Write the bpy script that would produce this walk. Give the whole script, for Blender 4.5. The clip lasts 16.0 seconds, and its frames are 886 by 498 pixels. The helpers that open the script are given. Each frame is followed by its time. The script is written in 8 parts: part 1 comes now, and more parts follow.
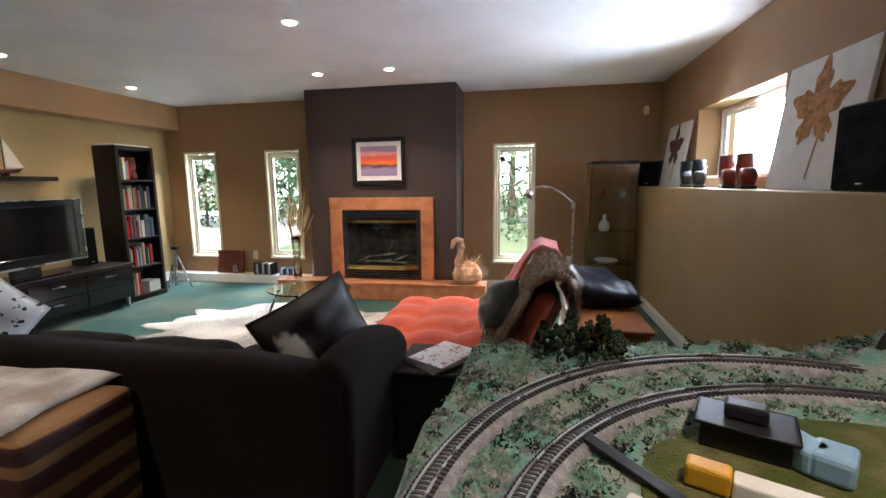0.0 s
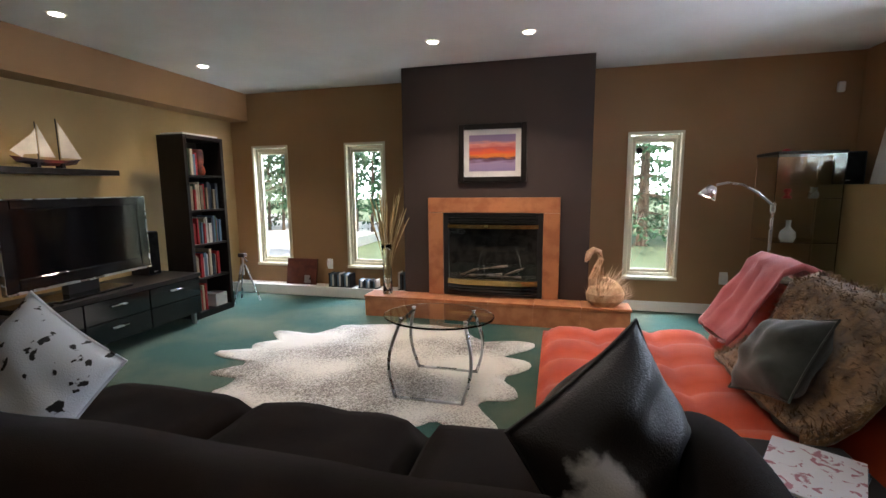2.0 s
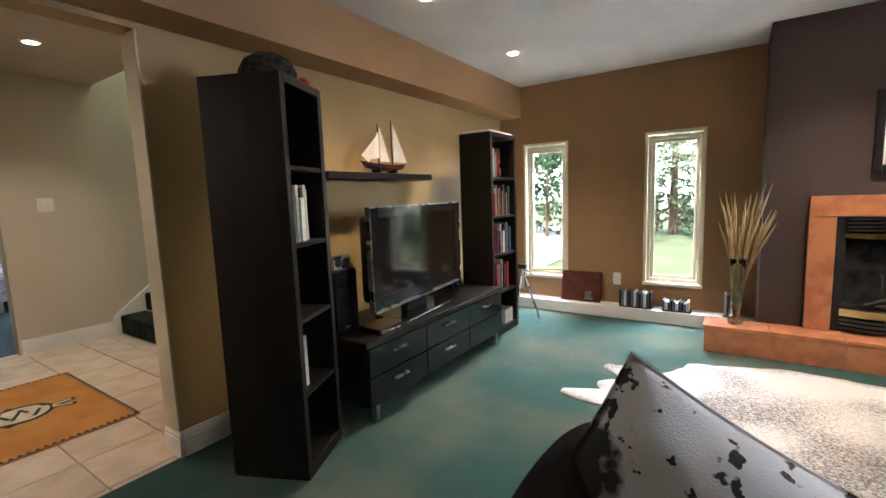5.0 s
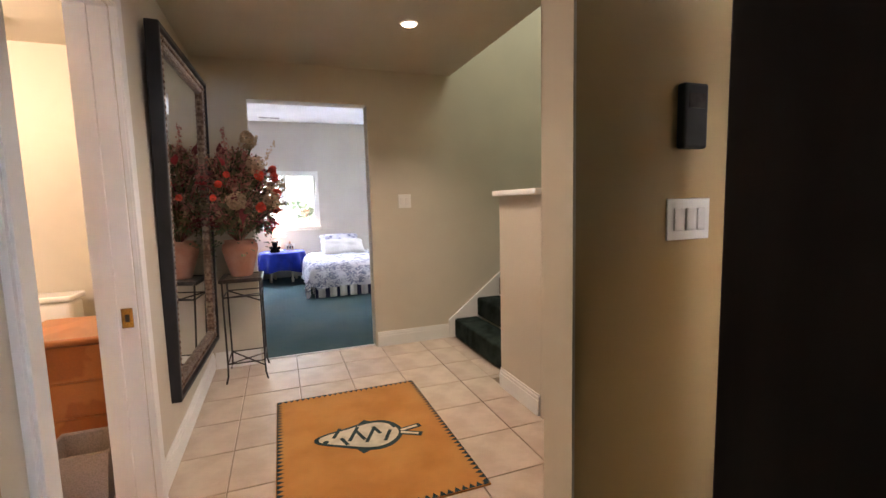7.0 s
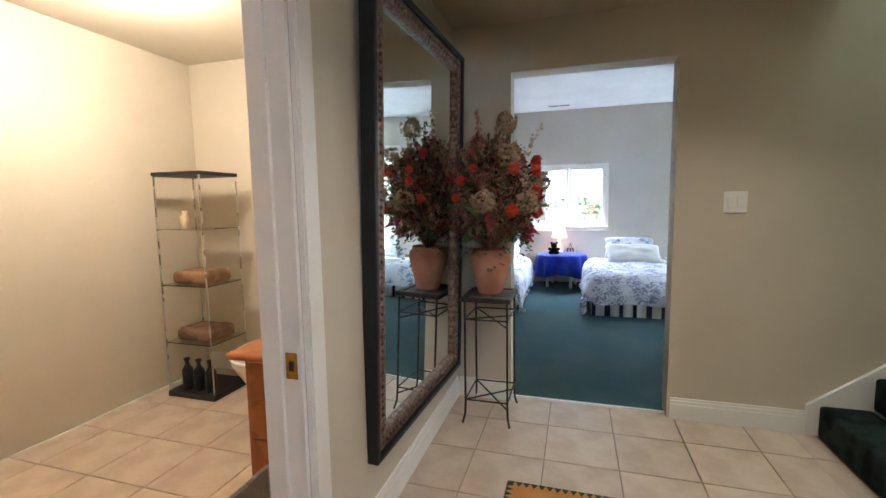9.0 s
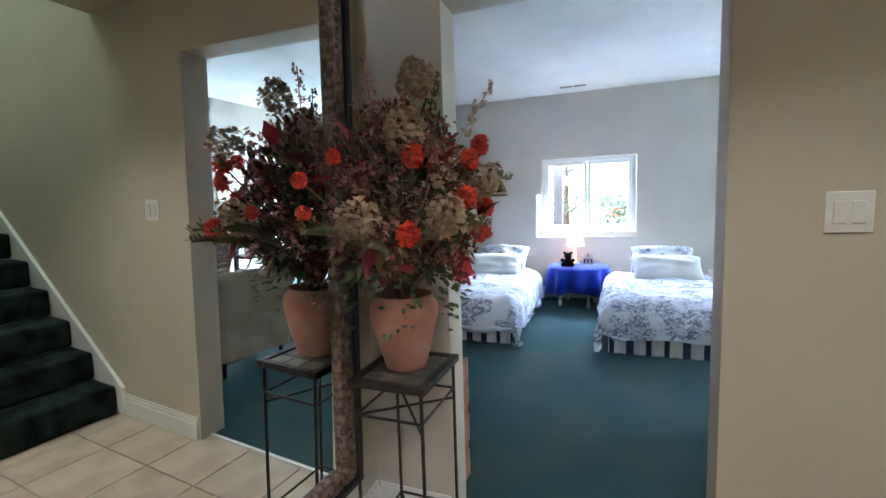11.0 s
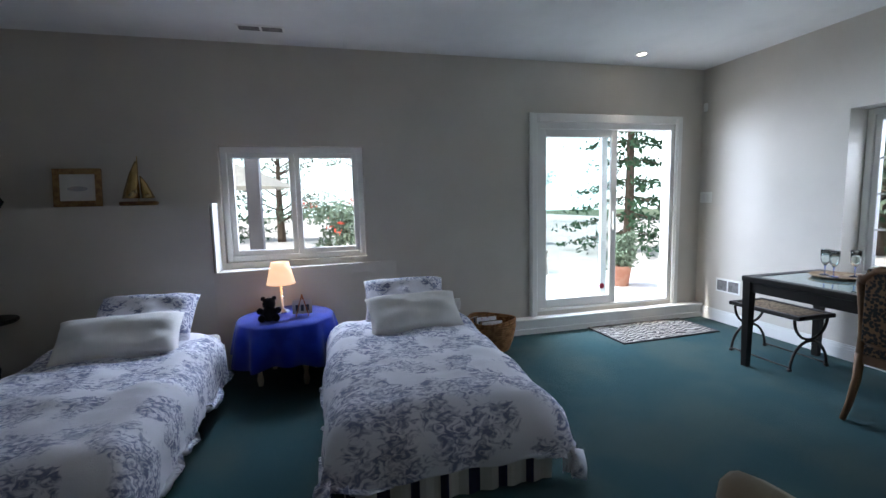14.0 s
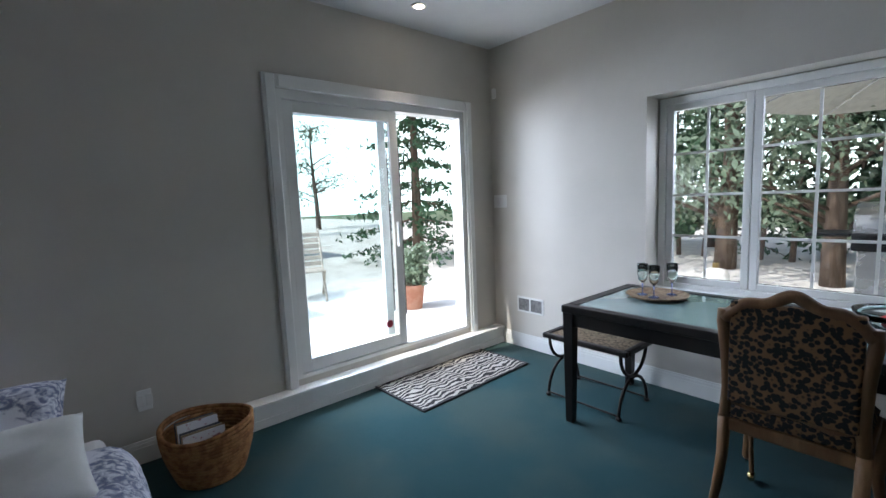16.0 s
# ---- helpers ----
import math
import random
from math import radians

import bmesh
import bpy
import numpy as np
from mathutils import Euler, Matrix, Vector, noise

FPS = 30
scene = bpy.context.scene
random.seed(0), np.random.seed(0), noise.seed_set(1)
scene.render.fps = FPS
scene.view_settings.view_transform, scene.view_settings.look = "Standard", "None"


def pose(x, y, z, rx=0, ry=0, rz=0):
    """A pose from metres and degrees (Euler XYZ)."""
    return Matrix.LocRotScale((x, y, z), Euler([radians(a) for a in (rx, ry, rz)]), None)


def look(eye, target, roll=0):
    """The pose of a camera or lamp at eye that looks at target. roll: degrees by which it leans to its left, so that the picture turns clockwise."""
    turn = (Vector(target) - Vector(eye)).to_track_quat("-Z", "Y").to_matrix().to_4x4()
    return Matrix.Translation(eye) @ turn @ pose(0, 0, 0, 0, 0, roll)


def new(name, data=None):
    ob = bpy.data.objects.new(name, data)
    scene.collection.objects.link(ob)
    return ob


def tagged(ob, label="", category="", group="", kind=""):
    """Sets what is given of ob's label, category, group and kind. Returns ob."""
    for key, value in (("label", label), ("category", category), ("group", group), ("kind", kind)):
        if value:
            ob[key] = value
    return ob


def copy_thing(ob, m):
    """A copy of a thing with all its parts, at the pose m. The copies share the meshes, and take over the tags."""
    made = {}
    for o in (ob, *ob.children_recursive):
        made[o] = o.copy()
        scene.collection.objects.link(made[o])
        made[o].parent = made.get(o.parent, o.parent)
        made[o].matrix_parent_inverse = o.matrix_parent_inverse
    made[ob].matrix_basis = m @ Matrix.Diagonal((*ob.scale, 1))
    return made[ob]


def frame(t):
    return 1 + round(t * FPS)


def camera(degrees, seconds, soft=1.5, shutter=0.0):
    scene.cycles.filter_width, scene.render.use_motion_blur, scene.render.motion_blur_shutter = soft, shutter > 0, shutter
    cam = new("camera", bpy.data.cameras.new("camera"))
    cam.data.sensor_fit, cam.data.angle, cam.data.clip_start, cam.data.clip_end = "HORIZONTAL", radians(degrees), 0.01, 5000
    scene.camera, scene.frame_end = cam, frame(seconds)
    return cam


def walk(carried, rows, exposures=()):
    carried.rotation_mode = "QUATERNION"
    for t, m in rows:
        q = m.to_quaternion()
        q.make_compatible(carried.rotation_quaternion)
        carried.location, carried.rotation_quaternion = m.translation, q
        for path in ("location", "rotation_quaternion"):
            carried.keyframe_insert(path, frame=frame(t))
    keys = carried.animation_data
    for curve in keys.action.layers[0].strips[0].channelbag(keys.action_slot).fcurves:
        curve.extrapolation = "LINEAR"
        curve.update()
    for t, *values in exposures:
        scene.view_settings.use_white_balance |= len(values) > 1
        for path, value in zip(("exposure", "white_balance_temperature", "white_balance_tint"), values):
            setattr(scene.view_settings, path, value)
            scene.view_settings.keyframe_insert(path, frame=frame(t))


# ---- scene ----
cam = camera(90.5, 16.0)
PATH = [
    (0, (0.703, 0.896, 1.298), (0.327, 2.838, 1.005), -0.7),
    (0.5, (0.518, 1.125, 1.296), (0.11, 3.062, 1.01), -0.7),
    (1, (0.247, 1.331, 1.279), (-0.192, 3.262, 1.001), -0.5),
    (1.5, (-0.048, 1.495, 1.266), (-0.518, 3.419, 0.983), -0.6),
    (2, (-0.371, 1.606, 1.239), (-0.867, 3.525, 0.967), -0.5),
    (2.5, (-0.726, 1.627, 1.258), (-1.255, 3.537, 0.991), -0.4),
    (3, (-1.1, 1.601, 1.277), (-1.663, 3.502, 1.013), -0.4),
    (3.2, (-1.227, 1.598, 1.265), (-1.824, 3.489, 1.007), -0.5),
    (5.3, (-2.157, 1.749, 1.245), (-3.389, 3.307, 1.01), -2.0),
    (5.5, (-2.287, 1.765, 1.249), (-3.603, 3.252, 1.018), -1.9),
    (6, (-2.609, 1.814, 1.261), (-4.137, 3.086, 1.04), -1.9),
    (6.5, (-2.939, 1.874, 1.266), (-4.647, 2.893, 1.049), -1.6),
    (7, (-3.288, 1.959, 1.265), (-5.154, 2.648, 1.057), -1.5),
    (7.5, (-3.59, 1.984, 1.276), (-5.556, 2.287, 1.07), -1.1),
    (8, (-3.845, 1.999, 1.284), (-5.834, 1.945, 1.081), -0.8),
    (8.2, (-3.939, 2.034, 1.288), (-5.919, 1.83, 1.084), -0.8),
    (10.3, (-4.933, 2.281, 1.329), (-6.795, 1.583, 1.123), -0.9),
    (10.5, (-5.075, 2.307, 1.325), (-6.937, 1.606, 1.118), -0.9),
    (11, (-5.48, 2.37, 1.351), (-7.337, 1.654, 1.145), -1.8),
    (11.5, (-5.901, 2.302, 1.397), (-7.772, 1.631, 1.174), -0.9),
    (12, (-6.287, 2.271, 1.371), (-8.201, 1.733, 1.156), -0.5),
    (12.5, (-6.646, 2.283, 1.36), (-8.604, 1.928, 1.154), -0.5),
    (13, (-6.965, 2.253, 1.378), (-8.952, 2.153, 1.172), -0.7),
    (13.5, (-7.257, 2.261, 1.388), (-9.236, 2.474, 1.184), -0.9),
    (14, (-7.603, 2.357, 1.403), (-9.53, 2.845, 1.185), -1.4),
    (14.5, (-7.979, 2.547, 1.408), (-9.822, 3.288, 1.178), -1.7),
    (15, (-8.312, 2.766, 1.393), (-10.041, 3.745, 1.167), -2.1),
    (15.5, (-8.605, 3.036, 1.425), (-10.23, 4.178, 1.19), -2.4),
    (16, (-8.872, 3.318, 1.421), (-10.384, 4.607, 1.192), -2.4),
]
walk(cam, [(t, look(eye, target, roll)) for t, eye, target, roll in PATH],
     ((0, 1.95, 6450, 10), (1.0, 1.7, 6450, 10), (2.5, 1.45, 6450, 10), (3.2, 1.55, 6450, 10), (5.5, 2.3, 6650, 14), (6.5, 2.5, 6800, 18), (7, 2.5, 6800, 20), (8, 2.3, 6500, 14), (10.5, 2.15, 5550, 6), (11.5, 2.45, 5700, 7), (12, 2.3, 5900, 8),
      (12.5, 1.95, 6050, 8), (13, 1.3, 6150, 10), (13.5, 0.65, 6150, 12), (14, 0.1, 6150, 12), (14.5, -0.25, 6150, 12), (16, -0.2, 6200, 12)))

# ---- world, sun and daylight ----
world = bpy.data.worlds.new("sky")
scene.world = world
world.use_nodes = True
_n = world.node_tree.nodes
_sky = _n.new("ShaderNodeTexSky")
_sky.sky_type = "NISHITA"
_sky.sun_disc = False
_sky.sun_elevation, _sky.sun_rotation = radians(58), radians(-163)
_n["Background"].inputs["Strength"].default_value = 0.15
world.node_tree.links.new(_sky.outputs["Color"], _n["Background"].inputs["Color"])


def lamp(name, kind, m, energy, color=(1, 1, 1), **more):
    data = bpy.data.lights.new(name, kind)
    data.energy, data.color = energy, color
    if "size" in more:
        data.size = more["size"]
    if "size_y" in more:
        data.shape, data.size_y = "RECTANGLE", more["size_y"]
    if "angle" in more:
        data.angle = more["angle"]
    if "spot" in more:
        data.spot_size, data.spot_blend = radians(more["spot"]), more.get("blend", 0.6)
    if "radius" in more:
        data.shadow_soft_size = more["radius"]
    ob = new(name, data)
    ob.matrix_world = m
    return ob


lamp("sun", "SUN", look((0, 0, 20), (1.6, 5.2, 11.3)), 5.0, (1.0, 0.95, 0.86), angle=radians(0.6))
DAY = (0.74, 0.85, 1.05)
# area lamps added outside, mostly above the openings' heads, standing in for sky light
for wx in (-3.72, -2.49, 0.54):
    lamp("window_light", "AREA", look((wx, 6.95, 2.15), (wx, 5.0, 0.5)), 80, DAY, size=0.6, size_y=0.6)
# this one fills the high opening and whitens its pane
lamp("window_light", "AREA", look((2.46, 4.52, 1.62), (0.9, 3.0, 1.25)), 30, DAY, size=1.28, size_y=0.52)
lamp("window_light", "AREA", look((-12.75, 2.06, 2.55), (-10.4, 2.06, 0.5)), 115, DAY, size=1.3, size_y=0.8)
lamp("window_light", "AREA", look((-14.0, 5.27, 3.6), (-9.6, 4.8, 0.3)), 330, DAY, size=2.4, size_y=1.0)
# unseen beside the patio door, it brightens the north wall
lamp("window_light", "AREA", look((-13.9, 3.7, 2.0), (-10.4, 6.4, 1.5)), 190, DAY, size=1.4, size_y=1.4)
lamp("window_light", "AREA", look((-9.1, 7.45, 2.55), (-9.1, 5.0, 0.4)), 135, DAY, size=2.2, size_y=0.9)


# ---- materials ----
MATS = {}


def material(name, color, rough=0.6, color2=None, scale=12.0, fine=160.0, vary=0.12, bump=0.15, metal=0.0, stretch=(1, 1, 1), wave=False, coat=0.0, sheen=0.0, patch=(0.42, 0.62), rand=0.0):
    """Two-scale procedural surface: patches of a second tint, fine grain, relief."""
    if name in MATS:
        return MATS[name]
    m = bpy.data.materials.new(name)
    m.use_nodes = True
    nt = m.node_tree
    b = nt.nodes["Principled BSDF"]
    tc = nt.nodes.new("ShaderNodeTexCoord")
    mp = nt.nodes.new("ShaderNodeMapping")
    mp.inputs["Scale"].default_value = stretch
    nt.links.new(tc.outputs["Object"], mp.inputs["Vector"])
    n1 = nt.nodes.new("ShaderNodeTexNoise")
    n1.inputs["Scale"].default_value, n1.inputs["Detail"].default_value = scale, 5
    n2 = nt.nodes.new("ShaderNodeTexNoise")
    n2.inputs["Scale"].default_value, n2.inputs["Detail"].default_value = fine, 3
    nt.links.new(mp.outputs["Vector"], n1.inputs["Vector"])
    nt.links.new(mp.outputs["Vector"], n2.inputs["Vector"])
    src = n1.outputs["Fac"]
    if wave:
        w = nt.nodes.new("ShaderNodeTexWave")
        w.inputs["Scale"].default_value, w.inputs["Distortion"].default_value, w.inputs["Detail"].default_value = scale * 0.35, 7.0, 3
        nt.links.new(mp.outputs["Vector"], w.inputs["Vector"])
        src = w.outputs["Fac"]
    c2 = color2 or tuple(c * (1 - 2.2 * vary) for c in color)
    r1 = nt.nodes.new("ShaderNodeValToRGB")
    r1.color_ramp.elements[0].position, r1.color_ramp.elements[1].position = patch
    r1.color_ramp.elements[0].color, r1.color_ramp.elements[1].color = (*color, 1), (*c2, 1)
    nt.links.new(src, r1.inputs["Fac"])
    hs = nt.nodes.new("ShaderNodeHueSaturation")
    mr = nt.nodes.new("ShaderNodeMapRange")
    mr.inputs["To Min"].default_value, mr.inputs["To Max"].default_value = 1 - vary, 1 + vary
    nt.links.new(n2.outputs["Fac"], mr.inputs["Value"])
    last = mr.outputs["Result"]
    if rand:
        oi = nt.nodes.new("ShaderNodeObjectInfo")
        rr = nt.nodes.new("ShaderNodeMapRange")
        rr.inputs["To Min"].default_value, rr.inputs["To Max"].default_value = 1 - rand, 1 + rand
        nt.links.new(oi.outputs["Random"], rr.inputs["Value"])
        mu = nt.nodes.new("ShaderNodeMath")
        mu.operation = "MULTIPLY"
        nt.links.new(last, mu.inputs[0])
        nt.links.new(rr.outputs["Result"], mu.inputs[1])
        last = mu.outputs[0]
    nt.links.new(last, hs.inputs["Value"])
    nt.links.new(r1.outputs["Color"], hs.inputs["Color"])
    nt.links.new(hs.outputs["Color"], b.inputs["Base Color"])
    rm = nt.nodes.new("ShaderNodeMapRange")
    rm.inputs["To Min"].default_value, rm.inputs["To Max"].default_value = max(0.0, rough - min(0.08, rough * 0.4)), min(1, rough + min(0.08, rough * 0.4))
    nt.links.new(n1.outputs["Fac"], rm.inputs["Value"])
    nt.links.new(rm.outputs["Result"], b.inputs["Roughness"])
    b.inputs["Metallic"].default_value = metal
    b.inputs["Specular IOR Level"].default_value = 0.5 if rough < 0.3 else 0.3 if rough < 0.7 else 0.12
    b.inputs["Coat Weight"].default_value = coat
    b.inputs["Sheen Weight"].default_value = sheen
    if bump:
        bp = nt.nodes.new("ShaderNodeBump")
        bp.inputs["Strength"].default_value, bp.inputs["Distance"].default_value = bump, 0.004
        nt.links.new(n2.outputs["Fac"], bp.inputs["Height"])
        nt.links.new(bp.outputs["Normal"], b.inputs["Normal"])
    MATS[name] = m
    return m


def pattern(name, kind, colors, scale, rough=0.85, distort=0.0, detail=2.0, stops=(0.45, 0.55), stretch=(1, 1, 1), bump=0.2, mask_scale=0.0, mask=(0.5, 0.6), bands="X"):
    """A drawn pattern: 'wave' stripes, 'noise' blots or 'cells' spots between two colours."""
    m = bpy.data.materials.new(name)
    m.use_nodes = True
    nt = m.node_tree
    b = nt.nodes["Principled BSDF"]
    tc = nt.nodes.new("ShaderNodeTexCoord")
    mp = nt.nodes.new("ShaderNodeMapping")
    mp.inputs["Scale"].default_value = stretch
    nt.links.new(tc.outputs["Object"], mp.inputs["Vector"])
    if kind == "wave":
        t = nt.nodes.new("ShaderNodeTexWave")
        t.bands_direction = bands
        t.inputs["Distortion"].default_value = distort
        t.inputs["Detail"].default_value = detail
        t.inputs["Detail Scale"].default_value = 1.2
    elif kind == "cells":
        t = nt.nodes.new("ShaderNodeTexVoronoi")
    else:
        t = nt.nodes.new("ShaderNodeTexNoise")
        t.inputs["Detail"].default_value = detail
        t.inputs["Distortion"].default_value = distort
    t.inputs["Scale"].default_value = scale
    nt.links.new(mp.outputs["Vector"], t.inputs["Vector"])
    out = t.outputs["Distance"] if kind == "cells" else t.outputs["Fac"]
    if mask_scale:
        k = nt.nodes.new("ShaderNodeTexNoise")
        k.inputs["Scale"].default_value, k.inputs["Detail"].default_value = mask_scale, 1
        nt.links.new(tc.outputs["Object"], k.inputs["Vector"])
        kr = nt.nodes.new("ShaderNodeMapRange")
        kr.inputs["From Min"].default_value, kr.inputs["From Max"].default_value = mask
        nt.links.new(k.outputs["Fac"], kr.inputs["Value"])
        mu = nt.nodes.new("ShaderNodeMath")
        mu.operation = "MULTIPLY"
        nt.links.new(out, mu.inputs[0])
        nt.links.new(kr.outputs["Result"], mu.inputs[1])
        out = mu.outputs[0]
    r = nt.nodes.new("ShaderNodeValToRGB")
    r.color_ramp.elements[0].position, r.color_ramp.elements[1].position = stops
    r.color_ramp.elements[0].color, r.color_ramp.elements[1].color = (*colors[0], 1), (*colors[1], 1)
    nt.links.new(out, r.inputs["Fac"])
    nt.links.new(r.outputs["Color"], b.inputs["Base Color"])
    b.inputs["Roughness"].default_value = rough
    g = nt.nodes.new("ShaderNodeTexNoise")
    g.inputs["Scale"].default_value = 220
    bp = nt.nodes.new("ShaderNodeBump")
    bp.inputs["Strength"].default_value, bp.inputs["Distance"].default_value = bump, 0.004
    nt.links.new(tc.outputs["Object"], g.inputs["Vector"])
    nt.links.new(g.outputs["Fac"], bp.inputs["Height"])
    nt.links.new(bp.outputs["Normal"], b.inputs["Normal"])
    return m


def glass(name, tint=(1, 1, 1), rough=0.0, ior=1.45):
    m = bpy.data.materials.new(name)
    m.use_nodes = True
    b = m.node_tree.nodes["Principled BSDF"]
    b.inputs["Base Color"].default_value = (*tint, 1)
    b.inputs["Roughness"].default_value = rough
    b.inputs["Transmission Weight"].default_value = 1.0
    b.inputs["IOR"].default_value = ior
    return m


def glow(name, color, strength):
    m = bpy.data.materials.new(name)
    m.use_nodes = True
    b = m.node_tree.nodes["Principled BSDF"]
    b.inputs["Base Color"].default_value = (*color, 1)
    b.inputs["Emission Color"].default_value = (*color, 1)
    b.inputs["Emission Strength"].default_value = strength
    return m


M_TAN = material("tan_wall_paint", (0.34, 0.20, 0.098), 0.6, scale=1.5, fine=260, vary=0.035, bump=0.08)
M_OLIVE = material("olive_wall_paint", (0.42, 0.29, 0.13), 0.45, scale=1.5, fine=260, vary=0.035, bump=0.08)
M_HALL = material("beige_wall_paint", (0.58, 0.525, 0.42), 0.6, scale=1.5, fine=260, vary=0.03, bump=0.08)
M_BED = material("greige_wall_paint", (0.61, 0.565, 0.495), 0.65, scale=1.5, fine=260, vary=0.03, bump=0.08)
M_CEIL = material("ceiling_paint", (0.78, 0.78, 0.77), 0.8, scale=2, fine=200, vary=0.03, bump=0.1)
M_TRIM = material("white_trim_paint", (0.80, 0.79, 0.75), 0.35, scale=3, fine=200, vary=0.03, bump=0.04)
M_CREAM = material("cream_window_frame", (0.72, 0.66, 0.50), 0.4, scale=3, fine=200, vary=0.04, bump=0.05)
M_CHIM = material("brown_chimney_paint", (0.060, 0.042, 0.036), 0.6, scale=1.5, fine=240, vary=0.05, bump=0.08)
# the paler patches also put highlights on the pile into the colour
M_CARPET = material("teal_carpet", (0.030, 0.078, 0.064), 0.95, (0.092, 0.112, 0.078), scale=1.3, fine=420, vary=0.4, bump=0.9, sheen=0.04)
M_CARPET_B = material("blue_green_carpet", (0.022, 0.066, 0.072), 0.95, (0.046, 0.080, 0.076), scale=1.8, fine=420, vary=0.4, bump=0.9, sheen=0.04)
M_TILE = material("beige_floor_tile", (0.55, 0.45, 0.35), 0.3, (0.46, 0.36, 0.27), scale=5, fine=60, vary=0.05, bump=0.05, rand=0.07)
M_GROUT = material("grout", (0.30, 0.23, 0.17), 0.9, scale=20, fine=200, vary=0.1)
M_BLACKBROWN = material("black_brown_wood", (0.009, 0.0065, 0.0055), 0.40, (0.015, 0.011, 0.009), scale=9, fine=120, vary=0.15, bump=0.08, stretch=(1, 1, 0.12))
M_BLACKGLOSS = material("black_lacquer", (0.012, 0.012, 0.013), 0.12, scale=6, fine=150, vary=0.1, bump=0.01)
M_BLACK = material("black_plastic", (0.015, 0.015, 0.016), 0.45, scale=10, fine=200, vary=0.1, bump=0.05)
M_STEEL = material("brushed_steel", (0.55, 0.55, 0.56), 0.28, scale=10, fine=200, vary=0.05, bump=0.03, metal=1.0)
M_IRON = material("dark_iron", (0.06, 0.05, 0.045), 0.45, scale=15, fine=200, vary=0.2, bump=0.15, metal=0.8)
M_BRASS = material("brass", (0.60, 0.42, 0.17), 0.25, scale=10, fine=200, vary=0.08, bump=0.03, metal=1.0)
M_ORANGEWOOD = material("orange_pine", (0.42, 0.15, 0.045), 0.35, (0.34, 0.11, 0.03), scale=10, fine=120, vary=0.12, bump=0.06, stretch=(0.15, 1, 1), wave=True, coat=0.2)
M_HEARTH = material("orange_stone_tile", (0.46, 0.19, 0.085), 0.35, (0.36, 0.13, 0.06), scale=9, fine=90, vary=0.1, bump=0.06)
M_SOFA = material("dark_brown_microfibre", (0.008, 0.0048, 0.0036), 0.95, (0.012, 0.0072, 0.005), scale=5, fine=300, vary=0.2, bump=0.4, sheen=0.03)
M_RED = material("orange_red_futon_cloth", (0.48, 0.072, 0.024), 0.85, (0.36, 0.045, 0.018), scale=4, fine=260, vary=0.1, bump=0.35, sheen=0.2)
M_WHITE = material("white_cotton", (0.80, 0.79, 0.76), 0.85, scale=6, fine=300, vary=0.05, bump=0.3)
M_BLUE = material("royal_blue_cloth", (0.012, 0.035, 0.32), 0.8, (0.008, 0.022, 0.22), scale=6, fine=300, vary=0.1, bump=0.3, sheen=0.2)
M_BEIGEFAB = material("beige_upholstery", (0.42, 0.33, 0.23), 0.85, scale=6, fine=300, vary=0.08, bump=0.3, sheen=0.2)
M_TERRA = material("terracotta", (0.37, 0.165, 0.105), 0.8, (0.43, 0.23, 0.16), scale=8, fine=120, vary=0.1, bump=0.15)
M_PORCELAIN = material("white_porcelain", (0.82, 0.80, 0.76), 0.1, scale=4, fine=100, vary=0.01, bump=0.0, coat=0.5)
M_PAPER = material("paper", (0.72, 0.70, 0.66), 0.8, scale=8, fine=200, vary=0.04, bump=0.1)
M_MIRROR = material("mirror_silver", (0.86, 0.90, 0.88), 0.008, scale=2, fine=50, vary=0.0, bump=0.0, metal=1.0)
M_GLASS = glass("window_glass")
M_CLEAR = glass("clear_glass", (0.93, 0.98, 0.96))
M_LAMP = glow("lamp_glow", (1.0, 0.86, 0.66), 22.0)
M_CONC = material("patio_concrete", (0.72, 0.69, 0.64), 0.85, (0.62, 0.59, 0.54), scale=2.5, fine=60, vary=0.1, bump=0.3)
M_GRASS = material("lawn", (0.10, 0.13, 0.075), 0.9, (0.12, 0.15, 0.09), scale=0.6, fine=40, vary=0.3, bump=0.6)
M_BARK = material("bark", (0.10, 0.07, 0.05), 0.9, (0.16, 0.12, 0.09), scale=14, fine=80, vary=0.25, bump=0.8, stretch=(1, 1, 0.2))
M_LEAF = material("leaf_green", (0.13, 0.18, 0.11), 0.5, (0.20, 0.25, 0.17), scale=1.3, fine=30, vary=0.25, bump=0.1)
M_LEAFD = material("conifer_green", (0.03, 0.08, 0.035), 0.6, (0.05, 0.10, 0.05), scale=1.3, fine=30, vary=0.3, bump=0.1)


# ---- mesh helpers ----
def part(name, bm, mat, parent=None, label="", smooth=False):
    me = bpy.data.meshes.new(name)
    bm.normal_update()
    bm.to_mesh(me)
    bm.free()
    for mm in mat if isinstance(mat, (list, tuple)) else (mat,):
        me.materials.append(mm)
    if smooth:
        me.polygons.foreach_set("use_smooth", [True] * len(me.polygons))
    ob = new(name, me)
    ob.parent = parent
    if label:
        ob["label"] = label
    return ob


def thing(name, label, category, x=0, y=0, z=0, rz=0, group="", kind=""):
    ob = new(name)
    ob.empty_display_size = 0.05
    ob.matrix_world = pose(x, y, z, 0, 0, rz)
    return tagged(ob, label, category, group, kind)


def structure(name, bm, mat, label="", smooth=False):
    return tagged(part(name, bm, mat, None, "", smooth), label or name.replace("_", " "), name.split("_")[0], "", "structure")


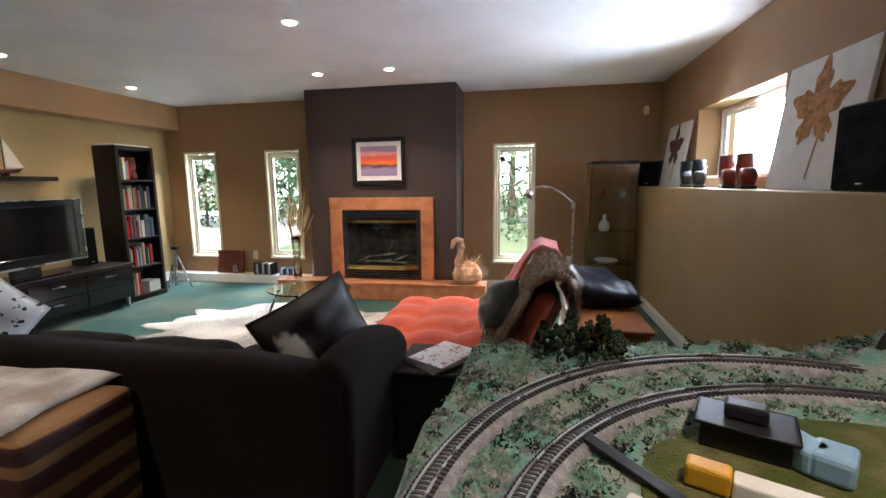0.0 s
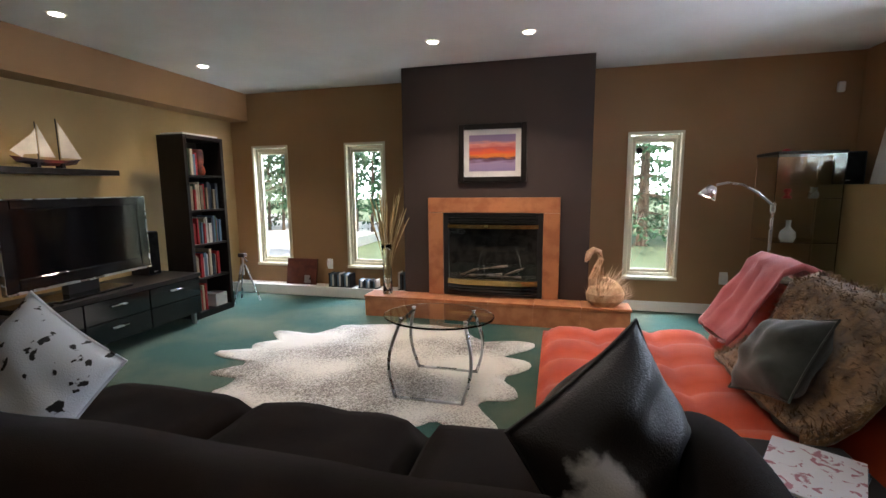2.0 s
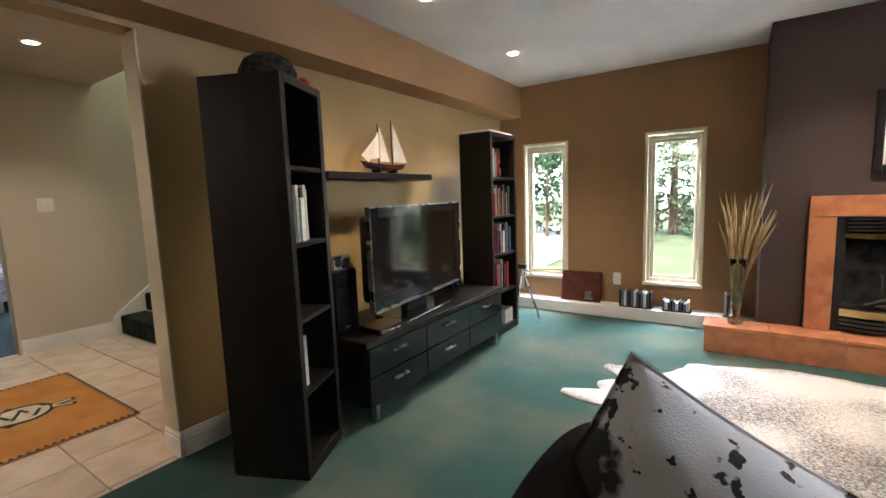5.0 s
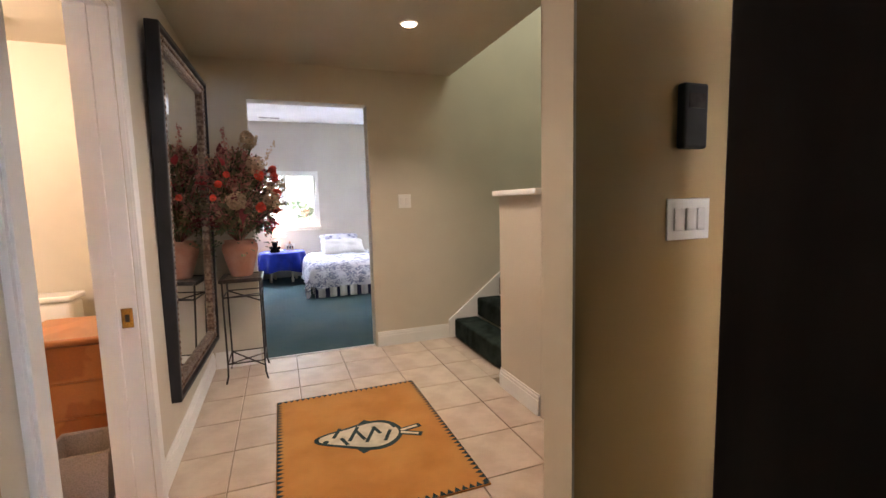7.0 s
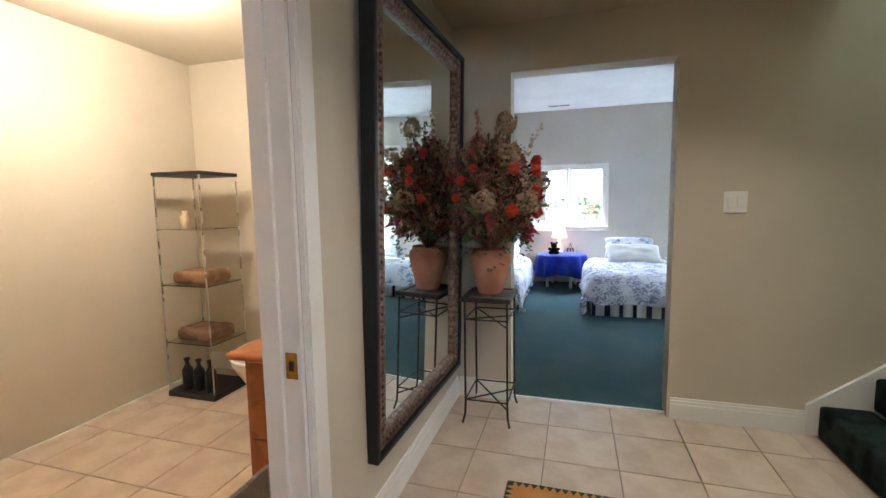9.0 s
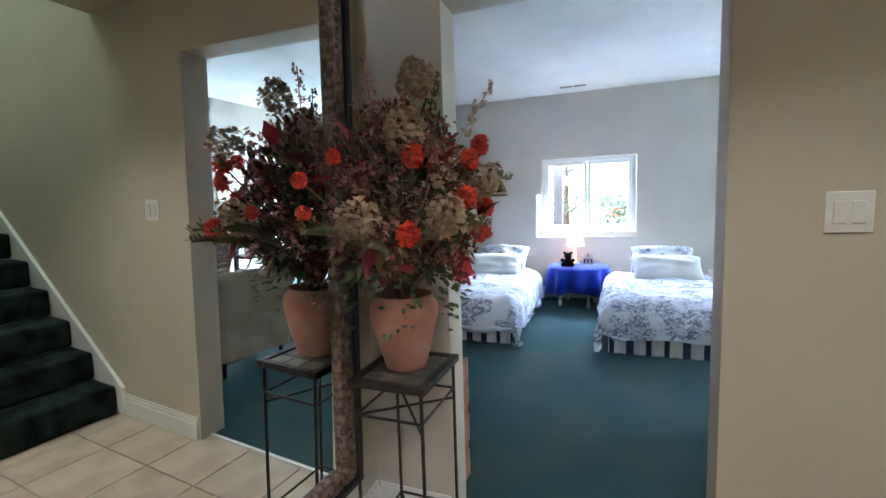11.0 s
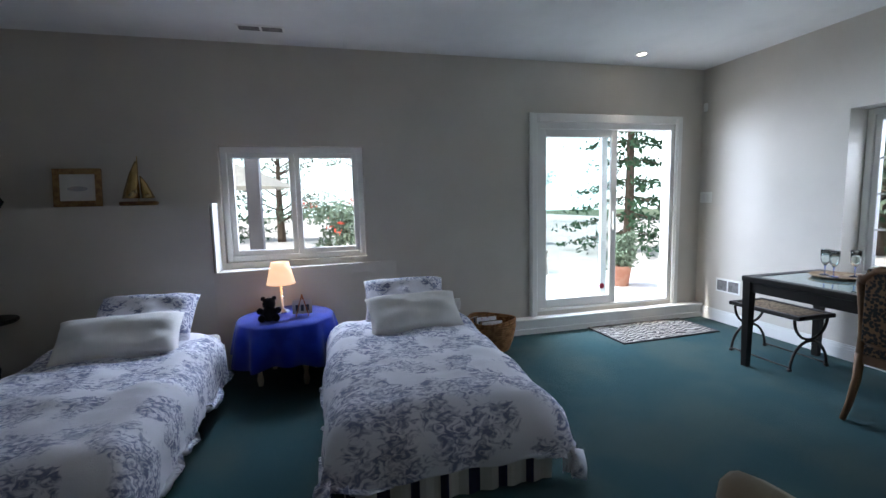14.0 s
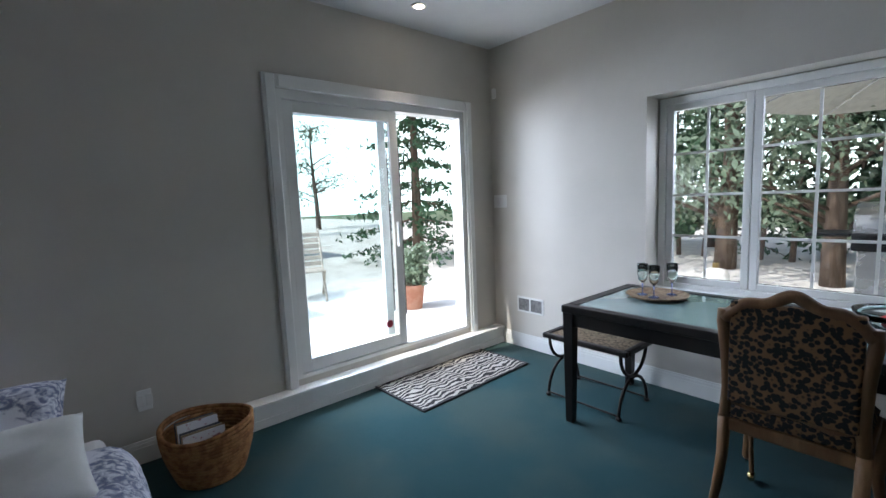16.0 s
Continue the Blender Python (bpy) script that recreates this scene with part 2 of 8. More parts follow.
def box(bm, x0, y0, z0, x1, y1, z1, bevel=0.0, seg=2, m=None, mi=0):
    r = bmesh.ops.create_cube(bm, size=1.0)
    vs = r["verts"]
    t = Matrix.Translation(((x0 + x1) / 2, (y0 + y1) / 2, (z0 + z1) / 2)) @ Matrix.Diagonal((abs(x1 - x0), abs(y1 - y0), abs(z1 - z0), 1))
    bmesh.ops.transform(bm, matrix=(m or Matrix()) @ t, verts=vs)
    fs = {f for v in vs for f in v.link_faces}
    for f in fs:
        f.material_index = mi
    if bevel:
        es = {e for v in vs for e in v.link_edges}
        r = bmesh.ops.bevel(bm, geom=list(es), offset=bevel, segments=seg, affect="EDGES", profile=0.5)
        for f in r["faces"]:
            f.material_index = mi
    return bm


def B(*a, **k):
    return box(bmesh.new(), *a, **k)


def rod(bm, p, q, r, r2=None, seg=10):
    p, q = Vector(p), Vector(q)
    d = q - p
    m = Matrix.Translation((p + q) / 2) @ d.to_track_quat("Z", "Y").to_matrix().to_4x4()
    bmesh.ops.create_cone(bm, cap_ends=True, segments=seg, radius1=r, radius2=r if r2 is None else r2, depth=d.length, matrix=m)
    return bm


def tube(bm, pts, r, seg=8, closed=False):
    """A round bar through points; r is a number or a function of 0..1."""
    pts = [Vector(p) for p in pts]
    rings, n = [], len(pts)
    up = Vector((0.13, 0.21, 1)).normalized()
    for i, p in enumerate(pts):
        a = pts[(i - 1) % n] if closed or i else p
        b = pts[(i + 1) % n] if closed or i < n - 1 else p
        d = (b - a).normalized()
        s = d.cross(up)
        if s.length < 0.1:
            s = d.cross(Vector((1, 0, 0)))
        s.normalize()
        u = s.cross(d)
        rr = r(i / max(1, n - 1)) if callable(r) else r
        rings.append([bm.verts.new(p + (s * math.cos(k * math.tau / seg) + u * math.sin(k * math.tau / seg)) * rr) for k in range(seg)])
    for i in range(n if closed else n - 1):
        a, b = rings[i], rings[(i + 1) % n]
        for k in range(seg):
            bm.faces.new((a[k], a[(k + 1) % seg], b[(k + 1) % seg], b[k]))
    if not closed:
        bm.faces.new(rings[0][::-1])
        bm.faces.new(rings[-1])
    return bm


def lathe(bm, profile, seg=24, m=None):
    """Turned shape: profile rows of (radius, height) from bottom to top."""
    m = m or Matrix()
    rings = []
    for r, z in profile:
        rings.append([bm.verts.new(m @ Vector((max(r, 1e-4) * math.cos(k * math.tau / seg), max(r, 1e-4) * math.sin(k * math.tau / seg), z))) for k in range(seg)])
    for a, b in zip(rings, rings[1:]):
        for k in range(seg):
            bm.faces.new((a[k], a[(k + 1) % seg], b[(k + 1) % seg], b[k]))
    bm.faces.new(rings[0][::-1])
    bm.faces.new(rings[-1])
    return bm


def puff(bm, sx, sy, sz, m=None, n=14, power=0.55, rumple=0.0, seed=0.0, pinch=0.0):
    """A soft cushion: a grid front and back that swell between sewn edges; sz is the full thickness."""
    m = m or Matrix()
    def h(u, v):
        e = max(0.0, (1 - u ** 4)) ** power * max(0.0, (1 - v ** 4)) ** power
        return e * (1 + rumple * noise.noise(Vector((u * 2.3 + seed, v * 2.3, seed * 1.7))))
    top, bot = {}, {}
    for i in range(n + 1):
        for j in range(n + 1):
            u, v = 2 * i / n - 1, 2 * j / n - 1
            k = 1 - pinch * ((1 - v * v) * abs(u) ** 3), 1 - pinch * ((1 - u * u) * abs(v) ** 3)
            x, y = u * sx / 2 * k[0], v * sy / 2 * k[1]
            edge = i in (0, n) or j in (0, n)
            top[i, j] = bm.verts.new(m @ Vector((x, y, h(u, v) * sz / 2)))
            bot[i, j] = top[i, j] if edge else bm.verts.new(m @ Vector((x, y, -h(u, v) * sz / 2)))
    for i in range(n):
        for j in range(n):
            bm.faces.new((top[i, j], top[i + 1, j], top[i + 1, j + 1], top[i, j + 1]))
            bm.faces.new((bot[i, j + 1], bot[i + 1, j + 1], bot[i + 1, j], bot[i, j]))
    return bm


def wall(name, axis, a0, a1, u0, u1, z0, z1, holes, mat, label):
    """A wall with thickness a0..a1 along axis, from u0 to u1, with openings (u0, u1, z0, z1) cut through it."""
    us = sorted({u0, u1, *[h[0] for h in holes], *[h[1] for h in holes]})
    bm = bmesh.new()
    for ua, ub in zip(us, us[1:]):
        cuts = sorted((h[2], h[3]) for h in holes if h[0] <= ua and h[1] >= ub)
        z = z0
        for c0, c1 in cuts + [(z1, z1)]:
            if c0 > z + 1e-4:
                if axis == "x":
                    box(bm, a0, ua, z, a1, ub, c0)
                else:
                    box(bm, ua, a0, z, ub, a1, c0)
            z = c1
    bmesh.ops.remove_doubles(bm, verts=bm.verts, dist=1e-4)
    return structure(name, bm, mat, label)


# ---- the structure ----
LC, HC, BC = 2.38, 2.40, 2.78  # ceilings of living room, hall and bedroom

WIN_N = [(-3.955, -3.49), (-2.73, -2.255), (0.30, 0.775)]
wall("wall_north", "y", 6.30, 6.46, -4.40, 2.45, 0, LC, [(a, b, 0.33, 1.755) for a, b in WIN_N], M_TAN, "tan painted living room wall with narrow windows")
wall("wall_west", "x", -4.38, -4.25, 1.40, 6.30, 0, LC, [(1.40, 2.685, 0, 2.03)], M_OLIVE, "olive tan living room wall behind the television")
wall("wall_west_south", "x", -4.38, -4.25, -1.4, 1.40, 0, LC, [], M_OLIVE, "olive tan living room wall")
wall("wall_south", "y", -1.55, -1.40, -4.38, 2.45, 0, LC, [], M_TAN, "tan living room wall behind")
wall("wall_east", "x", 2.15, 2.45, -1.4, 6.30, 0, LC, [(3.855, 5.19, 1.318, 1.905)], M_TAN, "tan living room wall with high window")
structure("half_wall", B(1.90, -1.40, 0, 2.148, 6.298, 1.245, 0.006), M_OLIVE, "olive tan foundation ledge along the wall")
structure("soffit", B(-4.248, -1.40, 2.06, -4.0, 6.298, LC - 0.002), M_TAN, "tan boxed soffit along the ceiling")
structure("floor_living", B(-4.25, -1.40, -0.12, 2.15, 6.30, 0.0), M_CARPET, "green carpet floor of the living room")
structure("ceiling_living", B(-4.40, -1.55, LC, 2.45, 6.46, LC + 0.12), M_CEIL, "white living room ceiling")

# hall
wall("wall_hall_south", "y", 1.26, 1.40, -7.09, -4.38, 0, HC, [(-5.36, -4.56, 0, 2.04)], M_HALL, "beige hall wall with bathroom doorway")
wall("wall_hall_west", "x", -7.22, -7.09, -0.72, 6.475, 0, 5.0, [(1.767, 2.705, 0, 2.107)], M_HALL, "beige hall wall with bedroom opening")
wall("wall_hall_north", "y", 3.33, 3.45, -5.40, -4.38, 0, HC + 2.4, [], M_HALL, "beige hall wall with closet door")
structure("stair_half_wall", B(-5.90, 3.33, 0, -5.402, 3.45, 1.30), M_HALL, "beige low wall beside the stairs")
structure("half_wall_cap", B(-5.93, 3.29, 1.30, -5.402, 3.49, 1.335, 0.006), M_TRIM, "white cap on the stair wall")
structure("floor_hall", B(-7.155, -0.72, -0.12, -4.25, 6.3, -0.012), M_GROUT, "tiled hall floor")
structure("ceiling_hall", B(-7.09, -0.72, HC, -4.40, 3.47, HC + 0.15), M_HALL, "beige hall ceiling")
wall("wall_stair_north", "y", 6.0, 6.12, -7.09, -4.40, 0, 5.0, [], M_HALL, "beige wall of the stairwell")
wall("wall_stair_east", "x", -5.52, -5.40, 3.45, 6.0, 0, 5.0, [], M_HALL, "beige wall beside the stairs")
structure("wall_stair_upper", B(-7.09, 3.352, HC + 0.152, -4.40, 3.47, 5.0), M_HALL, "beige wall above the hall ceiling")
structure("ceiling_stair", B(-7.28, 3.352, 5.0, -4.40, 6.12, 5.1), M_CEIL, "white ceiling over the stairs")

# bathroom
wall("wall_bath_south", "y", -0.85, -0.72, -7.28, -4.38, 0, HC, [], M_HALL, "beige bathroom wall")

# bedroom
wall("wall_bed_west", "x", -11.98, -11.80, -0.87, 6.80, 0, BC, [(1.445, 2.675, 0.90, 1.92), (4.43, 6.11, 0.20, 2.19)], M_BED, "greige bedroom wall with window and patio door")
wall("wall_bed_north", "y", 6.475, 6.80, -11.80, -7.24, 0, BC, [(-10.32, -7.95, 0.68, 2.065)], M_BED, "greige bedroom wall with wide window")
wall("wall_bed_south", "y", -0.87, -0.72, -11.80, -7.24, 0, BC, [], M_BED, "greige bedroom wall with door")
wall("wall_bed_east", "x", -7.24, -7.22, -0.72, 6.475, 0, BC, [(1.767, 2.705, 0, 2.107)], M_BED, "greige bedroom wall beside the opening")
structure("floor_bed", B(-11.80, -0.72, -0.12, -7.157, 6.475, 0.0), M_CARPET_B, "blue green carpet floor of the bedroom")
structure("ceiling_bed", B(-11.98, -0.87, BC, -7.22, 6.80, BC + 0.12), M_CEIL, "white bedroom ceiling")


def wedge_ledge():
    bm = bmesh.new()
    for pts, z in (([(-11.798, -0.718), (-11.60, -0.718), (-11.60, 1.39), (-11.798, 1.39)], 1.425), ([(-11.798, 1.39), (-11.60, 1.39), (-11.795, 2.95), (-11.798, 2.95)], 0.845)):
        lo = [bm.verts.new((x, y, 0)) for x, y in pts]
        hi = [bm.verts.new((x, y, z)) for x, y in pts]
        for i in range(4):
            bm.faces.new((lo[i], lo[(i + 1) % 4], hi[(i + 1) % 4], hi[i]))
        bm.faces.new(hi)
        bm.faces.new(lo[::-1])
    return structure("ledge_bed", bm, M_BED, "greige foundation ledge under the bedroom window")


wedge_ledge()

# ground outside: one sheet to the horizon
structure("ground", B(-600, -600, -0.35, 600, 600, -0.14), M_GRASS, "green lawn ground reaching the horizon")
structure("patio", B(-50, -14, -0.138, -11.99, 20, 0.10), M_CONC, "pale concrete patio in sunlight")
structure("patio_north", B(-11.98, 6.81, -0.138, -5, 16, 0.10), M_CONC, "pale concrete patio beside the house")



# ---- trim, windows and doors ----
def baseboard(name, axis, a, sign, u0, u1, h=0.13, t=0.016):
    """A moulded skirting on the face a of a wall; sign is the way it stands proud."""
    bm = bmesh.new()
    for z0, z1, d in ((0, h * 0.72, t), (h * 0.72, h * 0.88, t * 0.75), (h * 0.88, h, t * 0.45)):
        lo, hi = sorted((a, a + sign * d))
        if axis == "x":
            box(bm, lo, u0, z0, hi, u1, z1)
        else:
            box(bm, u0, lo, z0, u1, hi, z1)
    return structure(name, bm, M_TRIM, "white moulded baseboard along the wall")


baseboard("baseboard_n", "y", 6.30, -1, -0.073, 2.13, 0.10)
baseboard("baseboard_w", "x", -4.25, 1, 2.69, 6.14)
baseboard("baseboard_e", "x", 1.90, -1, -1.39, 5.75, 0.10)
baseboard("baseboard_hall_s", "y", 1.40, 1, -7.088, -5.452)
baseboard("baseboard_hall_w", "x", -7.09, 1, 2.72, 3.40)
baseboard("baseboard_hall_w", "x", -7.09, 1, 1.42, 1.752)
baseboard("baseboard_stair", "y", 3.33, -1, -5.90, -5.42)
baseboard("baseboard_post", "y", 2.685, -1, -4.396, -4.234)
baseboard("baseboard_bath", "x", -7.09, 1, -0.70, 1.25)
baseboard("baseboard_bed_s", "y", -0.72, 1, -11.59, -10.105)
baseboard("baseboard_bed_n", "y", 6.475, -1, -11.70, -7.24)
baseboard("baseboard_bed_w", "x", -11.80, 1, 2.96, 3.98)
baseboard("baseboard_bed_e", "x", -7.22, -1, 2.72, 6.45)
structure("ledge_north", B(-4.23, 6.12, 0, -1.842, 6.298, 0.115, 0.006), M_TRIM, "white boxed ledge along the wall foot")


def framed(name, axis, a, u0, u1, z0, z1, depth, mat, bar, divide=(), label="", face=1):
    """A window: outer frame, sashes split at the given places, one pane each. a: glazing plane."""
    w = thing(name, label, "window", kind="structure")
    def bx(bm, ua, za, ub, zb, d0, d1):
        lo, hi = sorted((a + d0, a + d1))
        if axis == "y":
            return box(bm, ua, lo, za, ub, hi, zb, 0.004, 1)
        return box(bm, lo, ua, za, hi, ub, zb, 0.004, 1)
    def ring(ua, ub, za, zb, b, d0, d1):
        bm = bmesh.new()
        bx(bm, ua, za, ua + b, zb, d0, d1)
        bx(bm, ub - b, za, ub, zb, d0, d1)
        bx(bm, ua + b, za, ub - b, za + b, d0, d1)
        bx(bm, ua + b, zb - b, ub - b, zb, d0, d1)
        return bm
    part("window_frame", ring(u0, u1, z0, z1, bar, -depth, depth), mat, w)
    us = [u0 + bar, *divide, u1 - bar]
    for ua, ub in zip(us, us[1:]):
        part("sash", ring(ua + 0.002, ub - 0.002, z0 + bar, z1 - bar, bar * 0.9, -depth * 0.6, depth * 0.6), mat, w)
        bm = bmesh.new()
        bx(bm, ua + bar * 0.9, z0 + bar * 1.9, ub - bar * 0.9, z1 - bar * 1.9, -0.003, 0.003)
        p = part("pane", bm, M_GLASS, w)
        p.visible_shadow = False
    return w


for wa, wb in WIN_N:
    w = framed("window_1", "y", 6.37, wa + 0.003, wb - 0.003, 0.353, 1.733, 0.03, M_CREAM, 0.035, (), "narrow cream framed casement window in the tan wall")
    bm = bmesh.new()
    for x0, x1, z0, z1 in ((wa - 0.012, wa + 0.012, 0.33, 1.767), (wb - 0.012, wb + 0.012, 0.33, 1.767), (wa + 0.012, wb - 0.012, 1.743, 1.767)):
        box(bm, x0, 6.288, z0, x1, 6.40, z1)
    part("jamb", bm, M_CREAM, w)
    part("window_sill", B(wa - 0.015, 6.275, 0.318, wb + 0.015, 6.40, 0.35, 0.005), M_CREAM, w)
orn = tagged(part("window_ornament", lathe(bmesh.new(), [(0.004, 0.0), (0.030, 0.0), (0.034, 0.003), (0.030, 0.006), (0.004, 0.006)], 6, pose(0.398, 6.336, 1.591, 90, 0, 0)), M_BLACKBROWN), "small dark ornament hanging in the window", "ornament")
w = framed("window_2", "x", 2.36, 3.86, 5.185, 1.34, 1.90, 0.03, M_TRIM, 0.035, (4.52,), "white sliding basement window high in the wall")
part("window_sill", B(2.155, 3.86, 1.318, 2.45, 5.185, 1.339), M_CREAM, w)
w = framed("window_3", "x", -11.88, 1.45, 2.67, 0.905, 1.915, 0.045, M_TRIM, 0.05, (2.06,), "white sliding window over the night table")
part("window_sill", B(-11.82, 1.40, 0.848, -11.60, 1.412, 1.43), M_TRIM, w)

# patio door: casing, two leaves, raised sill
pd = thing("door_1", "white sliding glass patio door standing ajar", "door", kind="structure")
bm = bmesh.new()
for y0, y1, z0, z1 in ((4.345, 4.43, 0.16, 2.265), (6.11, 6.195, 0.16, 2.265), (4.43, 6.11, 2.18, 2.265)):
    box(bm, -11.798, y0, z0, -11.772, y1, z1, 0.005, 1)
    box(bm, -11.772, y0 + 0.02, z0, -11.762, y1 - 0.02, z1 - 0.02 if z1 > 2.2 else z1)
part("casing", bm, M_TRIM, pd)
bm = bmesh.new()
for y0, y1, z0, z1 in ((4.432, 4.475, 0.2, 2.178), (6.065, 6.108, 0.2, 2.178), (4.475, 6.065, 2.12, 2.178), (4.475, 6.065, 0.2, 0.225)):
    box(bm, -11.93, y0, z0, -11.80, y1, z1)
part("frame", bm, M_TRIM, pd)
M_DOORGLASS = glass("door_glass", (0.90, 0.97, 0.98))
for y0, y1, x in ((4.48, 5.40, -11.84), (4.49, 5.315, -11.89)):
    bm = bmesh.new()
    for a0, a1, z0, z1 in ((y0, y0 + 0.075, 0.23, 2.115), (y1 - 0.075, y1, 0.23, 2.115), (y0 + 0.075, y1 - 0.075, 2.035, 2.115), (y0 + 0.075, y1 - 0.075, 0.23, 0.32)):
        box(bm, x - 0.02, a0, z0, x + 0.02, a1, z1, 0.004, 1)
    leaf = part("leaf", bm, M_TRIM, pd)
    g = part("pane", B(x - 0.003, y0 + 0.075, 0.32, x + 0.003, y1 - 0.075, 2.035), M_DOORGLASS, leaf)
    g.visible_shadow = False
part("handle", B(-11.815, 5.34, 1.05, -11.78, 5.365, 1.25, 0.008), M_TRIM, pd)
part("sticker", lathe(bmesh.new(), [(0.032, 0), (0.032, 0.002)], 16, pose(-11.835, 5.24, 0.42, 0, 90, 0)), material("red_sticker", (0.35, 0.03, 0.05), 0.5, vary=0.05, bump=0), pd, "small dark red sticker")
bm = B(-11.798, 3.985, 0, -11.70, 6.473, 0.135)
box(bm, -11.798, 3.985, 0.135, -11.685, 6.473, 0.16, 0.005)
box(bm, -11.70, 3.985, 0.0, -11.690, 6.473, 0.055)
structure("sill_step", bm, M_TRIM, "white boxed step under the patio door")

# wide window with muntins
w = framed("window_4", "y", 6.70, -10.315, -7.955, 0.685, 2.06, 0.04, M_TRIM, 0.05, (-9.735, -8.53), "wide white window with grid panes")
bm = bmesh.new()
for ua, ub in ((-10.22, -9.78), (-9.69, -8.58), (-8.49, -8.05)):
    n = 2 if ub - ua < 0.6 else 4
    for k in range(1, n):
        u = ua + (ub - ua) * k / n
        box(bm, u - 0.008, 6.684, 0.79, u + 0.008, 6.696, 1.955)
    for k in range(1, 4):
        z = 0.79 + 1.165 * k / 4
        box(bm, ua, 6.6835, z - 0.008, ub, 6.6955, z + 0.008)
part("muntin", bm, M_TRIM, w)
part("window_sill", B(-10.318, 6.48, 0.682, -7.952, 6.66, 0.70), M_TRIM, w)


def casing(name, axis, a, sign, u0, u1, z1, w=0.085):
    bm = bmesh.new()
    for d0, d1, ins in ((0, 0.016, 0), (0.016, 0.024, 0.015)):
        lo, hi = sorted((a + sign * d0, a + sign * d1))
        for p in ((u0 - w + ins, 0, u0 - ins * 0.3, z1), (u1 + ins * 0.3, 0, u1 + w - ins, z1), (u0 - w + ins, z1 + ins * 0.3, u1 + w - ins, z1 + w - ins)):
            if axis == "y":
                box(bm, p[0], lo, p[1], p[2], hi, p[3])
            else:
                box(bm, lo, p[0], p[1], hi, p[2], p[3])
    return structure(name, bm, M_TRIM, "cream painted door casing")


casing("door_casing_bath", "y", 1.40, 1, -5.36, -4.56, 2.04)
bm = bmesh.new()
box(bm, -5.359, 1.262, 0, -5.345, 1.398, 2.03)
box(bm, -4.575, 1.262, 0, -4.561, 1.398, 2.03)
box(bm, -5.345, 1.262, 2.03, -4.575, 1.398, 2.039)
box(bm, -5.345, 1.30, 0, -5.333, 1.335, 2.03)
structure("door_jamb_bath", bm, M_TRIM, "cream painted door jamb")
strike = tagged(part("strike_plate", B(-5.344, 1.345, 0.80, -5.341, 1.385, 0.88, 0.002, 1), M_BRASS), "brass strike plate in the door jamb", "strike plate")
# raised black patch painted for the dark of the latch hole
part("latch_hole", B(-5.3405, 1.358, 0.825, -5.339, 1.373, 0.855), M_BLACK, strike)

# closet door in the hall, folding
cd = thing("door_2", "white folding closet door in cream casing", "door", kind="structure")
for k in range(2):
    x0 = -5.28 + 0.42 * k
    leaf = part("leaf", B(x0, 3.295, 0.01, x0 + 0.41, 3.328, 2.03, 0.004), M_TRIM, cd)
    for z0, z1 in ((0.15, 0.85), (1.0, 1.9)):
        part("panel", B(x0 + 0.07, 3.288, z0, x0 + 0.34, 3.296, z1, 0.006), M_TRIM, leaf)
casing("door_casing_closet", "y", 3.33, -1, -5.28, -4.45, 2.04, 0.07)
structure("door_track", B(-5.28, 3.30, 2.031, -4.45, 3.327, 2.04), M_IRON, "dark metal door track")

# panelled door in the bedroom's south wall
bd = thing("door_3", "white six panel bedroom door, closed", "door", kind="structure")
part("slab", B(-10.02, -0.718, 0.01, -9.22, -0.69, 2.03, 0.004), M_TRIM, bd)
for kx in range(2):
    for z0, z1 in ((0.18, 0.85), (1.0, 1.55), (1.66, 1.92)):
        x0 = -9.93 + kx * 0.36
        part("panel", B(x0, -0.69, z0, x0 + 0.27, -0.682, z1, 0.007), M_TRIM, bd)
casing("door_casing_bed", "y", -0.72, 1, -10.03, -9.21, 2.04, 0.07)
for z in (0.3, 1.75):
    part("hinge", B(-10.03, -0.69, z, -10.015, -0.678, z + 0.09), M_IRON, bd)


# ---- stairs ----
for k in range(8):
    y0 = 3.45 + 0.235 * k
    z1 = 0.18 * (k + 1)
    st = thing("stair", "dark green carpeted stair step", "stair", -6.3, y0, 0, kind="structure", group="carpeted stairs")
    part("tread", B(-0.765, 0 if k else -0.0, z1 - 0.18 if k else 0.0, 0.77, 0.24, z1, 0.02, 3), material("dark_green_carpet", (0.022, 0.035, 0.030), 0.95, scale=8, fine=420, vary=0.35, bump=0.9), st)
sk = bmesh.new()
pts = [(3.40, 0.0), (3.40, 0.17), (5.4, 1.70), (5.4, 1.40), (3.56, 0.0)]
lo = [sk.verts.new((-7.088, y, z)) for y, z in pts]
hi = [sk.verts.new((-7.066, y, z)) for y, z in pts]
sk.faces.new(hi)
sk.faces.new(lo[::-1])
for i in range(5):
    sk.faces.new((lo[i], lo[(i + 1) % 5], hi[(i + 1) % 5], hi[i]))
structure("stair_skirt", sk, M_TRIM, "cream painted skirt board rising beside the stairs")


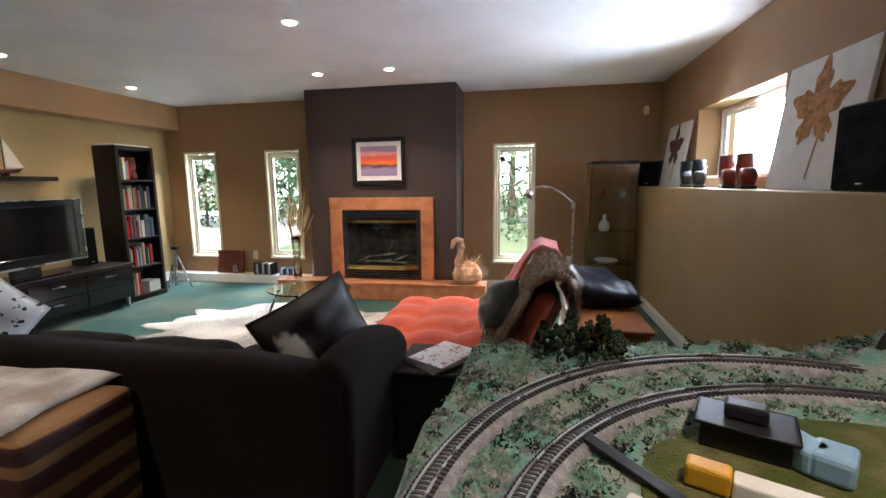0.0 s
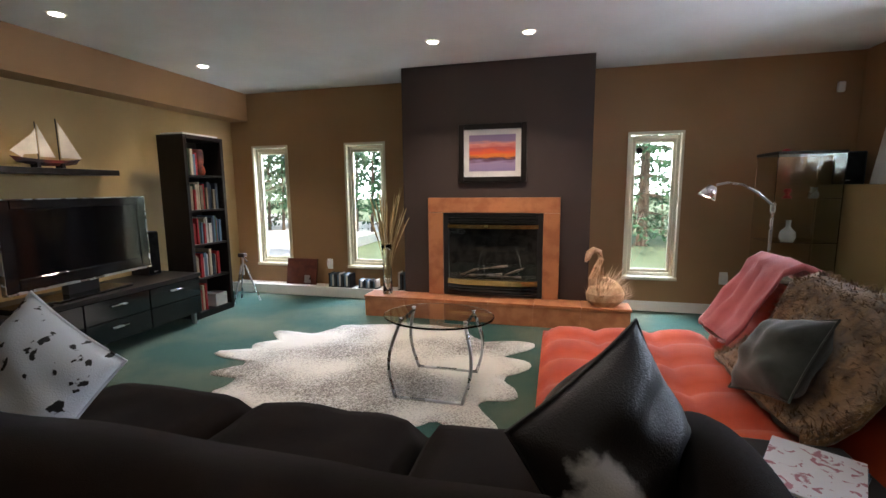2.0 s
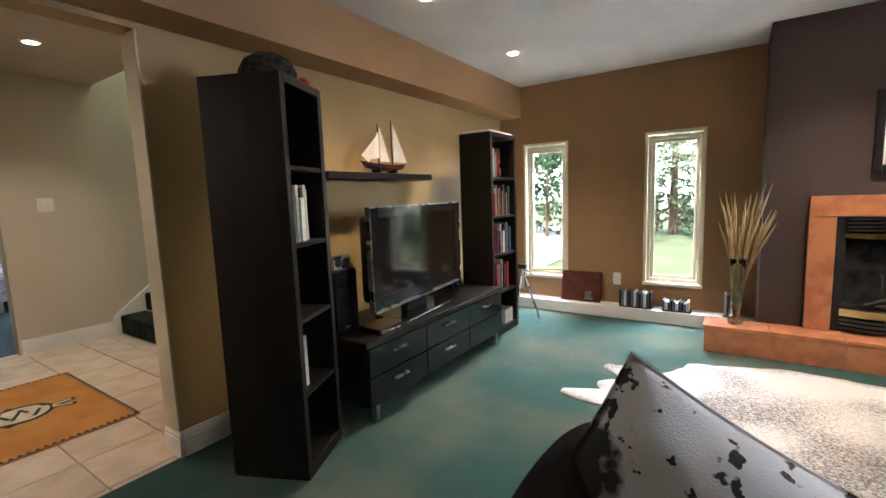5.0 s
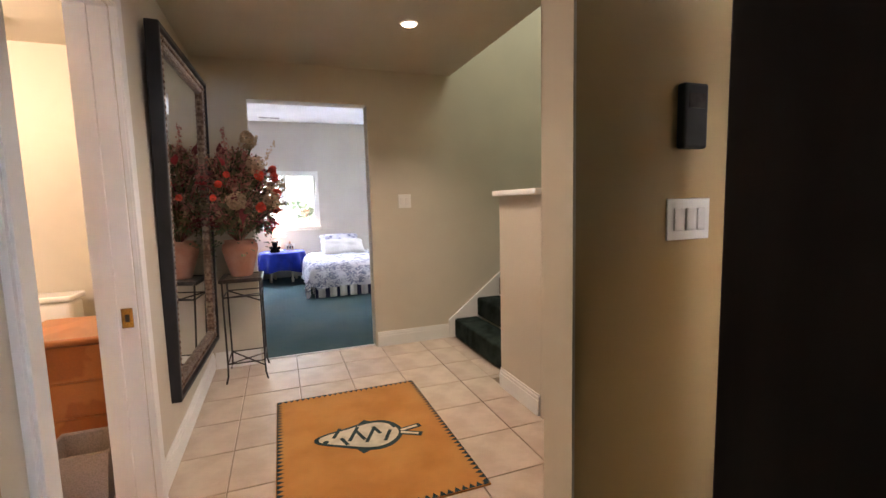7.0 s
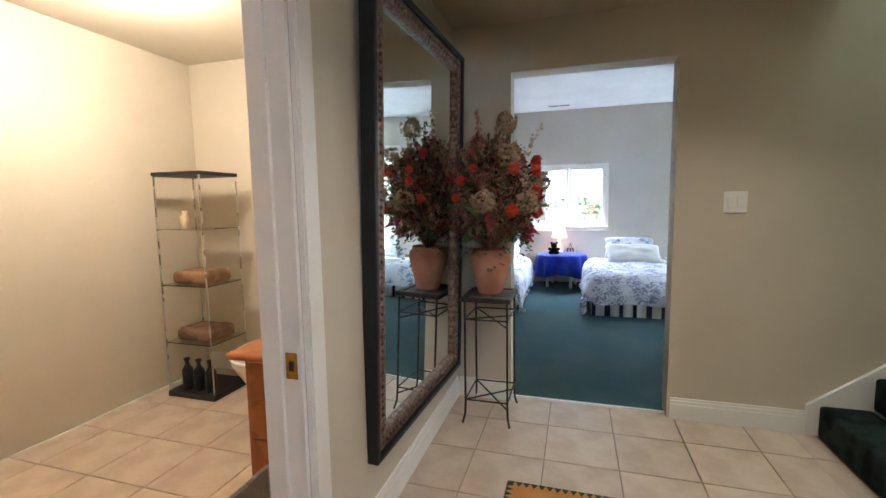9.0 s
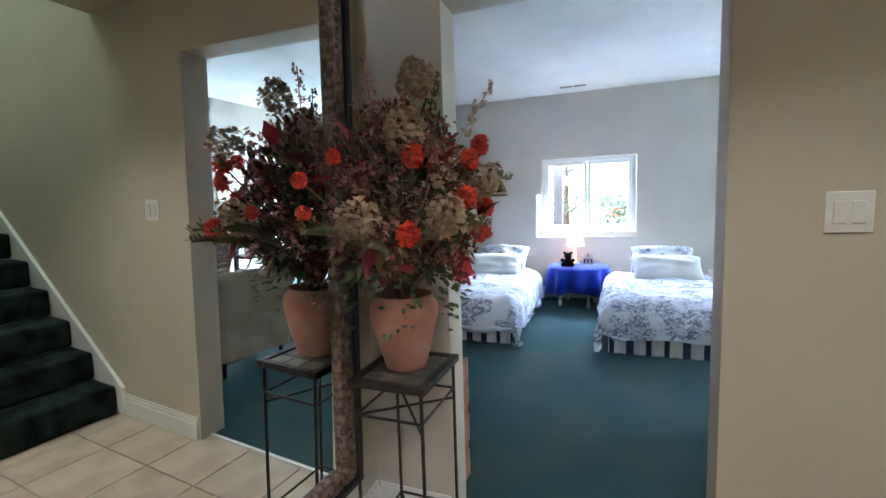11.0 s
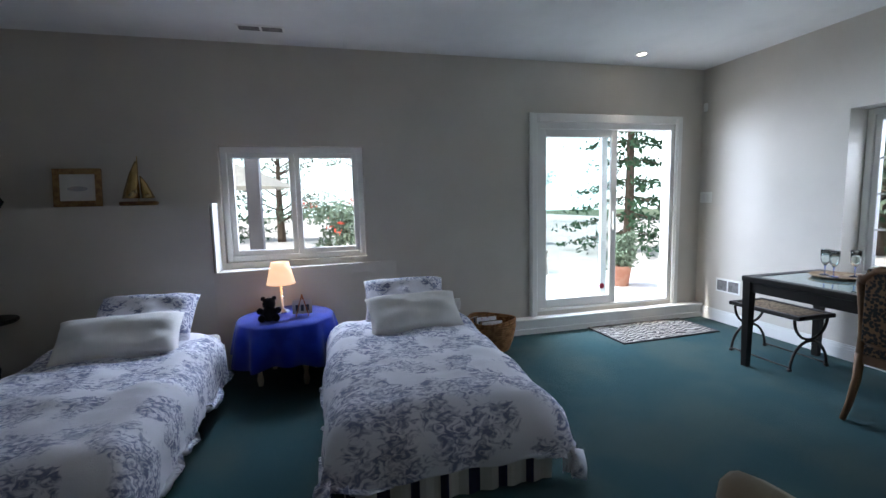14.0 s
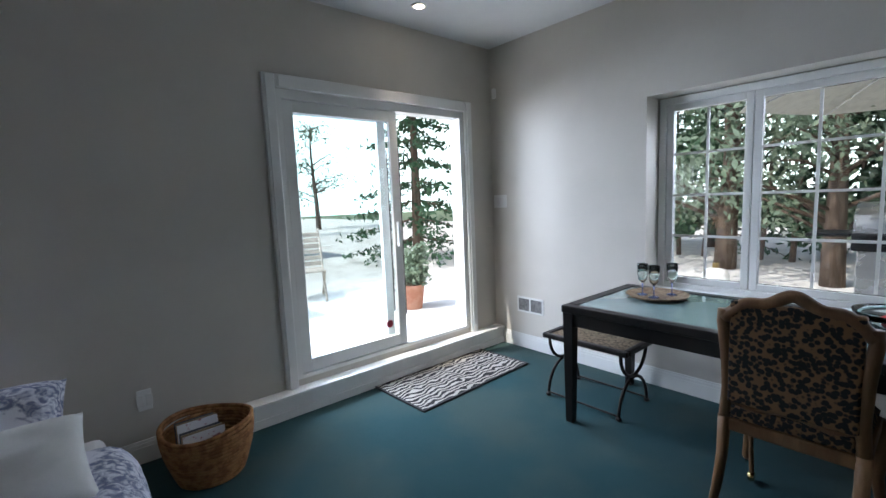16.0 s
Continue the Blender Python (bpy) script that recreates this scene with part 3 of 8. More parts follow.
# ---- lamps in the ceilings ----
def downlight(x, y, z, energy, color=(1.0, 0.72, 0.42), spot=105, lit=True):
    d = thing("ceiling_light", "lit recessed ceiling light with white ring", "ceiling light", x, y, z, group="recessed ceiling lights")
    bm = lathe(bmesh.new(), [(0.058, -0.006), (0.058, -0.001)], 24)
    part("trim_ring", lathe(bmesh.new(), [(0.058, -0.001), (0.056, -0.006), (0.046, -0.007), (0.042, -0.003), (0.042, -0.001)], 28), M_TRIM, d)
    part("bulb", lathe(bmesh.new(), [(0.034, -0.010), (0.038, -0.0075)], 20), M_LAMP, d)
    bm.free()
    lamp("downlight_beam", "SPOT", pose(x, y, z - 0.02), energy, color, spot=spot, blend=0.7, radius=0.05)


WARM = (1.0, 0.84, 0.71)
# the two at y 1.0 are unseen, added to brighten the near end
for x, y in ((-0.88, 3.77), (-3.56, 5.16), (-3.52, 3.90), (-1.34, 5.09), (-0.60, 5.07), (-0.9, 1.0), (1.3, 1.0)):
    downlight(x, y, LC, 26, WARM)
downlight(-6.08, 2.80, HC, 13.5, WARM, 120)
downlight(-5.3, 2.3, HC, 10.5, WARM, 120)
downlight(-11.43, 5.37, BC, 34, WARM, 80)
# unseen point lamp added to light the bathroom warmly, without a fixture
lamp("bath_ceiling_bulb", "POINT", pose(-5.9, 0.1, 2.15), 15, (1.0, 0.82, 0.66), radius=0.12)
# unseen area lamp added under the stairwell ceiling for its greenish light
lamp("stair_window_light", "AREA", look((-6.3, 4.7, 4.9), (-6.3, 4.6, 0)), 9, (0.85, 1.0, 0.9), size=1.2, size_y=2.0)


def smoke_alarm(x, y, z):
    s = thing("smoke_alarm", "white round smoke alarm on the ceiling", "smoke alarm", x, y, z)
    part("base", lathe(bmesh.new(), [(0.07, -0.012), (0.075, -0.0)], 24), M_TRIM, s)
    part("cover", lathe(bmesh.new(), [(0.03, -0.045), (0.055, -0.04), (0.064, -0.013)], 24), M_TRIM, s)


smoke_alarm(-5.75, 2.25, HC)
smoke_alarm(-6.6, 0.45, HC)


def wall_plate(m, label, category, rockers=1, w=0.075, name="light_switch"):
    s = thing(name, label, category)
    part("plate", B(-w / 2, -0.06, 0, w / 2, 0.06, 0.006, 0.002, 1), M_TRIM, s)
    for k in range(rockers):
        x = (k - (rockers - 1) / 2) * 0.045
        part("rocker", B(x - 0.016, -0.033, 0.006, x + 0.016, 0.033, 0.011, 0.002, 1), M_PORCELAIN, s)
    s.matrix_world = m
    return s


wall_plate(pose(-7.09, 3.01, 1.29) @ pose(0, 0, 0, 90, 0, 90), "white double light switch on the beige wall", "light switch", 2, 0.115)
wall_plate(pose(-4.249, 3.08, 1.20) @ pose(0, 0, 0, 90, 0, 90), "white triple light switch beside the bookcase", "light switch", 3, 0.165)
wall_plate(pose(-11.80 + 0.1, 6.4735, 1.37) @ pose(0, 0, 0, 90, 0, 0) @ pose(0, 0, 0, 0, 0, 0), "white double light switch near the patio door", "light switch", 2, 0.16)
wall_plate(pose(-2.98, 6.299, 0.36) @ pose(0, 0, 0, 90, 0, 0), "white wall outlet beside the window", "outlet", 2, 0.07, "outlet")
wall_plate(pose(1.20, 6.299, 0.36) @ pose(0, 0, 0, 90, 0, 0), "white wall outlet on the tan wall", "outlet", 2, 0.07, "outlet")
wall_plate(pose(-11.799, 3.55, 0.36) @ pose(0, 0, 0, 90, 0, 90), "white wall outlet above the basket", "outlet", 2, 0.07, "outlet")


def sensor(m):
    s = thing("motion_sensor", "small white alarm sensor in the corner", "sensor")
    part("housing", B(-0.028, -0.02, -0.045, 0.028, 0.02, 0.045, 0.014, 3), M_TRIM, s)
    part("lens", B(-0.018, -0.024, -0.03, 0.018, -0.019, 0.005, 0.002, 1), M_PORCELAIN, s)
    s.matrix_world = m


sensor(pose(1.98, 6.278, 2.08))
sensor(pose(-11.72, 6.44, 2.36, 0, 0, -40))


# grey of the flat plates that paint the shade inside the vent slots
M_VENT_SHADE = material("vent_slot_shade", (0.22, 0.21, 0.20), 0.6, (0.12, 0.115, 0.11), scale=60, fine=200, vary=0.2)


def vent(x, y, z, w, h, m, label):
    v = thing("air_vent", label, "air vent")
    part("frame", B(-w / 2, -h / 2, 0, w / 2, h / 2, 0.005, 0.002, 1), M_TRIM, v)
    for k in range(2):
        part("slot", B(-w / 2 + 0.02 + k * (w / 2 - 0.01), -h / 2 + 0.02, 0.0052, -0.01 + k * (w / 2 - 0.01), h / 2 - 0.02, 0.007), M_VENT_SHADE, v)
    v.matrix_world = m


vent(0, 0, 0, 0.30, 0.15, pose(-11.37, 6.4735, 0.41, 90, 0, 0), "white wall vent above the baseboard")
vent(0, 0, 0, 0.36, 0.12, pose(-11.44, 1.90, BC - 0.001, 180, 0, 90), "white ceiling vent with dark slots")
th = thing("thermostat", "dark thermostat on the olive wall", "thermostat", -4.249, 3.07, 1.49)
part("body", B(0.0, -0.045, -0.09, 0.03, 0.045, 0.09, 0.008), M_BLACK, th)
part("display", B(0.03, -0.03, 0.02, 0.032, 0.03, 0.06), M_IRON, th)

structure("opening_return", B(-4.383, 2.676, 0.132, -4.246, 2.6848, 2.0298), M_HALL, "beige painted end of the dividing wall")
bin_ = thing("waste_bin", "dark waste bin beside the bookcase", "bin", -4.14, 3.03, 0)
part("bin", lathe(bmesh.new(), [(0.08, 0), (0.085, 0.01), (0.10, 0.26), (0.105, 0.27), (0.095, 0.27), (0.08, 0.03)], 22), M_BLACK, bin_, smooth=True)


# ---- living room ----
structure("chimney_breast", B(-1.84, 5.75, 0, -0.075, 6.298, LC - 0.002), M_CHIM, "dark brown painted chimney breast")

h = thing("hearth", "orange stone tiled raised hearth", "hearth", -0.956, 5.62, 0)
part("base", B(-1.219, -0.11, 0, 1.219, 0.127, 0.185, 0.003), M_HEARTH, h)
for k in range(6):
    part("tile", B(-1.229 + k * 0.41, -0.125, 0.186, -1.229 + (k + 1) * 0.41 - 0.004, 0.127, 0.207, 0.003), M_HEARTH, h)
for k in range(6):
    part("tile", B(-1.219 + k * 0.4065, -0.119, 0.004, -1.219 + (k + 1) * 0.4065 - 0.003, -0.1105, 0.183, 0.002), M_HEARTH, h)

fp = thing("fireplace", "gas fireplace with orange stone surround and brass trim", "fireplace", -0.956, 5.748, 0.209)
for name, a in (("surround_side", (-0.62, -0.045, 0, -0.473, 0, 0.80)), ("surround_side", (0.473, -0.045, 0, 0.62, 0, 0.80)), ("surround_top", (-0.62, -0.046, 0.803, 0.62, 0, 0.944))):
    part(name, B(*a, bevel=0.004), M_HEARTH, fp)
part("firebox", box(box(box(B(-0.47, -0.035, 0.002, -0.42, -0.001, 0.80), 0.42, -0.035, 0.002, 0.47, -0.001, 0.80), -0.42, -0.035, 0.70, 0.42, -0.001, 0.80), -0.42, -0.02, 0.002, 0.42, -0.001, 0.16), M_BLACK, fp)
for k in range(4):
    part("louver", B(-0.42, -0.062 + 0.004 * abs(k - 1.5), 0.70 + k * 0.026, 0.42, -0.036, 0.715 + k * 0.026, 0.005), M_BLACKGLOSS, fp)
def bowed(z0, z1, d, mat, name):
    bm = bmesh.new()
    rows = []
    for k in range(13):
        u = k / 12 * 2 - 1
        y = -0.036 - d * min(1.0, (1 - abs(u)) * 2.6)
        rows.append([bm.verts.new((u * 0.43, y, z)) for z in (z0, z1)] + [bm.verts.new((u * 0.43, -0.0355, z)) for z in (z1, z0)])
    for a, b in zip(rows, rows[1:]):
        for i in range(4):
            bm.faces.new((a[i], b[i], b[(i + 1) % 4], a[(i + 1) % 4]))
    bm.faces.new(rows[0])
    bm.faces.new(rows[-1][::-1])
    return part(name, bm, mat, fp)
bowed(0.115, 0.165, 0.055, M_BRASS, "brass_trim")
for k in range(3):
    bowed(0.02 + k * 0.03, 0.04 + k * 0.03, 0.05, M_BLACKGLOSS, "louver")
bowed(0.655, 0.69, 0.045, M_BRASS, "hood")
part("glass_front", B(-0.42, -0.034, 0.165, 0.42, -0.030, 0.655), M_CLEAR, fp).visible_shadow = False
part("fire_back", B(-0.419, -0.0045, 0.161, 0.419, -0.0015, 0.699), material("sooty_brick", (0.02, 0.017, 0.015), 0.9, vary=0.3, bump=0.6), fp)
M_LOG = material("ceramic_log", (0.16, 0.12, 0.09), 0.9, (0.05, 0.04, 0.03), scale=14, fine=90, vary=0.3, bump=0.8)
for k, (x0, z0, x1, z1) in enumerate(((-0.25, 0.19, 0.1, 0.22), (-0.05, 0.20, 0.28, 0.19), (-0.18, 0.25, 0.15, 0.30), (-0.3, 0.20, -0.12, 0.27), (0.12, 0.21, 0.30, 0.28))):
    part("log", tube(bmesh.new(), [(x0 + (x1 - x0) * t / 4, -0.018 + 0.002 * ((t + k) % 2), z0 + (z1 - z0) * t / 4) for t in range(5)], lambda t: 0.010 + 0.004 * math.sin(7 * t + k), 7), M_LOG, fp, smooth=True)

# sunset painting
pa = thing("painting", "framed sunset painting in orange and violet over the fireplace", "painting", -0.96, 5.748, 1.562)
bm = bmesh.new()
for x0, z0, x1, z1 in ((-0.315, -0.265, -0.265, 0.265), (0.265, -0.265, 0.315, 0.265), (-0.265, 0.215, 0.265, 0.265), (-0.265, -0.265, 0.265, -0.215)):
    box(bm, x0, -0.04, z0, x1, -0.002, z1, 0.008, 2)
part("frame", bm, M_BLACKBROWN, pa)
part("mat_board", B(-0.265, -0.02, -0.215, 0.265, -0.004, 0.215), M_PAPER, pa)
def sunset():
    m = bpy.data.materials.new("sunset_paint")
    m.use_nodes = True
    nt = m.node_tree
    b = nt.nodes["Principled BSDF"]
    tc = nt.nodes.new("ShaderNodeTexCoord")
    sp = nt.nodes.new("ShaderNodeSeparateXYZ")
    nt.links.new(tc.outputs["Generated"], sp.inputs[0])
    nz = nt.nodes.new("ShaderNodeTexNoise")
    mp = nt.nodes.new("ShaderNodeMapping")
    mp.inputs["Scale"].default_value = (2.2, 1, 9)
    mp.inputs["Rotation"].default_value = (0, 0.35, 0)
    nt.links.new(tc.outputs["Generated"], mp.inputs["Vector"])
    nt.links.new(mp.outputs["Vector"], nz.inputs["Vector"])
    nz.inputs["Scale"].default_value, nz.inputs["Detail"].default_value = 1.3, 4
    ad = nt.nodes.new("ShaderNodeMath")
    ad.operation = "MULTIPLY_ADD"
    ad.inputs[1].default_value = 0.30
    nt.links.new(nz.outputs["Fac"], ad.inputs[0])
    nt.links.new(sp.outputs["Z"], ad.inputs[2])
    r = nt.nodes.new("ShaderNodeValToRGB")
    stops = ((0.0, (0.20, 0.17, 0.32)), (0.38, (0.33, 0.24, 0.38)), (0.50, (0.10, 0.03, 0.05)), (0.56, (0.75, 0.22, 0.04)), (0.66, (0.80, 0.12, 0.04)), (0.78, (0.55, 0.10, 0.10)), (0.90, (0.75, 0.30, 0.25)), (1.0, (0.28, 0.20, 0.33)))
    while len(r.color_ramp.elements) < len(stops):
        r.color_ramp.elements.new(0.5)
    for e, (p, c) in zip(r.color_ramp.elements, stops):
        e.position, e.color = p, (*c, 1)
    nt.links.new(ad.outputs[0], r.inputs["Fac"])
    nt.links.new(r.outputs["Color"], b.inputs["Base Color"])
    b.inputs["Roughness"].default_value = 0.3
    return m
part("canvas", B(-0.215, -0.024, -0.165, 0.215, -0.0205, 0.165), sunset(), pa)


# books and bookcases
BOOKC = [material("book_%d" % k, c, 0.6, vary=0.08, scale=20, fine=120, bump=0.05) for k, c in enumerate(((0.45, 0.03, 0.03), (0.65, 0.62, 0.55), (0.06, 0.07, 0.09), (0.30, 0.22, 0.14), (0.12, 0.18, 0.25), (0.55, 0.45, 0.30), (0.10, 0.14, 0.09), (0.70, 0.68, 0.66)))]
BOOKN = ("red", "cream", "black", "brown", "slate blue", "tan", "dark green", "white")


def book(m, w, h, d, k, group):
    """Upright book: spine on the local +x side, boards and page block."""
    b = thing("book", BOOKN[k] + " hardback book standing on a shelf", "book", group=group)
    bm = box(box(B(-d, 0, 0, 0, 0.003, h), -d, w - 0.003, 0, 0, w, h), -0.003, 0.003, 0, 0, w - 0.003, h)
    part("cover", bm, BOOKC[k], b)
    part("pages", B(-d + 0.006, 0.003, 0.004, -0.003, w - 0.003, h - 0.005), M_PAPER, b)
    b.matrix_world = m


def bookcase(x, y, rz, w, d, hgt, fills, label, seed, gap=(0.0, 0.0)):
    rnd = random.Random(seed)
    base = pose(x, y, 0, 0, 0, rz)
    c = thing("bookcase", label, "bookcase")
    c.matrix_world = base
    t = 0.038
    part("side_panel", B(-d, 0, 0, 0, t, hgt, 0.002, 1), M_BLACKBROWN, c)
    part("side_panel", B(-d, w - t, 0, 0, w, hgt, 0.002, 1), M_BLACKBROWN, c)
    part("top_panel", B(-d, t, hgt - t, 0, w - t, hgt, 0.002, 1), M_BLACKBROWN, c)
    part("bottom_panel", B(-d, t, 0, 0, w - t, t + 0.02, 0.002, 1), M_BLACKBROWN, c)
    part("back_panel", B(-d + 0.001, t, t + 0.02, -d + 0.009, w - t, hgt - t), M_BLACKBROWN, c)
    n = len(fills)
    cell = (hgt - 2 * t - 0.02) / n
    for k in range(n):
        z = t + 0.02 + cell * k
        if k:
            part("shelf", B(-d + 0.009, t, z - 0.02, -0.005, w - t, z, 0.001, 1), M_BLACKBROWN, c)
        yy = t + 0.012
        end = t + (w - 2 * t) * fills[k]
        while yy < end:
            bw = rnd.uniform(0.014, 0.036)
            if yy + bw > w - t - 0.004:
                break
            bh = min(cell - 0.05, rnd.uniform(0.19, 0.27))
            book(base @ pose(-0.03 - rnd.uniform(0, 0.03), yy, z + 0.0005), bw, bh, min(0.19, d - 0.09), rnd.choice((0, 0, 1, 1, 2, 3, 3, 4, 5, 6, 7)), "books on the shelves")
            yy += bw + 0.001
    return base, cell


base, cell = bookcase(-3.535, 2.883, 24, 0.375, 0.37, 1.77, (0.0, 0.35, 0.0, 0.7, 0.0), "tall black-brown bookcase, half empty, turned from the wall", 3)
def keepsake(m, label, prof, mat):
    k = thing("ornament", label, "ornament")
    part("body", lathe(bmesh.new(), prof, 18), mat, k, smooth=True)
    k.matrix_world = m
keepsake(base @ pose(-0.15, 0.18, 1.7705), "dark round wicker dome on the bookcase", [(0.12, 0), (0.125, 0.04), (0.10, 0.09), (0.05, 0.12), (0.01, 0.125)], material("dark_wicker", (0.05, 0.045, 0.035), 0.8, scale=40, vary=0.3, bump=0.6))
keepsake(base @ pose(-0.05, 0.3, 1.7705), "small red ornament on the bookcase", [(0.03, 0), (0.035, 0.02), (0.02, 0.04), (0.005, 0.045)], BOOKC[0])
base, cell = bookcase(-3.70, 5.0, 0, 0.50, 0.30, 1.76, (0.3, 0.75, 0.9, 0.9, 0.3), "tall black-brown bookcase filled with books", 8)
keepsake(base @ pose(-0.12, 0.27, 0.058 + cell * 4), "red and brown glass jar on the shelf", [(0.06, 0), (0.075, 0.03), (0.07, 0.08), (0.055, 0.1), (0.065, 0.13), (0.07, 0.2), (0.06, 0.24), (0.065, 0.25)], material("red_lacquer", (0.35, 0.06, 0.03), 0.15, (0.10, 0.03, 0.02), scale=12, vary=0.1, bump=0.02))
pb = thing("magazine_box", "open white box of papers on the lowest shelf", "box")
part("box", B(-0.18, 0, 0, 0, 0.16, 0.13, 0.003, 1), M_PAPER, pb)
pb.matrix_world = base @ pose(-0.03, 0.28, 0.0585, 0, 0, 0)
tp = tagged(part("paper_stack", B(-0.28, 0.03, 0, -0.02, 0.46, 0.018, 0.002, 1), M_PAPER), "white paper stack lying on the bookcase", "paper")
tp.matrix_world = base @ pose(0, 0, 1.7605)

# media unit
u = thing("media_unit", "low black lacquered media unit with steel handles", "media unit", -3.61, 3.37, 0)
part("carcass", B(-0.52, 0, 0.10, -0.02, 1.61, 0.44, 0.003), M_BLACKBROWN, u)
part("worktop", B(-0.53, -0.01, 0.4405, 0.0, 1.62, 0.475, 0.003), M_BLACKBROWN, u)
for kx in range(3):
    for kz in range(2):
        y0, z0 = 0.01 + kx * 0.532, 0.105 + kz * 0.167
        dr = part("drawer", B(-0.0195, y0, z0, -0.002, y0 + 0.522, z0 + 0.162, 0.002, 1), M_BLACKGLOSS, u)
        if not (kx == 2 and kz == 0):
            part("handle", B(-0.002, y0 + 0.19, z0 + 0.10, 0.022, y0 + 0.31, z0 + 0.112, 0.003, 1), M_STEEL, dr)
for y0 in (0.06, 1.52):
    for x0 in (-0.48, -0.06):
        part("foot", B(x0, y0, 0, x0 + 0.04, y0 + 0.03, 0.10, 0.002, 1), M_STEEL, u)

tv = thing("television", "large black flat television on the media unit", "television", -3.745, 4.08, 0.4755, 5.5)
part("housing", B(-0.14, -0.50, 0.15, -0.03, 0.50, 0.67, 0.03, 3), M_BLACK, tv)
bm = bmesh.new()
for y0, z0, y1, z1 in ((-0.556, 0.125, -0.475, 0.715), (0.475, 0.125, 0.556, 0.715), (-0.475, 0.655, 0.475, 0.715), (-0.475, 0.125, 0.475, 0.205)):
    box(bm, -0.03, y0, z0, 0.0, y1, z1, 0.004, 1)
part("bezel", bm, M_BLACKGLOSS, tv)
part("edge_trim", box(box(box(B(-0.032, -0.562, 0.118, 0.003, -0.5565, 0.722), -0.032, 0.5565, 0.118, 0.003, 0.562, 0.722), -0.032, -0.556, 0.7155, 0.003, 0.556, 0.722), -0.034, -0.556, 0.110, 0.012, 0.556, 0.1245), M_STEEL, tv, "silver edge trim")
part("screen", B(-0.029, -0.475, 0.205, -0.006, 0.475, 0.655), material("tv_screen", (0.004, 0.004, 0.005), 0.09, vary=0.0, bump=0.0), tv)
part("neck", B(-0.12, -0.12, 0.02, -0.06, 0.12, 0.16), M_BLACK, tv)
part("stand", B(-0.21, -0.30, 0.0, 0.07, 0.30, 0.02, 0.008), M_BLACKGLOSS, tv)


def loudspeaker(x, y, z, w, d, hh, rz=0, label="black bookshelf loudspeaker beside the television"):
    s = thing("loudspeaker", label, "loudspeaker", x, y, z, rz, "black loudspeakers")
    part("cabinet", B(-d, -w / 2, 0, 0, w / 2, hh, 0.006), M_BLACK, s)
    part("grille", B(0, -w / 2 + 0.008, 0.01, 0.012, w / 2 - 0.008, hh - 0.01, 0.004), material("speaker_cloth", (0.012, 0.012, 0.012), 0.95, fine=500, vary=0.3, bump=0.5), s)
    part("badge", B(0.012, -0.02, 0.03, 0.0135, 0.02, 0.036), M_STEEL, s)


loudspeaker(-3.87, 3.475, 0.4755, 0.19, 0.24, 0.37)
loudspeaker(-3.94, 4.80, 0.4755, 0.13, 0.2, 0.40)
ck = thing("desk_clock", "small silver box clock with twin dials on the speaker", "clock", -3.88, 3.475, 0.8465)
part("case", B(-0.05, -0.065, 0, 0, 0.065, 0.075, 0.006), M_STEEL, ck)
for s in (-0.03, 0.03):
    part("dial", lathe(bmesh.new(), [(0.025, 0), (0.025, 0.003)], 18, pose(0.0, s, 0.038, 0, 90, 0)), M_BLACK, ck)
px = thing("media_player", "flat black player beside the television", "media player", -3.63, 3.62, 0.4755)
part("case", B(-0.17, -0.12, 0, 0, 0.12, 0.035, 0.005), M_BLACKGLOSS, px)
part("button", B(0.0, -0.05, 0.012, 0.002, 0.05, 0.02), M_STEEL, px)

sh = thing("wall_shelf", "long dark floating wall shelf", "shelf", -4.249, 4.11, 1.375)
part("board", B(0, -0.54, 0, 0.20, 0.54, 0.045, 0.003), M_BLACKBROWN, sh)
sp = thing("model_ship", "model schooner with cream sails on the shelf", "model ship", -4.08, 4.12, 1.4205)
def hull():
    bm = bmesh.new()
    rows = []
    for k in range(11):
        u = k / 10 * 2 - 1
        wd = 0.035 * (1 - abs(u) ** 2.5) + 0.002
        lift = 0.018 * u * u
        rows.append([bm.verts.new((0, u * 0.17, 0.012 + lift)), bm.verts.new((wd, u * 0.18, 0.03 + lift)), bm.verts.new((wd, u * 0.2, 0.05 + lift)), bm.verts.new((-wd, u * 0.2, 0.05 + lift)), bm.verts.new((-wd, u * 0.18, 0.03 + lift))])
    for a, b in zip(rows, rows[1:]):
        for i in range(5):
            bm.faces.new((a[i], b[i], b[(i + 1) % 5], a[(i + 1) % 5]))
    bm.faces.new(rows[0][::-1])
    bm.faces.new(rows[-1])
    bmesh.ops.recalc_face_normals(bm, faces=bm.faces)
    return bm
part("hull", hull(), material("dark_red_hull", (0.16, 0.03, 0.02), 0.35, (0.03, 0.02, 0.02), scale=5, vary=0.1), sp)
part("cradle", box(B(-0.03, -0.08, 0, 0.03, -0.06, 0.03), -0.03, 0.06, 0, 0.03, 0.08, 0.03), M_BLACKBROWN, sp)
for y in (-0.05, 0.07):
    part("mast", rod(bmesh.new(), (0, y, 0.05), (0, y, 0.31 + y * 0.3), 0.003), M_BLACKBROWN, sp)
M_SAIL = material("sail_cloth", (0.70, 0.62, 0.50), 0.8, vary=0.05, bump=0.2)
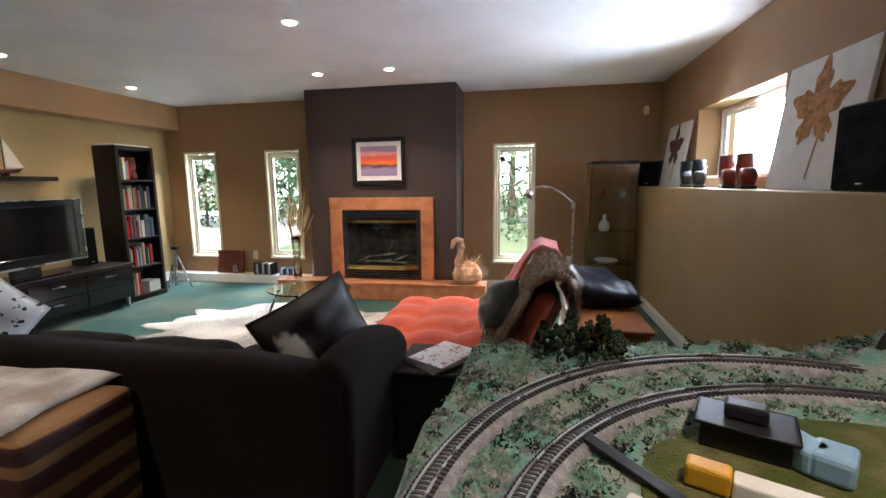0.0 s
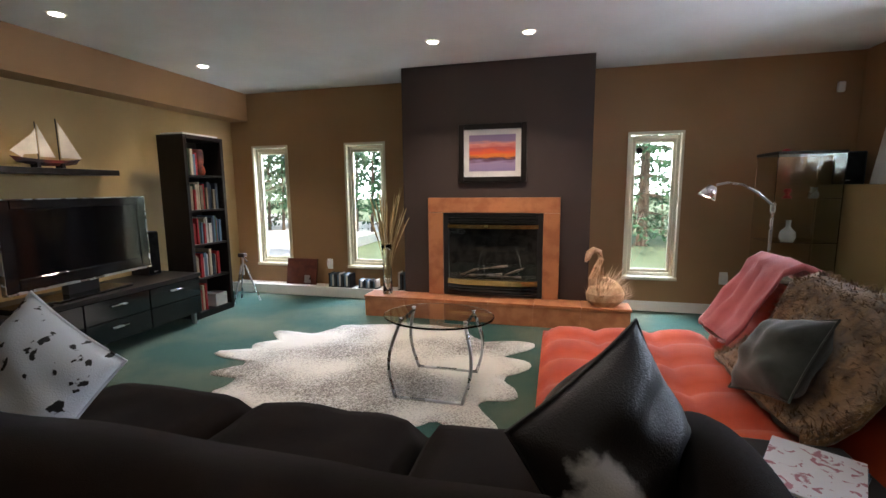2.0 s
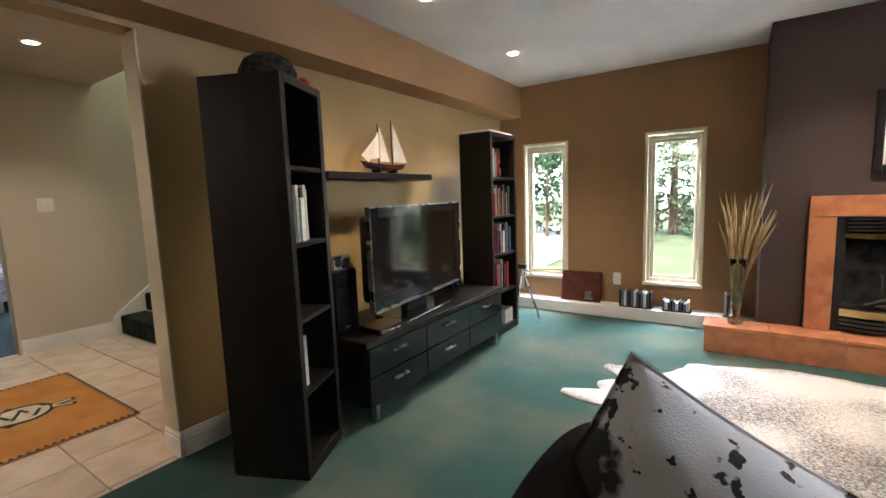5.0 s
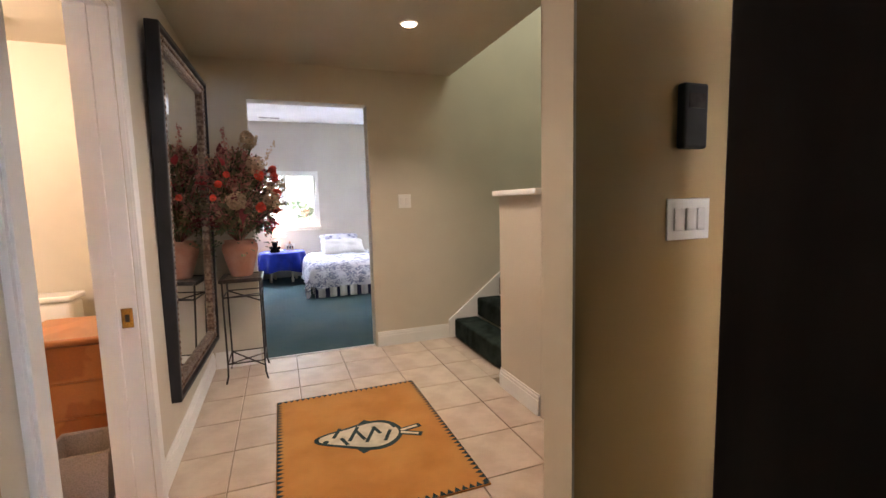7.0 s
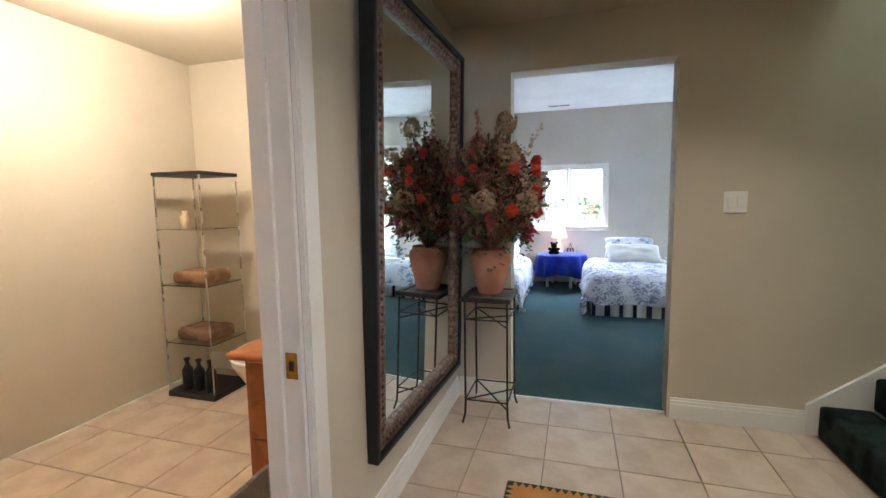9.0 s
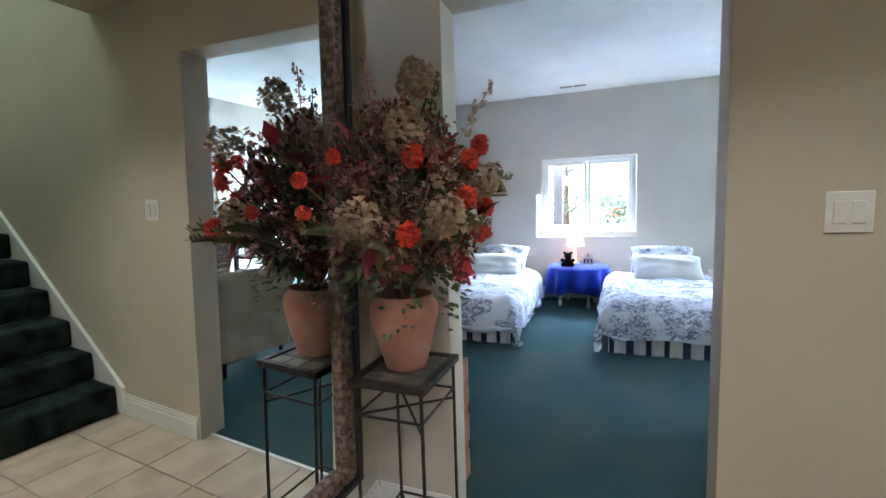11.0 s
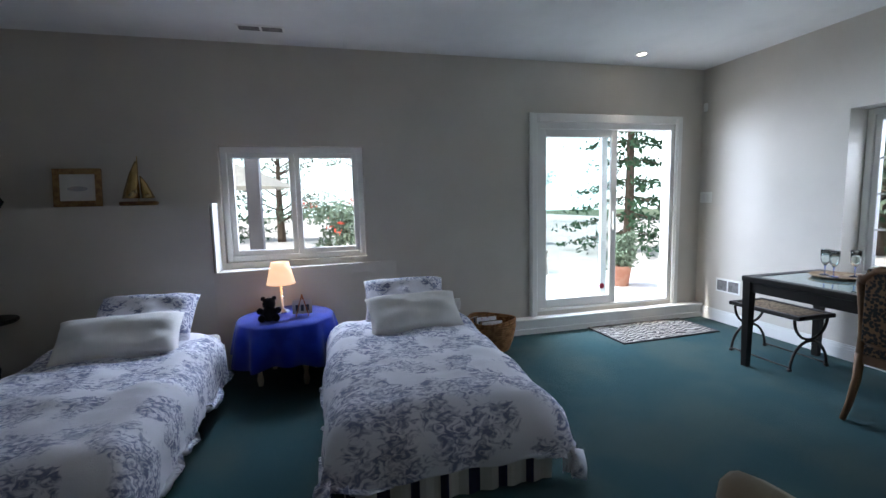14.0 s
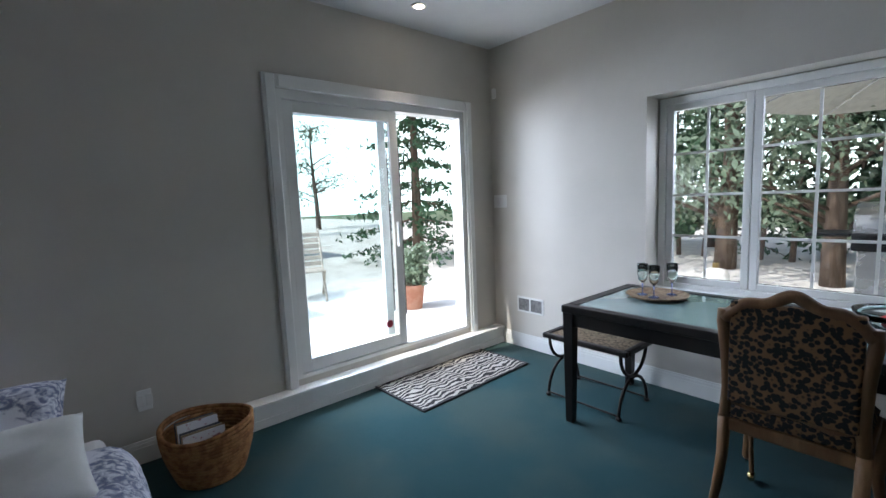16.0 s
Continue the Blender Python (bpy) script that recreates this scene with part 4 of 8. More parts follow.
for pts in (((-0.045, 0.07), (-0.045, 0.28), (0.04, 0.07)), ((0.075, 0.07), (0.075, 0.31), (0.20, 0.07)), ((-0.055, 0.09), (-0.055, 0.25), (-0.12, 0.15), (-0.13, 0.08)), ((-0.14, 0.06), (-0.07, 0.22), (-0.20, 0.10))):
    bm = bmesh.new()
    f = [bm.verts.new((0.006, y, z)) for y, z in pts]
    g = [bm.verts.new((0.009, y, z)) for y, z in pts]
    bm.faces.new(f)
    bm.faces.new(g[::-1])
    for i in range(len(pts)):
        j = (i + 1) % len(pts)
        bm.faces.new((f[i], g[i], g[j], f[j]))
    bmesh.ops.recalc_face_normals(bm, faces=bm.faces)
    part("sail", bm, M_SAIL, sp)

sp.scale = (1.2, 1.2, 1.12)


# sofa, seen from behind
sf = thing("sofa", "long dark brown microfibre sofa seen from behind", "sofa", -1.13, 2.62, 0)
part("base", B(-1.12, -0.33, 0.05, 1.12, 0.32, 0.30, 0.03, 3), M_SOFA, sf)
def sofa_back():
    bm = bmesh.new()
    rows = []
    prof = ((-0.38, 0.06), (-0.40, 0.35), (-0.40, 0.58), (-0.375, 0.635), (-0.30, 0.655), (-0.20, 0.64), (-0.165, 0.58), (-0.13, 0.36), (-0.13, 0.2))
    for k in range(25):
        u = k / 24 * 2 - 1
        e = 1 - 0.06 * abs(u) ** 6
        rows.append([bm.verts.new((u * 1.20, y + 0.008 * noise.noise(Vector((u * 5, y * 8, z * 4))), z * (e if z > 0.3 else 1) + 0.012 * noise.noise(Vector((u * 4, y * 3, 1))))) for y, z in prof])
    for a, b in zip(rows, rows[1:]):
        for i in range(len(prof) - 1):
            bm.faces.new((a[i], b[i], b[i + 1], a[i + 1]))
    bm.faces.new(rows[0])
    bm.faces.new(rows[-1][::-1])
    bmesh.ops.recalc_face_normals(bm, faces=bm.faces)
    return bm
part("backrest", sofa_back(), M_SOFA, sf, smooth=True)
for k in range(3):
    part("seat_cushion", puff(bmesh.new(), 0.68, 0.56, 0.22, pose(-0.68 + 0.68 * k, 0.09, 0.37), 12, 0.22, 0.1, k * 3.1), M_SOFA, sf, smooth=True)
def arm(s):
    bm = bmesh.new()
    rows = []
    for k in range(13):
        t = k / 12
        y = -0.36 + 0.68 * t
        zt = 0.66 + 0.05 * math.sin(t * 2.6) - 0.09 * t * t
        ring = []
        for a in range(13):
            g = a / 12 * math.pi
            ring.append(bm.verts.new((s * (1.13 + 0.02 * t) + 0.095 * math.cos(g), y, zt - 0.10 + 0.10 * math.sin(g))))
        ring.append(bm.verts.new((s * 1.13 - 0.085, y, 0.06)))
        ring.insert(0, bm.verts.new((s * 1.13 + 0.085, y, 0.06)))
        rows.append(ring)
    for a, b in zip(rows, rows[1:]):
        for i in range(len(a) - 1):
            bm.faces.new((a[i], b[i], b[i + 1], a[i + 1]))
    bm.faces.new(rows[0])
    bm.faces.new(rows[-1][::-1])
    bmesh.ops.recalc_face_normals(bm, faces=bm.faces)
    return bm
part("armrest", arm(1), M_SOFA, sf, smooth=True)
part("armrest", arm(-1), M_SOFA, sf, smooth=True)
for x in (-1.05, 1.05):
    for y in (-0.3, 0.28):
        part("foot", rod(bmesh.new(), (x, y, 0), (x, y, 0.06), 0.025), M_BLACK, sf)

def hide_patch(name, base, other, centre, radius, ragged, specks=0.0):
    """Hide of one colour with a ragged blaze of another, and optional small specks."""
    m = bpy.data.materials.new(name)
    m.use_nodes = True
    nt = m.node_tree
    tc = nt.nodes.new("ShaderNodeTexCoord")
    ds = nt.nodes.new("ShaderNodeVectorMath")
    ds.operation = "DISTANCE"
    ds.inputs[1].default_value = centre
    sc = nt.nodes.new("ShaderNodeMapping")
    sc.inputs["Scale"].default_value = (1, 0.62, 0)
    nt.links.new(tc.outputs["Object"], sc.inputs["Vector"])
    nt.links.new(sc.outputs["Vector"], ds.inputs[0])
    nz = nt.nodes.new("ShaderNodeTexNoise")
    nz.inputs["Scale"].default_value, nz.inputs["Detail"].default_value = 16, 6
    nt.links.new(tc.outputs["Object"], nz.inputs["Vector"])
    ad = nt.nodes.new("ShaderNodeMath")
    ad.operation = "MULTIPLY_ADD"
    ad.inputs[1].default_value = ragged
    nt.links.new(nz.outputs["Fac"], ad.inputs[0])
    nt.links.new(ds.outputs["Value"], ad.inputs[2])
    r = nt.nodes.new("ShaderNodeValToRGB")
    r.color_ramp.elements[0].position, r.color_ramp.elements[1].position = radius + ragged * 0.5 - 0.012, radius + ragged * 0.5 + 0.012
    r.color_ramp.elements[0].color, r.color_ramp.elements[1].color = (*other, 1), (*base, 1)
    nt.links.new(ad.outputs[0], r.inputs["Fac"])
    out = r.outputs["Color"]
    if specks:
        n2 = nt.nodes.new("ShaderNodeTexNoise")
        n2.inputs["Scale"].default_value, n2.inputs["Detail"].default_value = 19, 3
        nt.links.new(tc.outputs["Object"], n2.inputs["Vector"])
        r2 = nt.nodes.new("ShaderNodeValToRGB")
        r2.color_ramp.elements[0].position, r2.color_ramp.elements[1].position = specks, specks + 0.02
        nt.links.new(n2.outputs["Fac"], r2.inputs["Fac"])
        mx = nt.nodes.new("ShaderNodeMixRGB")
        mx.inputs["Color2"].default_value = (*other, 1)
        nt.links.new(r2.outputs["Color"], mx.inputs["Fac"])
        nt.links.new(out, mx.inputs["Color1"])
        out = mx.outputs["Color"]
    b = nt.nodes["Principled BSDF"]
    nt.links.new(out, b.inputs["Base Color"])
    b.inputs["Roughness"].default_value = 0.55
    g = nt.nodes.new("ShaderNodeTexNoise")
    g.inputs["Scale"].default_value = 220
    bp = nt.nodes.new("ShaderNodeBump")
    bp.inputs["Strength"].default_value, bp.inputs["Distance"].default_value = 0.5, 0.004
    nt.links.new(tc.outputs["Object"], g.inputs["Vector"])
    nt.links.new(g.outputs["Fac"], bp.inputs["Height"])
    nt.links.new(bp.outputs["Normal"], b.inputs["Normal"])
    return m


M_HIDE_BW = hide_patch("black_white_hide", (0.74, 0.77, 0.80), (0.016, 0.014, 0.013), (-0.24, -0.07, 0.0), 0.13, 0.16, 0.60)
M_HIDE_DK = hide_patch("dark_hide", (0.016, 0.012, 0.011), (0.62, 0.60, 0.58), (-0.13, 0.02, 0.0), 0.055, 0.10)
def pillow(name, label, m, s, t, mat, seed=1.0):
    p = thing(name, label, "cushion")
    part("cover", puff(bmesh.new(), s[0], s[1], t, None, 20, 1.0, 0.30, seed, 0.06), mat, p, smooth=True)
    bm = bmesh.new()
    e = [(-s[0] / 2, -s[1] / 2, 0), (s[0] / 2, -s[1] / 2, 0), (s[0] / 2, s[1] / 2, 0), (-s[0] / 2, s[1] / 2, 0)]
    pts = []
    for a, b in zip(e, e[1:] + e[:1]):
        for q in range(8):
            f = q / 8
            x, y = a[0] + (b[0] - a[0]) * f, a[1] + (b[1] - a[1]) * f
            u, v = x * 2 / s[0], y * 2 / s[1]
            pts.append((x * (1 - 0.06 * (1 - v * v) * abs(u) ** 3), y * (1 - 0.06 * (1 - u * u) * abs(v) ** 3), 0))
    part("piping", tube(bm, pts, 0.005, 6, True), mat, p)
    p.matrix_world = m
pillow("cowhide_cushion", "white cowhide cushion with black specks on the sofa", pose(-2.06, 2.60, 0.60, 64, 0, 12) @ pose(0, 0, 0, 0, 0, -30), (0.47, 0.47), 0.20, M_HIDE_BW, seed=2)
pillow("cowhide_cushion", "dark brown and white cowhide cushion on the sofa", pose(-0.22, 2.68, 0.60, 80, 0, 40) @ pose(0, 0, 0, 0, 0, 24), (0.46, 0.46), 0.24, M_HIDE_DK, seed=5)

cb = thing("side_table", "black-brown cube side table beside the sofa", "side table", 0.295, 2.925, 0)
part("body", B(-0.19, -0.18, 0, 0.19, 0.18, 0.405, 0.006), M_BLACKBROWN, cb)
part("lid", B(-0.20, -0.19, 0.407, 0.20, 0.19, 0.447, 0.012, 3), M_BLACKBROWN, cb)
M_MAG = pattern("magazine_cover", "noise", ((0.74, 0.74, 0.76), (0.40, 0.16, 0.20)), 30, 0.3, 0.8, 3, (0.58, 0.62), bump=0.02)
for k in range(4):
    mg = thing("magazine", "glossy magazine with printed cover in a stack", "magazine", 0.30 + 0.004 * k, 2.90, 0.4475 + 0.0085 * k, 52 + 3 * k, "magazine stack")
    part("pages", B(-0.14, -0.105, 0, 0.14, 0.105, 0.0065), M_PAPER, mg)
    part("cover", B(-0.141, -0.106, 0.0066, 0.141, 0.106, 0.008), M_MAG if k > 2 else BOOKC[4], mg)

# futon lounge with raised head
fu = thing("futon", "orange red tufted futon lounge with raised head end", "futon", 0.0, 3.95, 0)
def futon_pad(x0, x1, z0, z1, th, nx, ny, w):
    """A tufted pad rising from x0,z0 to x1,z1."""
    bm = bmesh.new()
    top, bot = {}, {}
    ax = Vector((x1 - x0, 0, z1 - z0))
    up = Vector((-ax.z, 0, ax.x)).normalized()
    cx, cy = nx * 6, ny * 6
    for i in range(cx + 1):
        for j in range(cy + 1):
            u, v = i / cx, j / cy
            d = abs(math.sin(u * nx * math.pi)) ** 0.5 * 0.5 + abs(math.sin(v * ny * math.pi)) ** 0.5 * 0.5
            e = min(1, 12 * u, 12 * (1 - u)) ** 0.5 * min(1, 12 * v, 12 * (1 - v)) ** 0.5
            p = Vector((x0, (v - 0.5) * w, z0)) + ax * u
            edge = i in (0, cx) or j in (0, cy)
            top[i, j] = bm.verts.new(p + up * (th * (0.45 + 0.55 * e * (0.25 + 0.75 * d))))
            bot[i, j] = bm.verts.new(p + up * (th * 0.5 * (1 - e)))
    for i in range(cx):
        for j in range(cy):
            bm.faces.new((top[i, j], top[i + 1, j], top[i + 1, j + 1], top[i, j + 1]))
            bm.faces.new((bot[i, j + 1], bot[i + 1, j + 1], bot[i + 1, j], bot[i, j]))
    for i in range(cx):
        bm.faces.new((bot[i, 0], bot[i + 1, 0], top[i + 1, 0], top[i, 0]))
        bm.faces.new((top[i, cy], top[i + 1, cy], bot[i + 1, cy], bot[i, cy]))
    for j in range(cy):
        bm.faces.new((top[0, j], top[0, j + 1], bot[0, j + 1], bot[0, j]))
        bm.faces.new((bot[cx, j], bot[cx, j + 1], top[cx, j + 1], top[cx, j]))
    bmesh.ops.recalc_face_normals(bm, faces=bm.faces)
    return bm
part("seat_pad", futon_pad(-0.44, 0.60, 0.13, 0.17, 0.17, 3, 5, 1.62), M_RED, fu, smooth=True)
part("back_pad", futon_pad(0.69, 0.915, 0.17, 0.67, 0.15, 2, 5, 1.62), M_RED, fu, smooth=True)
part("side_rail", B(-0.40, -0.79, 0.0, 0.62, -0.70, 0.15, 0.006), M_BLACKBROWN, fu)
part("side_rail", B(-0.40, 0.70, 0.0, 0.62, 0.79, 0.15, 0.006), M_BLACKBROWN, fu)
for y in (-0.74, 0.0, 0.74):
    part("back_strut", rod(bmesh.new(), (0.66, y, 0.0), (0.84, y, 0.42), 0.022), M_BLACKBROWN, fu)
def drape(name, label, mat, pts, w, y0, th, cat, amp=0.02, hairs=0):
    """A throw that follows pts (x, z) over a thing, hanging between y0 and y0 + w."""
    bm = bmesh.new()
    rows = []
    for k, (x, z) in enumerate(pts):
        row = []
        for j in range(15):
            v = j / 14
            a = amp * noise.noise(Vector((k * 0.55, v * 6, 3.1)))
            row.append((x + a, y0 + v * w + 0.04 * noise.noise(Vector((k * 0.7, 7.7, v))), z + abs(a)))
        rows.append(row)
    up = [[bm.verts.new((x, y, z + th)) for x, y, z in r] for r in rows]
    dn = [[bm.verts.new((x, y, z)) for x, y, z in r] for r in rows]
    for a, b, c, d in zip(up, up[1:], dn, dn[1:]):
        for j in range(14):
            bm.faces.new((a[j], b[j], b[j + 1], a[j + 1]))
            bm.faces.new((c[j + 1], d[j + 1], d[j], c[j]))
        bm.faces.new((c[0], d[0], b[0], a[0]))
        bm.faces.new((a[14], b[14], d[14], c[14]))
    bm.faces.new([*up[0], *dn[0][::-1]])
    bm.faces.new([*up[-1][::-1], *dn[-1]])
    bmesh.ops.recalc_face_normals(bm, faces=bm.faces)
    rh = random.Random(17)
    for q in range(hairs):
        k, j = rh.randrange(len(pts) - 1), rh.randrange(14)
        if q % 4 == 0:
            j = rh.choice((0, 13))
        a, b, c = Vector(rows[k][j]), Vector(rows[k + 1][j]), Vector(rows[k][j + 1])
        p = a + (b - a) * rh.random() + (c - a) * rh.random() + Vector((0, 0, th))
        nrm = (c - a).cross(b - a).normalized()
        nrm = nrm if nrm.z > 0 else -nrm
        d = (nrm * 0.8 + Vector((rh.gauss(0, 0.5), rh.gauss(0, 0.5), rh.gauss(-0.3, 0.4)))).normalized() * rh.uniform(0.015, 0.035)
        e = d.cross(Vector((0.2, 0.5, 0.8))).normalized() * 0.0028
        bm.faces.new([bm.verts.new(v) for v in (p - e, p + e, p + d)])
    return tagged(part(name, bm, mat, smooth=True), label, cat)
M_FUR = material("taupe_fur", (0.34, 0.21, 0.10), 0.95, (0.12, 0.07, 0.035), scale=22, fine=260, vary=0.4, bump=1.0, sheen=0.5)
drape("fur_throw", "brown fur throw over the futon's raised end", M_FUR, ((0.44, 0.36), (0.52, 0.38), (0.60, 0.45), (0.66, 0.56), (0.715, 0.66), (0.76, 0.745), (0.83, 0.79), (0.905, 0.775), (0.955, 0.72), (0.965, 0.63), (0.955, 0.54)), 0.86, 3.21, 0.025, "throw", 0.045, 5200)
drape("pink_blanket", "pink blanket bunched over the futon end", material("pink_fleece", (0.62, 0.17, 0.17), 0.95, (0.48, 0.11, 0.12), scale=6, fine=250, vary=0.15, bump=0.6, sheen=0.4), ((0.50, 0.40), (0.57, 0.48), (0.63, 0.58), (0.69, 0.69), (0.74, 0.78), (0.82, 0.82), (0.92, 0.78), (0.96, 0.70)), 0.46, 4.10, 0.03, "blanket", 0.05)
pillow("grey_cushion", "grey green velvet cushion with button", pose(0.53, 3.62, 0.545, 0, -56, 0) @ pose(0, 0, 0, 0, 0, 20), (0.37, 0.37), 0.19, material("grey_green_velvet", (0.075, 0.082, 0.070), 0.9, (0.045, 0.05, 0.042), scale=8, fine=300, vary=0.2, bump=0.4, sheen=0.5), seed=9)

# pine chest with keyboard
ch = thing("pine_chest", "orange pine chest with moulded plinth", "chest", 1.21, 4.13, 0)
part("body", B(-0.215, -0.58, 0.10, 0.215, 0.58, 0.405, 0.006), M_ORANGEWOOD, ch)
part("lid", B(-0.235, -0.61, 0.407, 0.235, 0.61, 0.432, 0.008), M_ORANGEWOOD, ch)
for k in range(2):
    part("moulding", B(-0.222 - 0.006 * (1 - k), -0.588 - 0.006 * (1 - k), 0.105 + 0.022 * k, 0.222 + 0.006 * (1 - k), 0.588 + 0.006 * (1 - k), 0.122 + 0.022 * k, 0.005), M_ORANGEWOOD, ch)
bm = bmesh.new()
for x0, x1 in ((-0.23, -0.13), (0.13, 0.23)):
    box(bm, x0, -0.595, 0.0, x1, 0.595, 0.10, 0.006)
for k in range(8):
    x = -0.13 + 0.0325 * k
    box(bm, x, -0.595, 0.035 + 0.030 * math.sin((k + 0.5) / 8 * math.pi), x + 0.0325, 0.595, 0.10)
part("plinth", bm, M_ORANGEWOOD, ch)
kb = thing("folded_jacket", "dark navy padded jacket folded on the chest", "jacket", 1.22, 4.28, 0.4325)
part("cloth", puff(bmesh.new(), 0.40, 0.75, 0.20, pose(0, 0, 0.09, 0, 6, 8), 16, 0.3, 0.5, 4.4), material("navy_nylon", (0.010, 0.013, 0.025), 0.4, vary=0.2, bump=0.3), kb, smooth=True)

# coffee table, oval glass on bent steel legs
ct = thing("coffee_table", "oval glass coffee table on curved steel legs", "coffee table", -1.07, 4.18, 0)
bm = lathe(bmesh.new(), [(0.345, 0), (0.35, 0.003), (0.35, 0.009), (0.345, 0.012)], 48)
bmesh.ops.scale(bm, vec=(1.0, 0.80, 1), verts=bm.verts)
g = part("glass_top", bm, M_CLEAR, ct)
g.location = (0, 0, 0.448)
for y in (-0.25, 0.22):
    for s in (-1, 1):
        part("leg", tube(bmesh.new(), [(s * (0.20 + 0.05 * math.sin(t / 8 * math.pi)), y * (1 - 0.45 * (t / 8) ** 2), 0.006 + 0.436 * t / 8) for t in range(9)], 0.011, 8), M_STEEL, ct, smooth=True)
    part("stretcher", rod(bmesh.new(), (-0.2, y, 0.012), (0.2, y, 0.012), 0.010), M_STEEL, ct)
for s in (-1, 1):
    part("rail", rod(bmesh.new(), (s * 0.2, -0.13, 0.437), (s * 0.2, 0.12, 0.437), 0.010), M_IRON, ct)
for s in (-1, 1):
    for y in (-0.13, 0.12):
        part("stud", lathe(bmesh.new(), [(0.014, 0.4605), (0.014, 0.466), (0.008, 0.47)], 12, pose(s * 0.2, y, 0)), M_STEEL, ct)


def hide(name, label, cx, cy, z, lobes, mat, th=0.006, rings=10, seed=0):
    """A hide with legs and a ragged edge; lobes: (angle, reach) by cosine falloff."""
    bm = bmesh.new()
    n = 140
    loops = []
    for q in range(1, rings + 1):
        loop = []
        for k in range(n):
            a = k / n * math.tau
            r = 0.0
            for la, reach, width in lobes:
                d = abs((a - radians(la) + math.pi) % math.tau - math.pi)
                r = max(r, reach * math.exp(-((d / radians(width)) ** 2)))
            r = max(r, 0.93) + 0.035 * noise.noise(Vector((math.cos(a) * 6, math.sin(a) * 6, seed))) + 0.02 * noise.noise(Vector((math.cos(a) * 22, math.sin(a) * 22, seed)))
            f = q / rings
            x, y = cx + r * f * math.cos(a), cy + r * f * math.sin(a)
            loop.append(bm.verts.new((x, y, z + th + 0.004 * noise.noise(Vector((x * 4, y * 4, seed))) * f)))
        loops.append(loop)
    c = bm.verts.new((cx, cy, z + th))
    for k in range(n):
        bm.faces.new((c, loops[0][k], loops[0][(k + 1) % n]))
    for a, b in zip(loops, loops[1:]):
        for k in range(n):
            bm.faces.new((a[k], b[k], b[(k + 1) % n], a[(k + 1) % n]))
    low = [bm.verts.new((v.co.x, v.co.y, z)) for v in loops[-1]]
    for k in range(n):
        bm.faces.new((loops[-1][k], low[k], low[(k + 1) % n], loops[-1][(k + 1) % n]))
    bm.faces.new(low[::-1])
    return tagged(part(name, bm, mat, smooth=True), label, "rug")
M_COW = pattern("cowhide", "noise", ((0.58, 0.55, 0.49), (0.14, 0.12, 0.10)), 95, 0.75, 0.2, 5, (0.30, 0.58), bump=0.5, mask_scale=1.6, mask=(0.12, 0.62))
hide("cowhide_rug", "black and white speckled cowhide rug on the carpet", -1.60, 4.40, 0.0, ((184, 1.29, 12), (172, 1.12, 25), (158, 1.23, 14), (130, 0.98, 24), (96, 0.80, 40), (62, 0.98, 20), (31, 1.26, 18), (10, 1.10, 25), (345, 1.08, 22), (322, 1.24, 15), (292, 0.96, 24), (257, 0.82, 40), (222, 1.06, 18), (202, 1.12, 14)), M_COW, seed=4)

# vase with dry grasses, swan
vs = thing("glass_vase", "tall clear glass vase with dried grasses", "vase", -1.98, 5.62, 0.208)
part("glass", lathe(bmesh.new(), [(0.045, 0), (0.05, 0.01), (0.042, 0.2), (0.05, 0.42), (0.056, 0.50), (0.052, 0.50), (0.045, 0.42), (0.037, 0.2), (0.04, 0.03)], 24), M_CLEAR, vs, smooth=True)
M_STRAW = material("dry_grass", (0.45, 0.33, 0.17), 0.9, (0.32, 0.22, 0.10), scale=10, vary=0.25, bump=0.3)
rg = random.Random(5)
for k in range(26):
    a, rr, hh = rg.uniform(0, math.tau), rg.uniform(0.05, 0.22), rg.uniform(0.72, 1.04)
    pts = [(math.cos(a) * (0.02 + rr * (t / 6) ** 2), math.sin(a) * (0.02 + rr * (t / 6) ** 2) * 0.6, 0.03 + hh * t / 6) for t in range(7)]
    part("stem", tube(bmesh.new(), pts, lambda t: 0.0022 if t < 0.66 else 0.009 * math.sin(min(1, (t - 0.62) / 0.38) * math.pi) + 0.0015, 5), M_STRAW, vs)


def swan():
    bm = bmesh.new()
    rows = [(0.0, 0.02), (0.10, 0.0), (0.15, 0.05), (0.155, 0.11), (0.13, 0.17), (0.09, 0.22), (0.03, 0.25)]
    lathe(bm, rows, 24, Matrix.Diagonal((1.05, 0.75, 1.0, 1)))
    tube(bm, [(-0.09, 0, 0.14), (-0.11, 0, 0.24), (-0.075, 0, 0.34), (-0.045, 0, 0.41), (-0.06, 0, 0.475), (-0.11, 0, 0.495), (-0.145, 0, 0.465), (-0.16, 0, 0.42), (-0.175, 0, 0.385)], lambda t: (0.045, 0.036, 0.03, 0.027, 0.026, 0.027, 0.03, 0.024, 0.008)[min(8, int(t * 8 + 0.5))], 10)
    r2 = random.Random(2)
    for k in range(420):
        a, f = r2.uniform(0, math.tau), r2.uniform(0, 1)
        x, y, z = 0.13 * math.cos(a) * (1 - 0.5 * f), 0.10 * math.sin(a) * (1 - 0.5 * f), 0.04 + 0.19 * f
        out = Vector((x * 0.8 + 0.05, y * 1.1, 0.05 + 0.08 * f)).normalized()
        p = Vector((x, y, z))
        L = r2.uniform(0.05, 0.11) + (0.06 if x > 0.02 else 0)
        s = out.cross(Vector((0, 0, 1))).normalized() * 0.006
        vs_ = [bm.verts.new(p - s), bm.verts.new(p + s), bm.verts.new(p + out * L + Vector((0, 0, 0.02)))]
        bm.faces.new(vs_)
    return bm
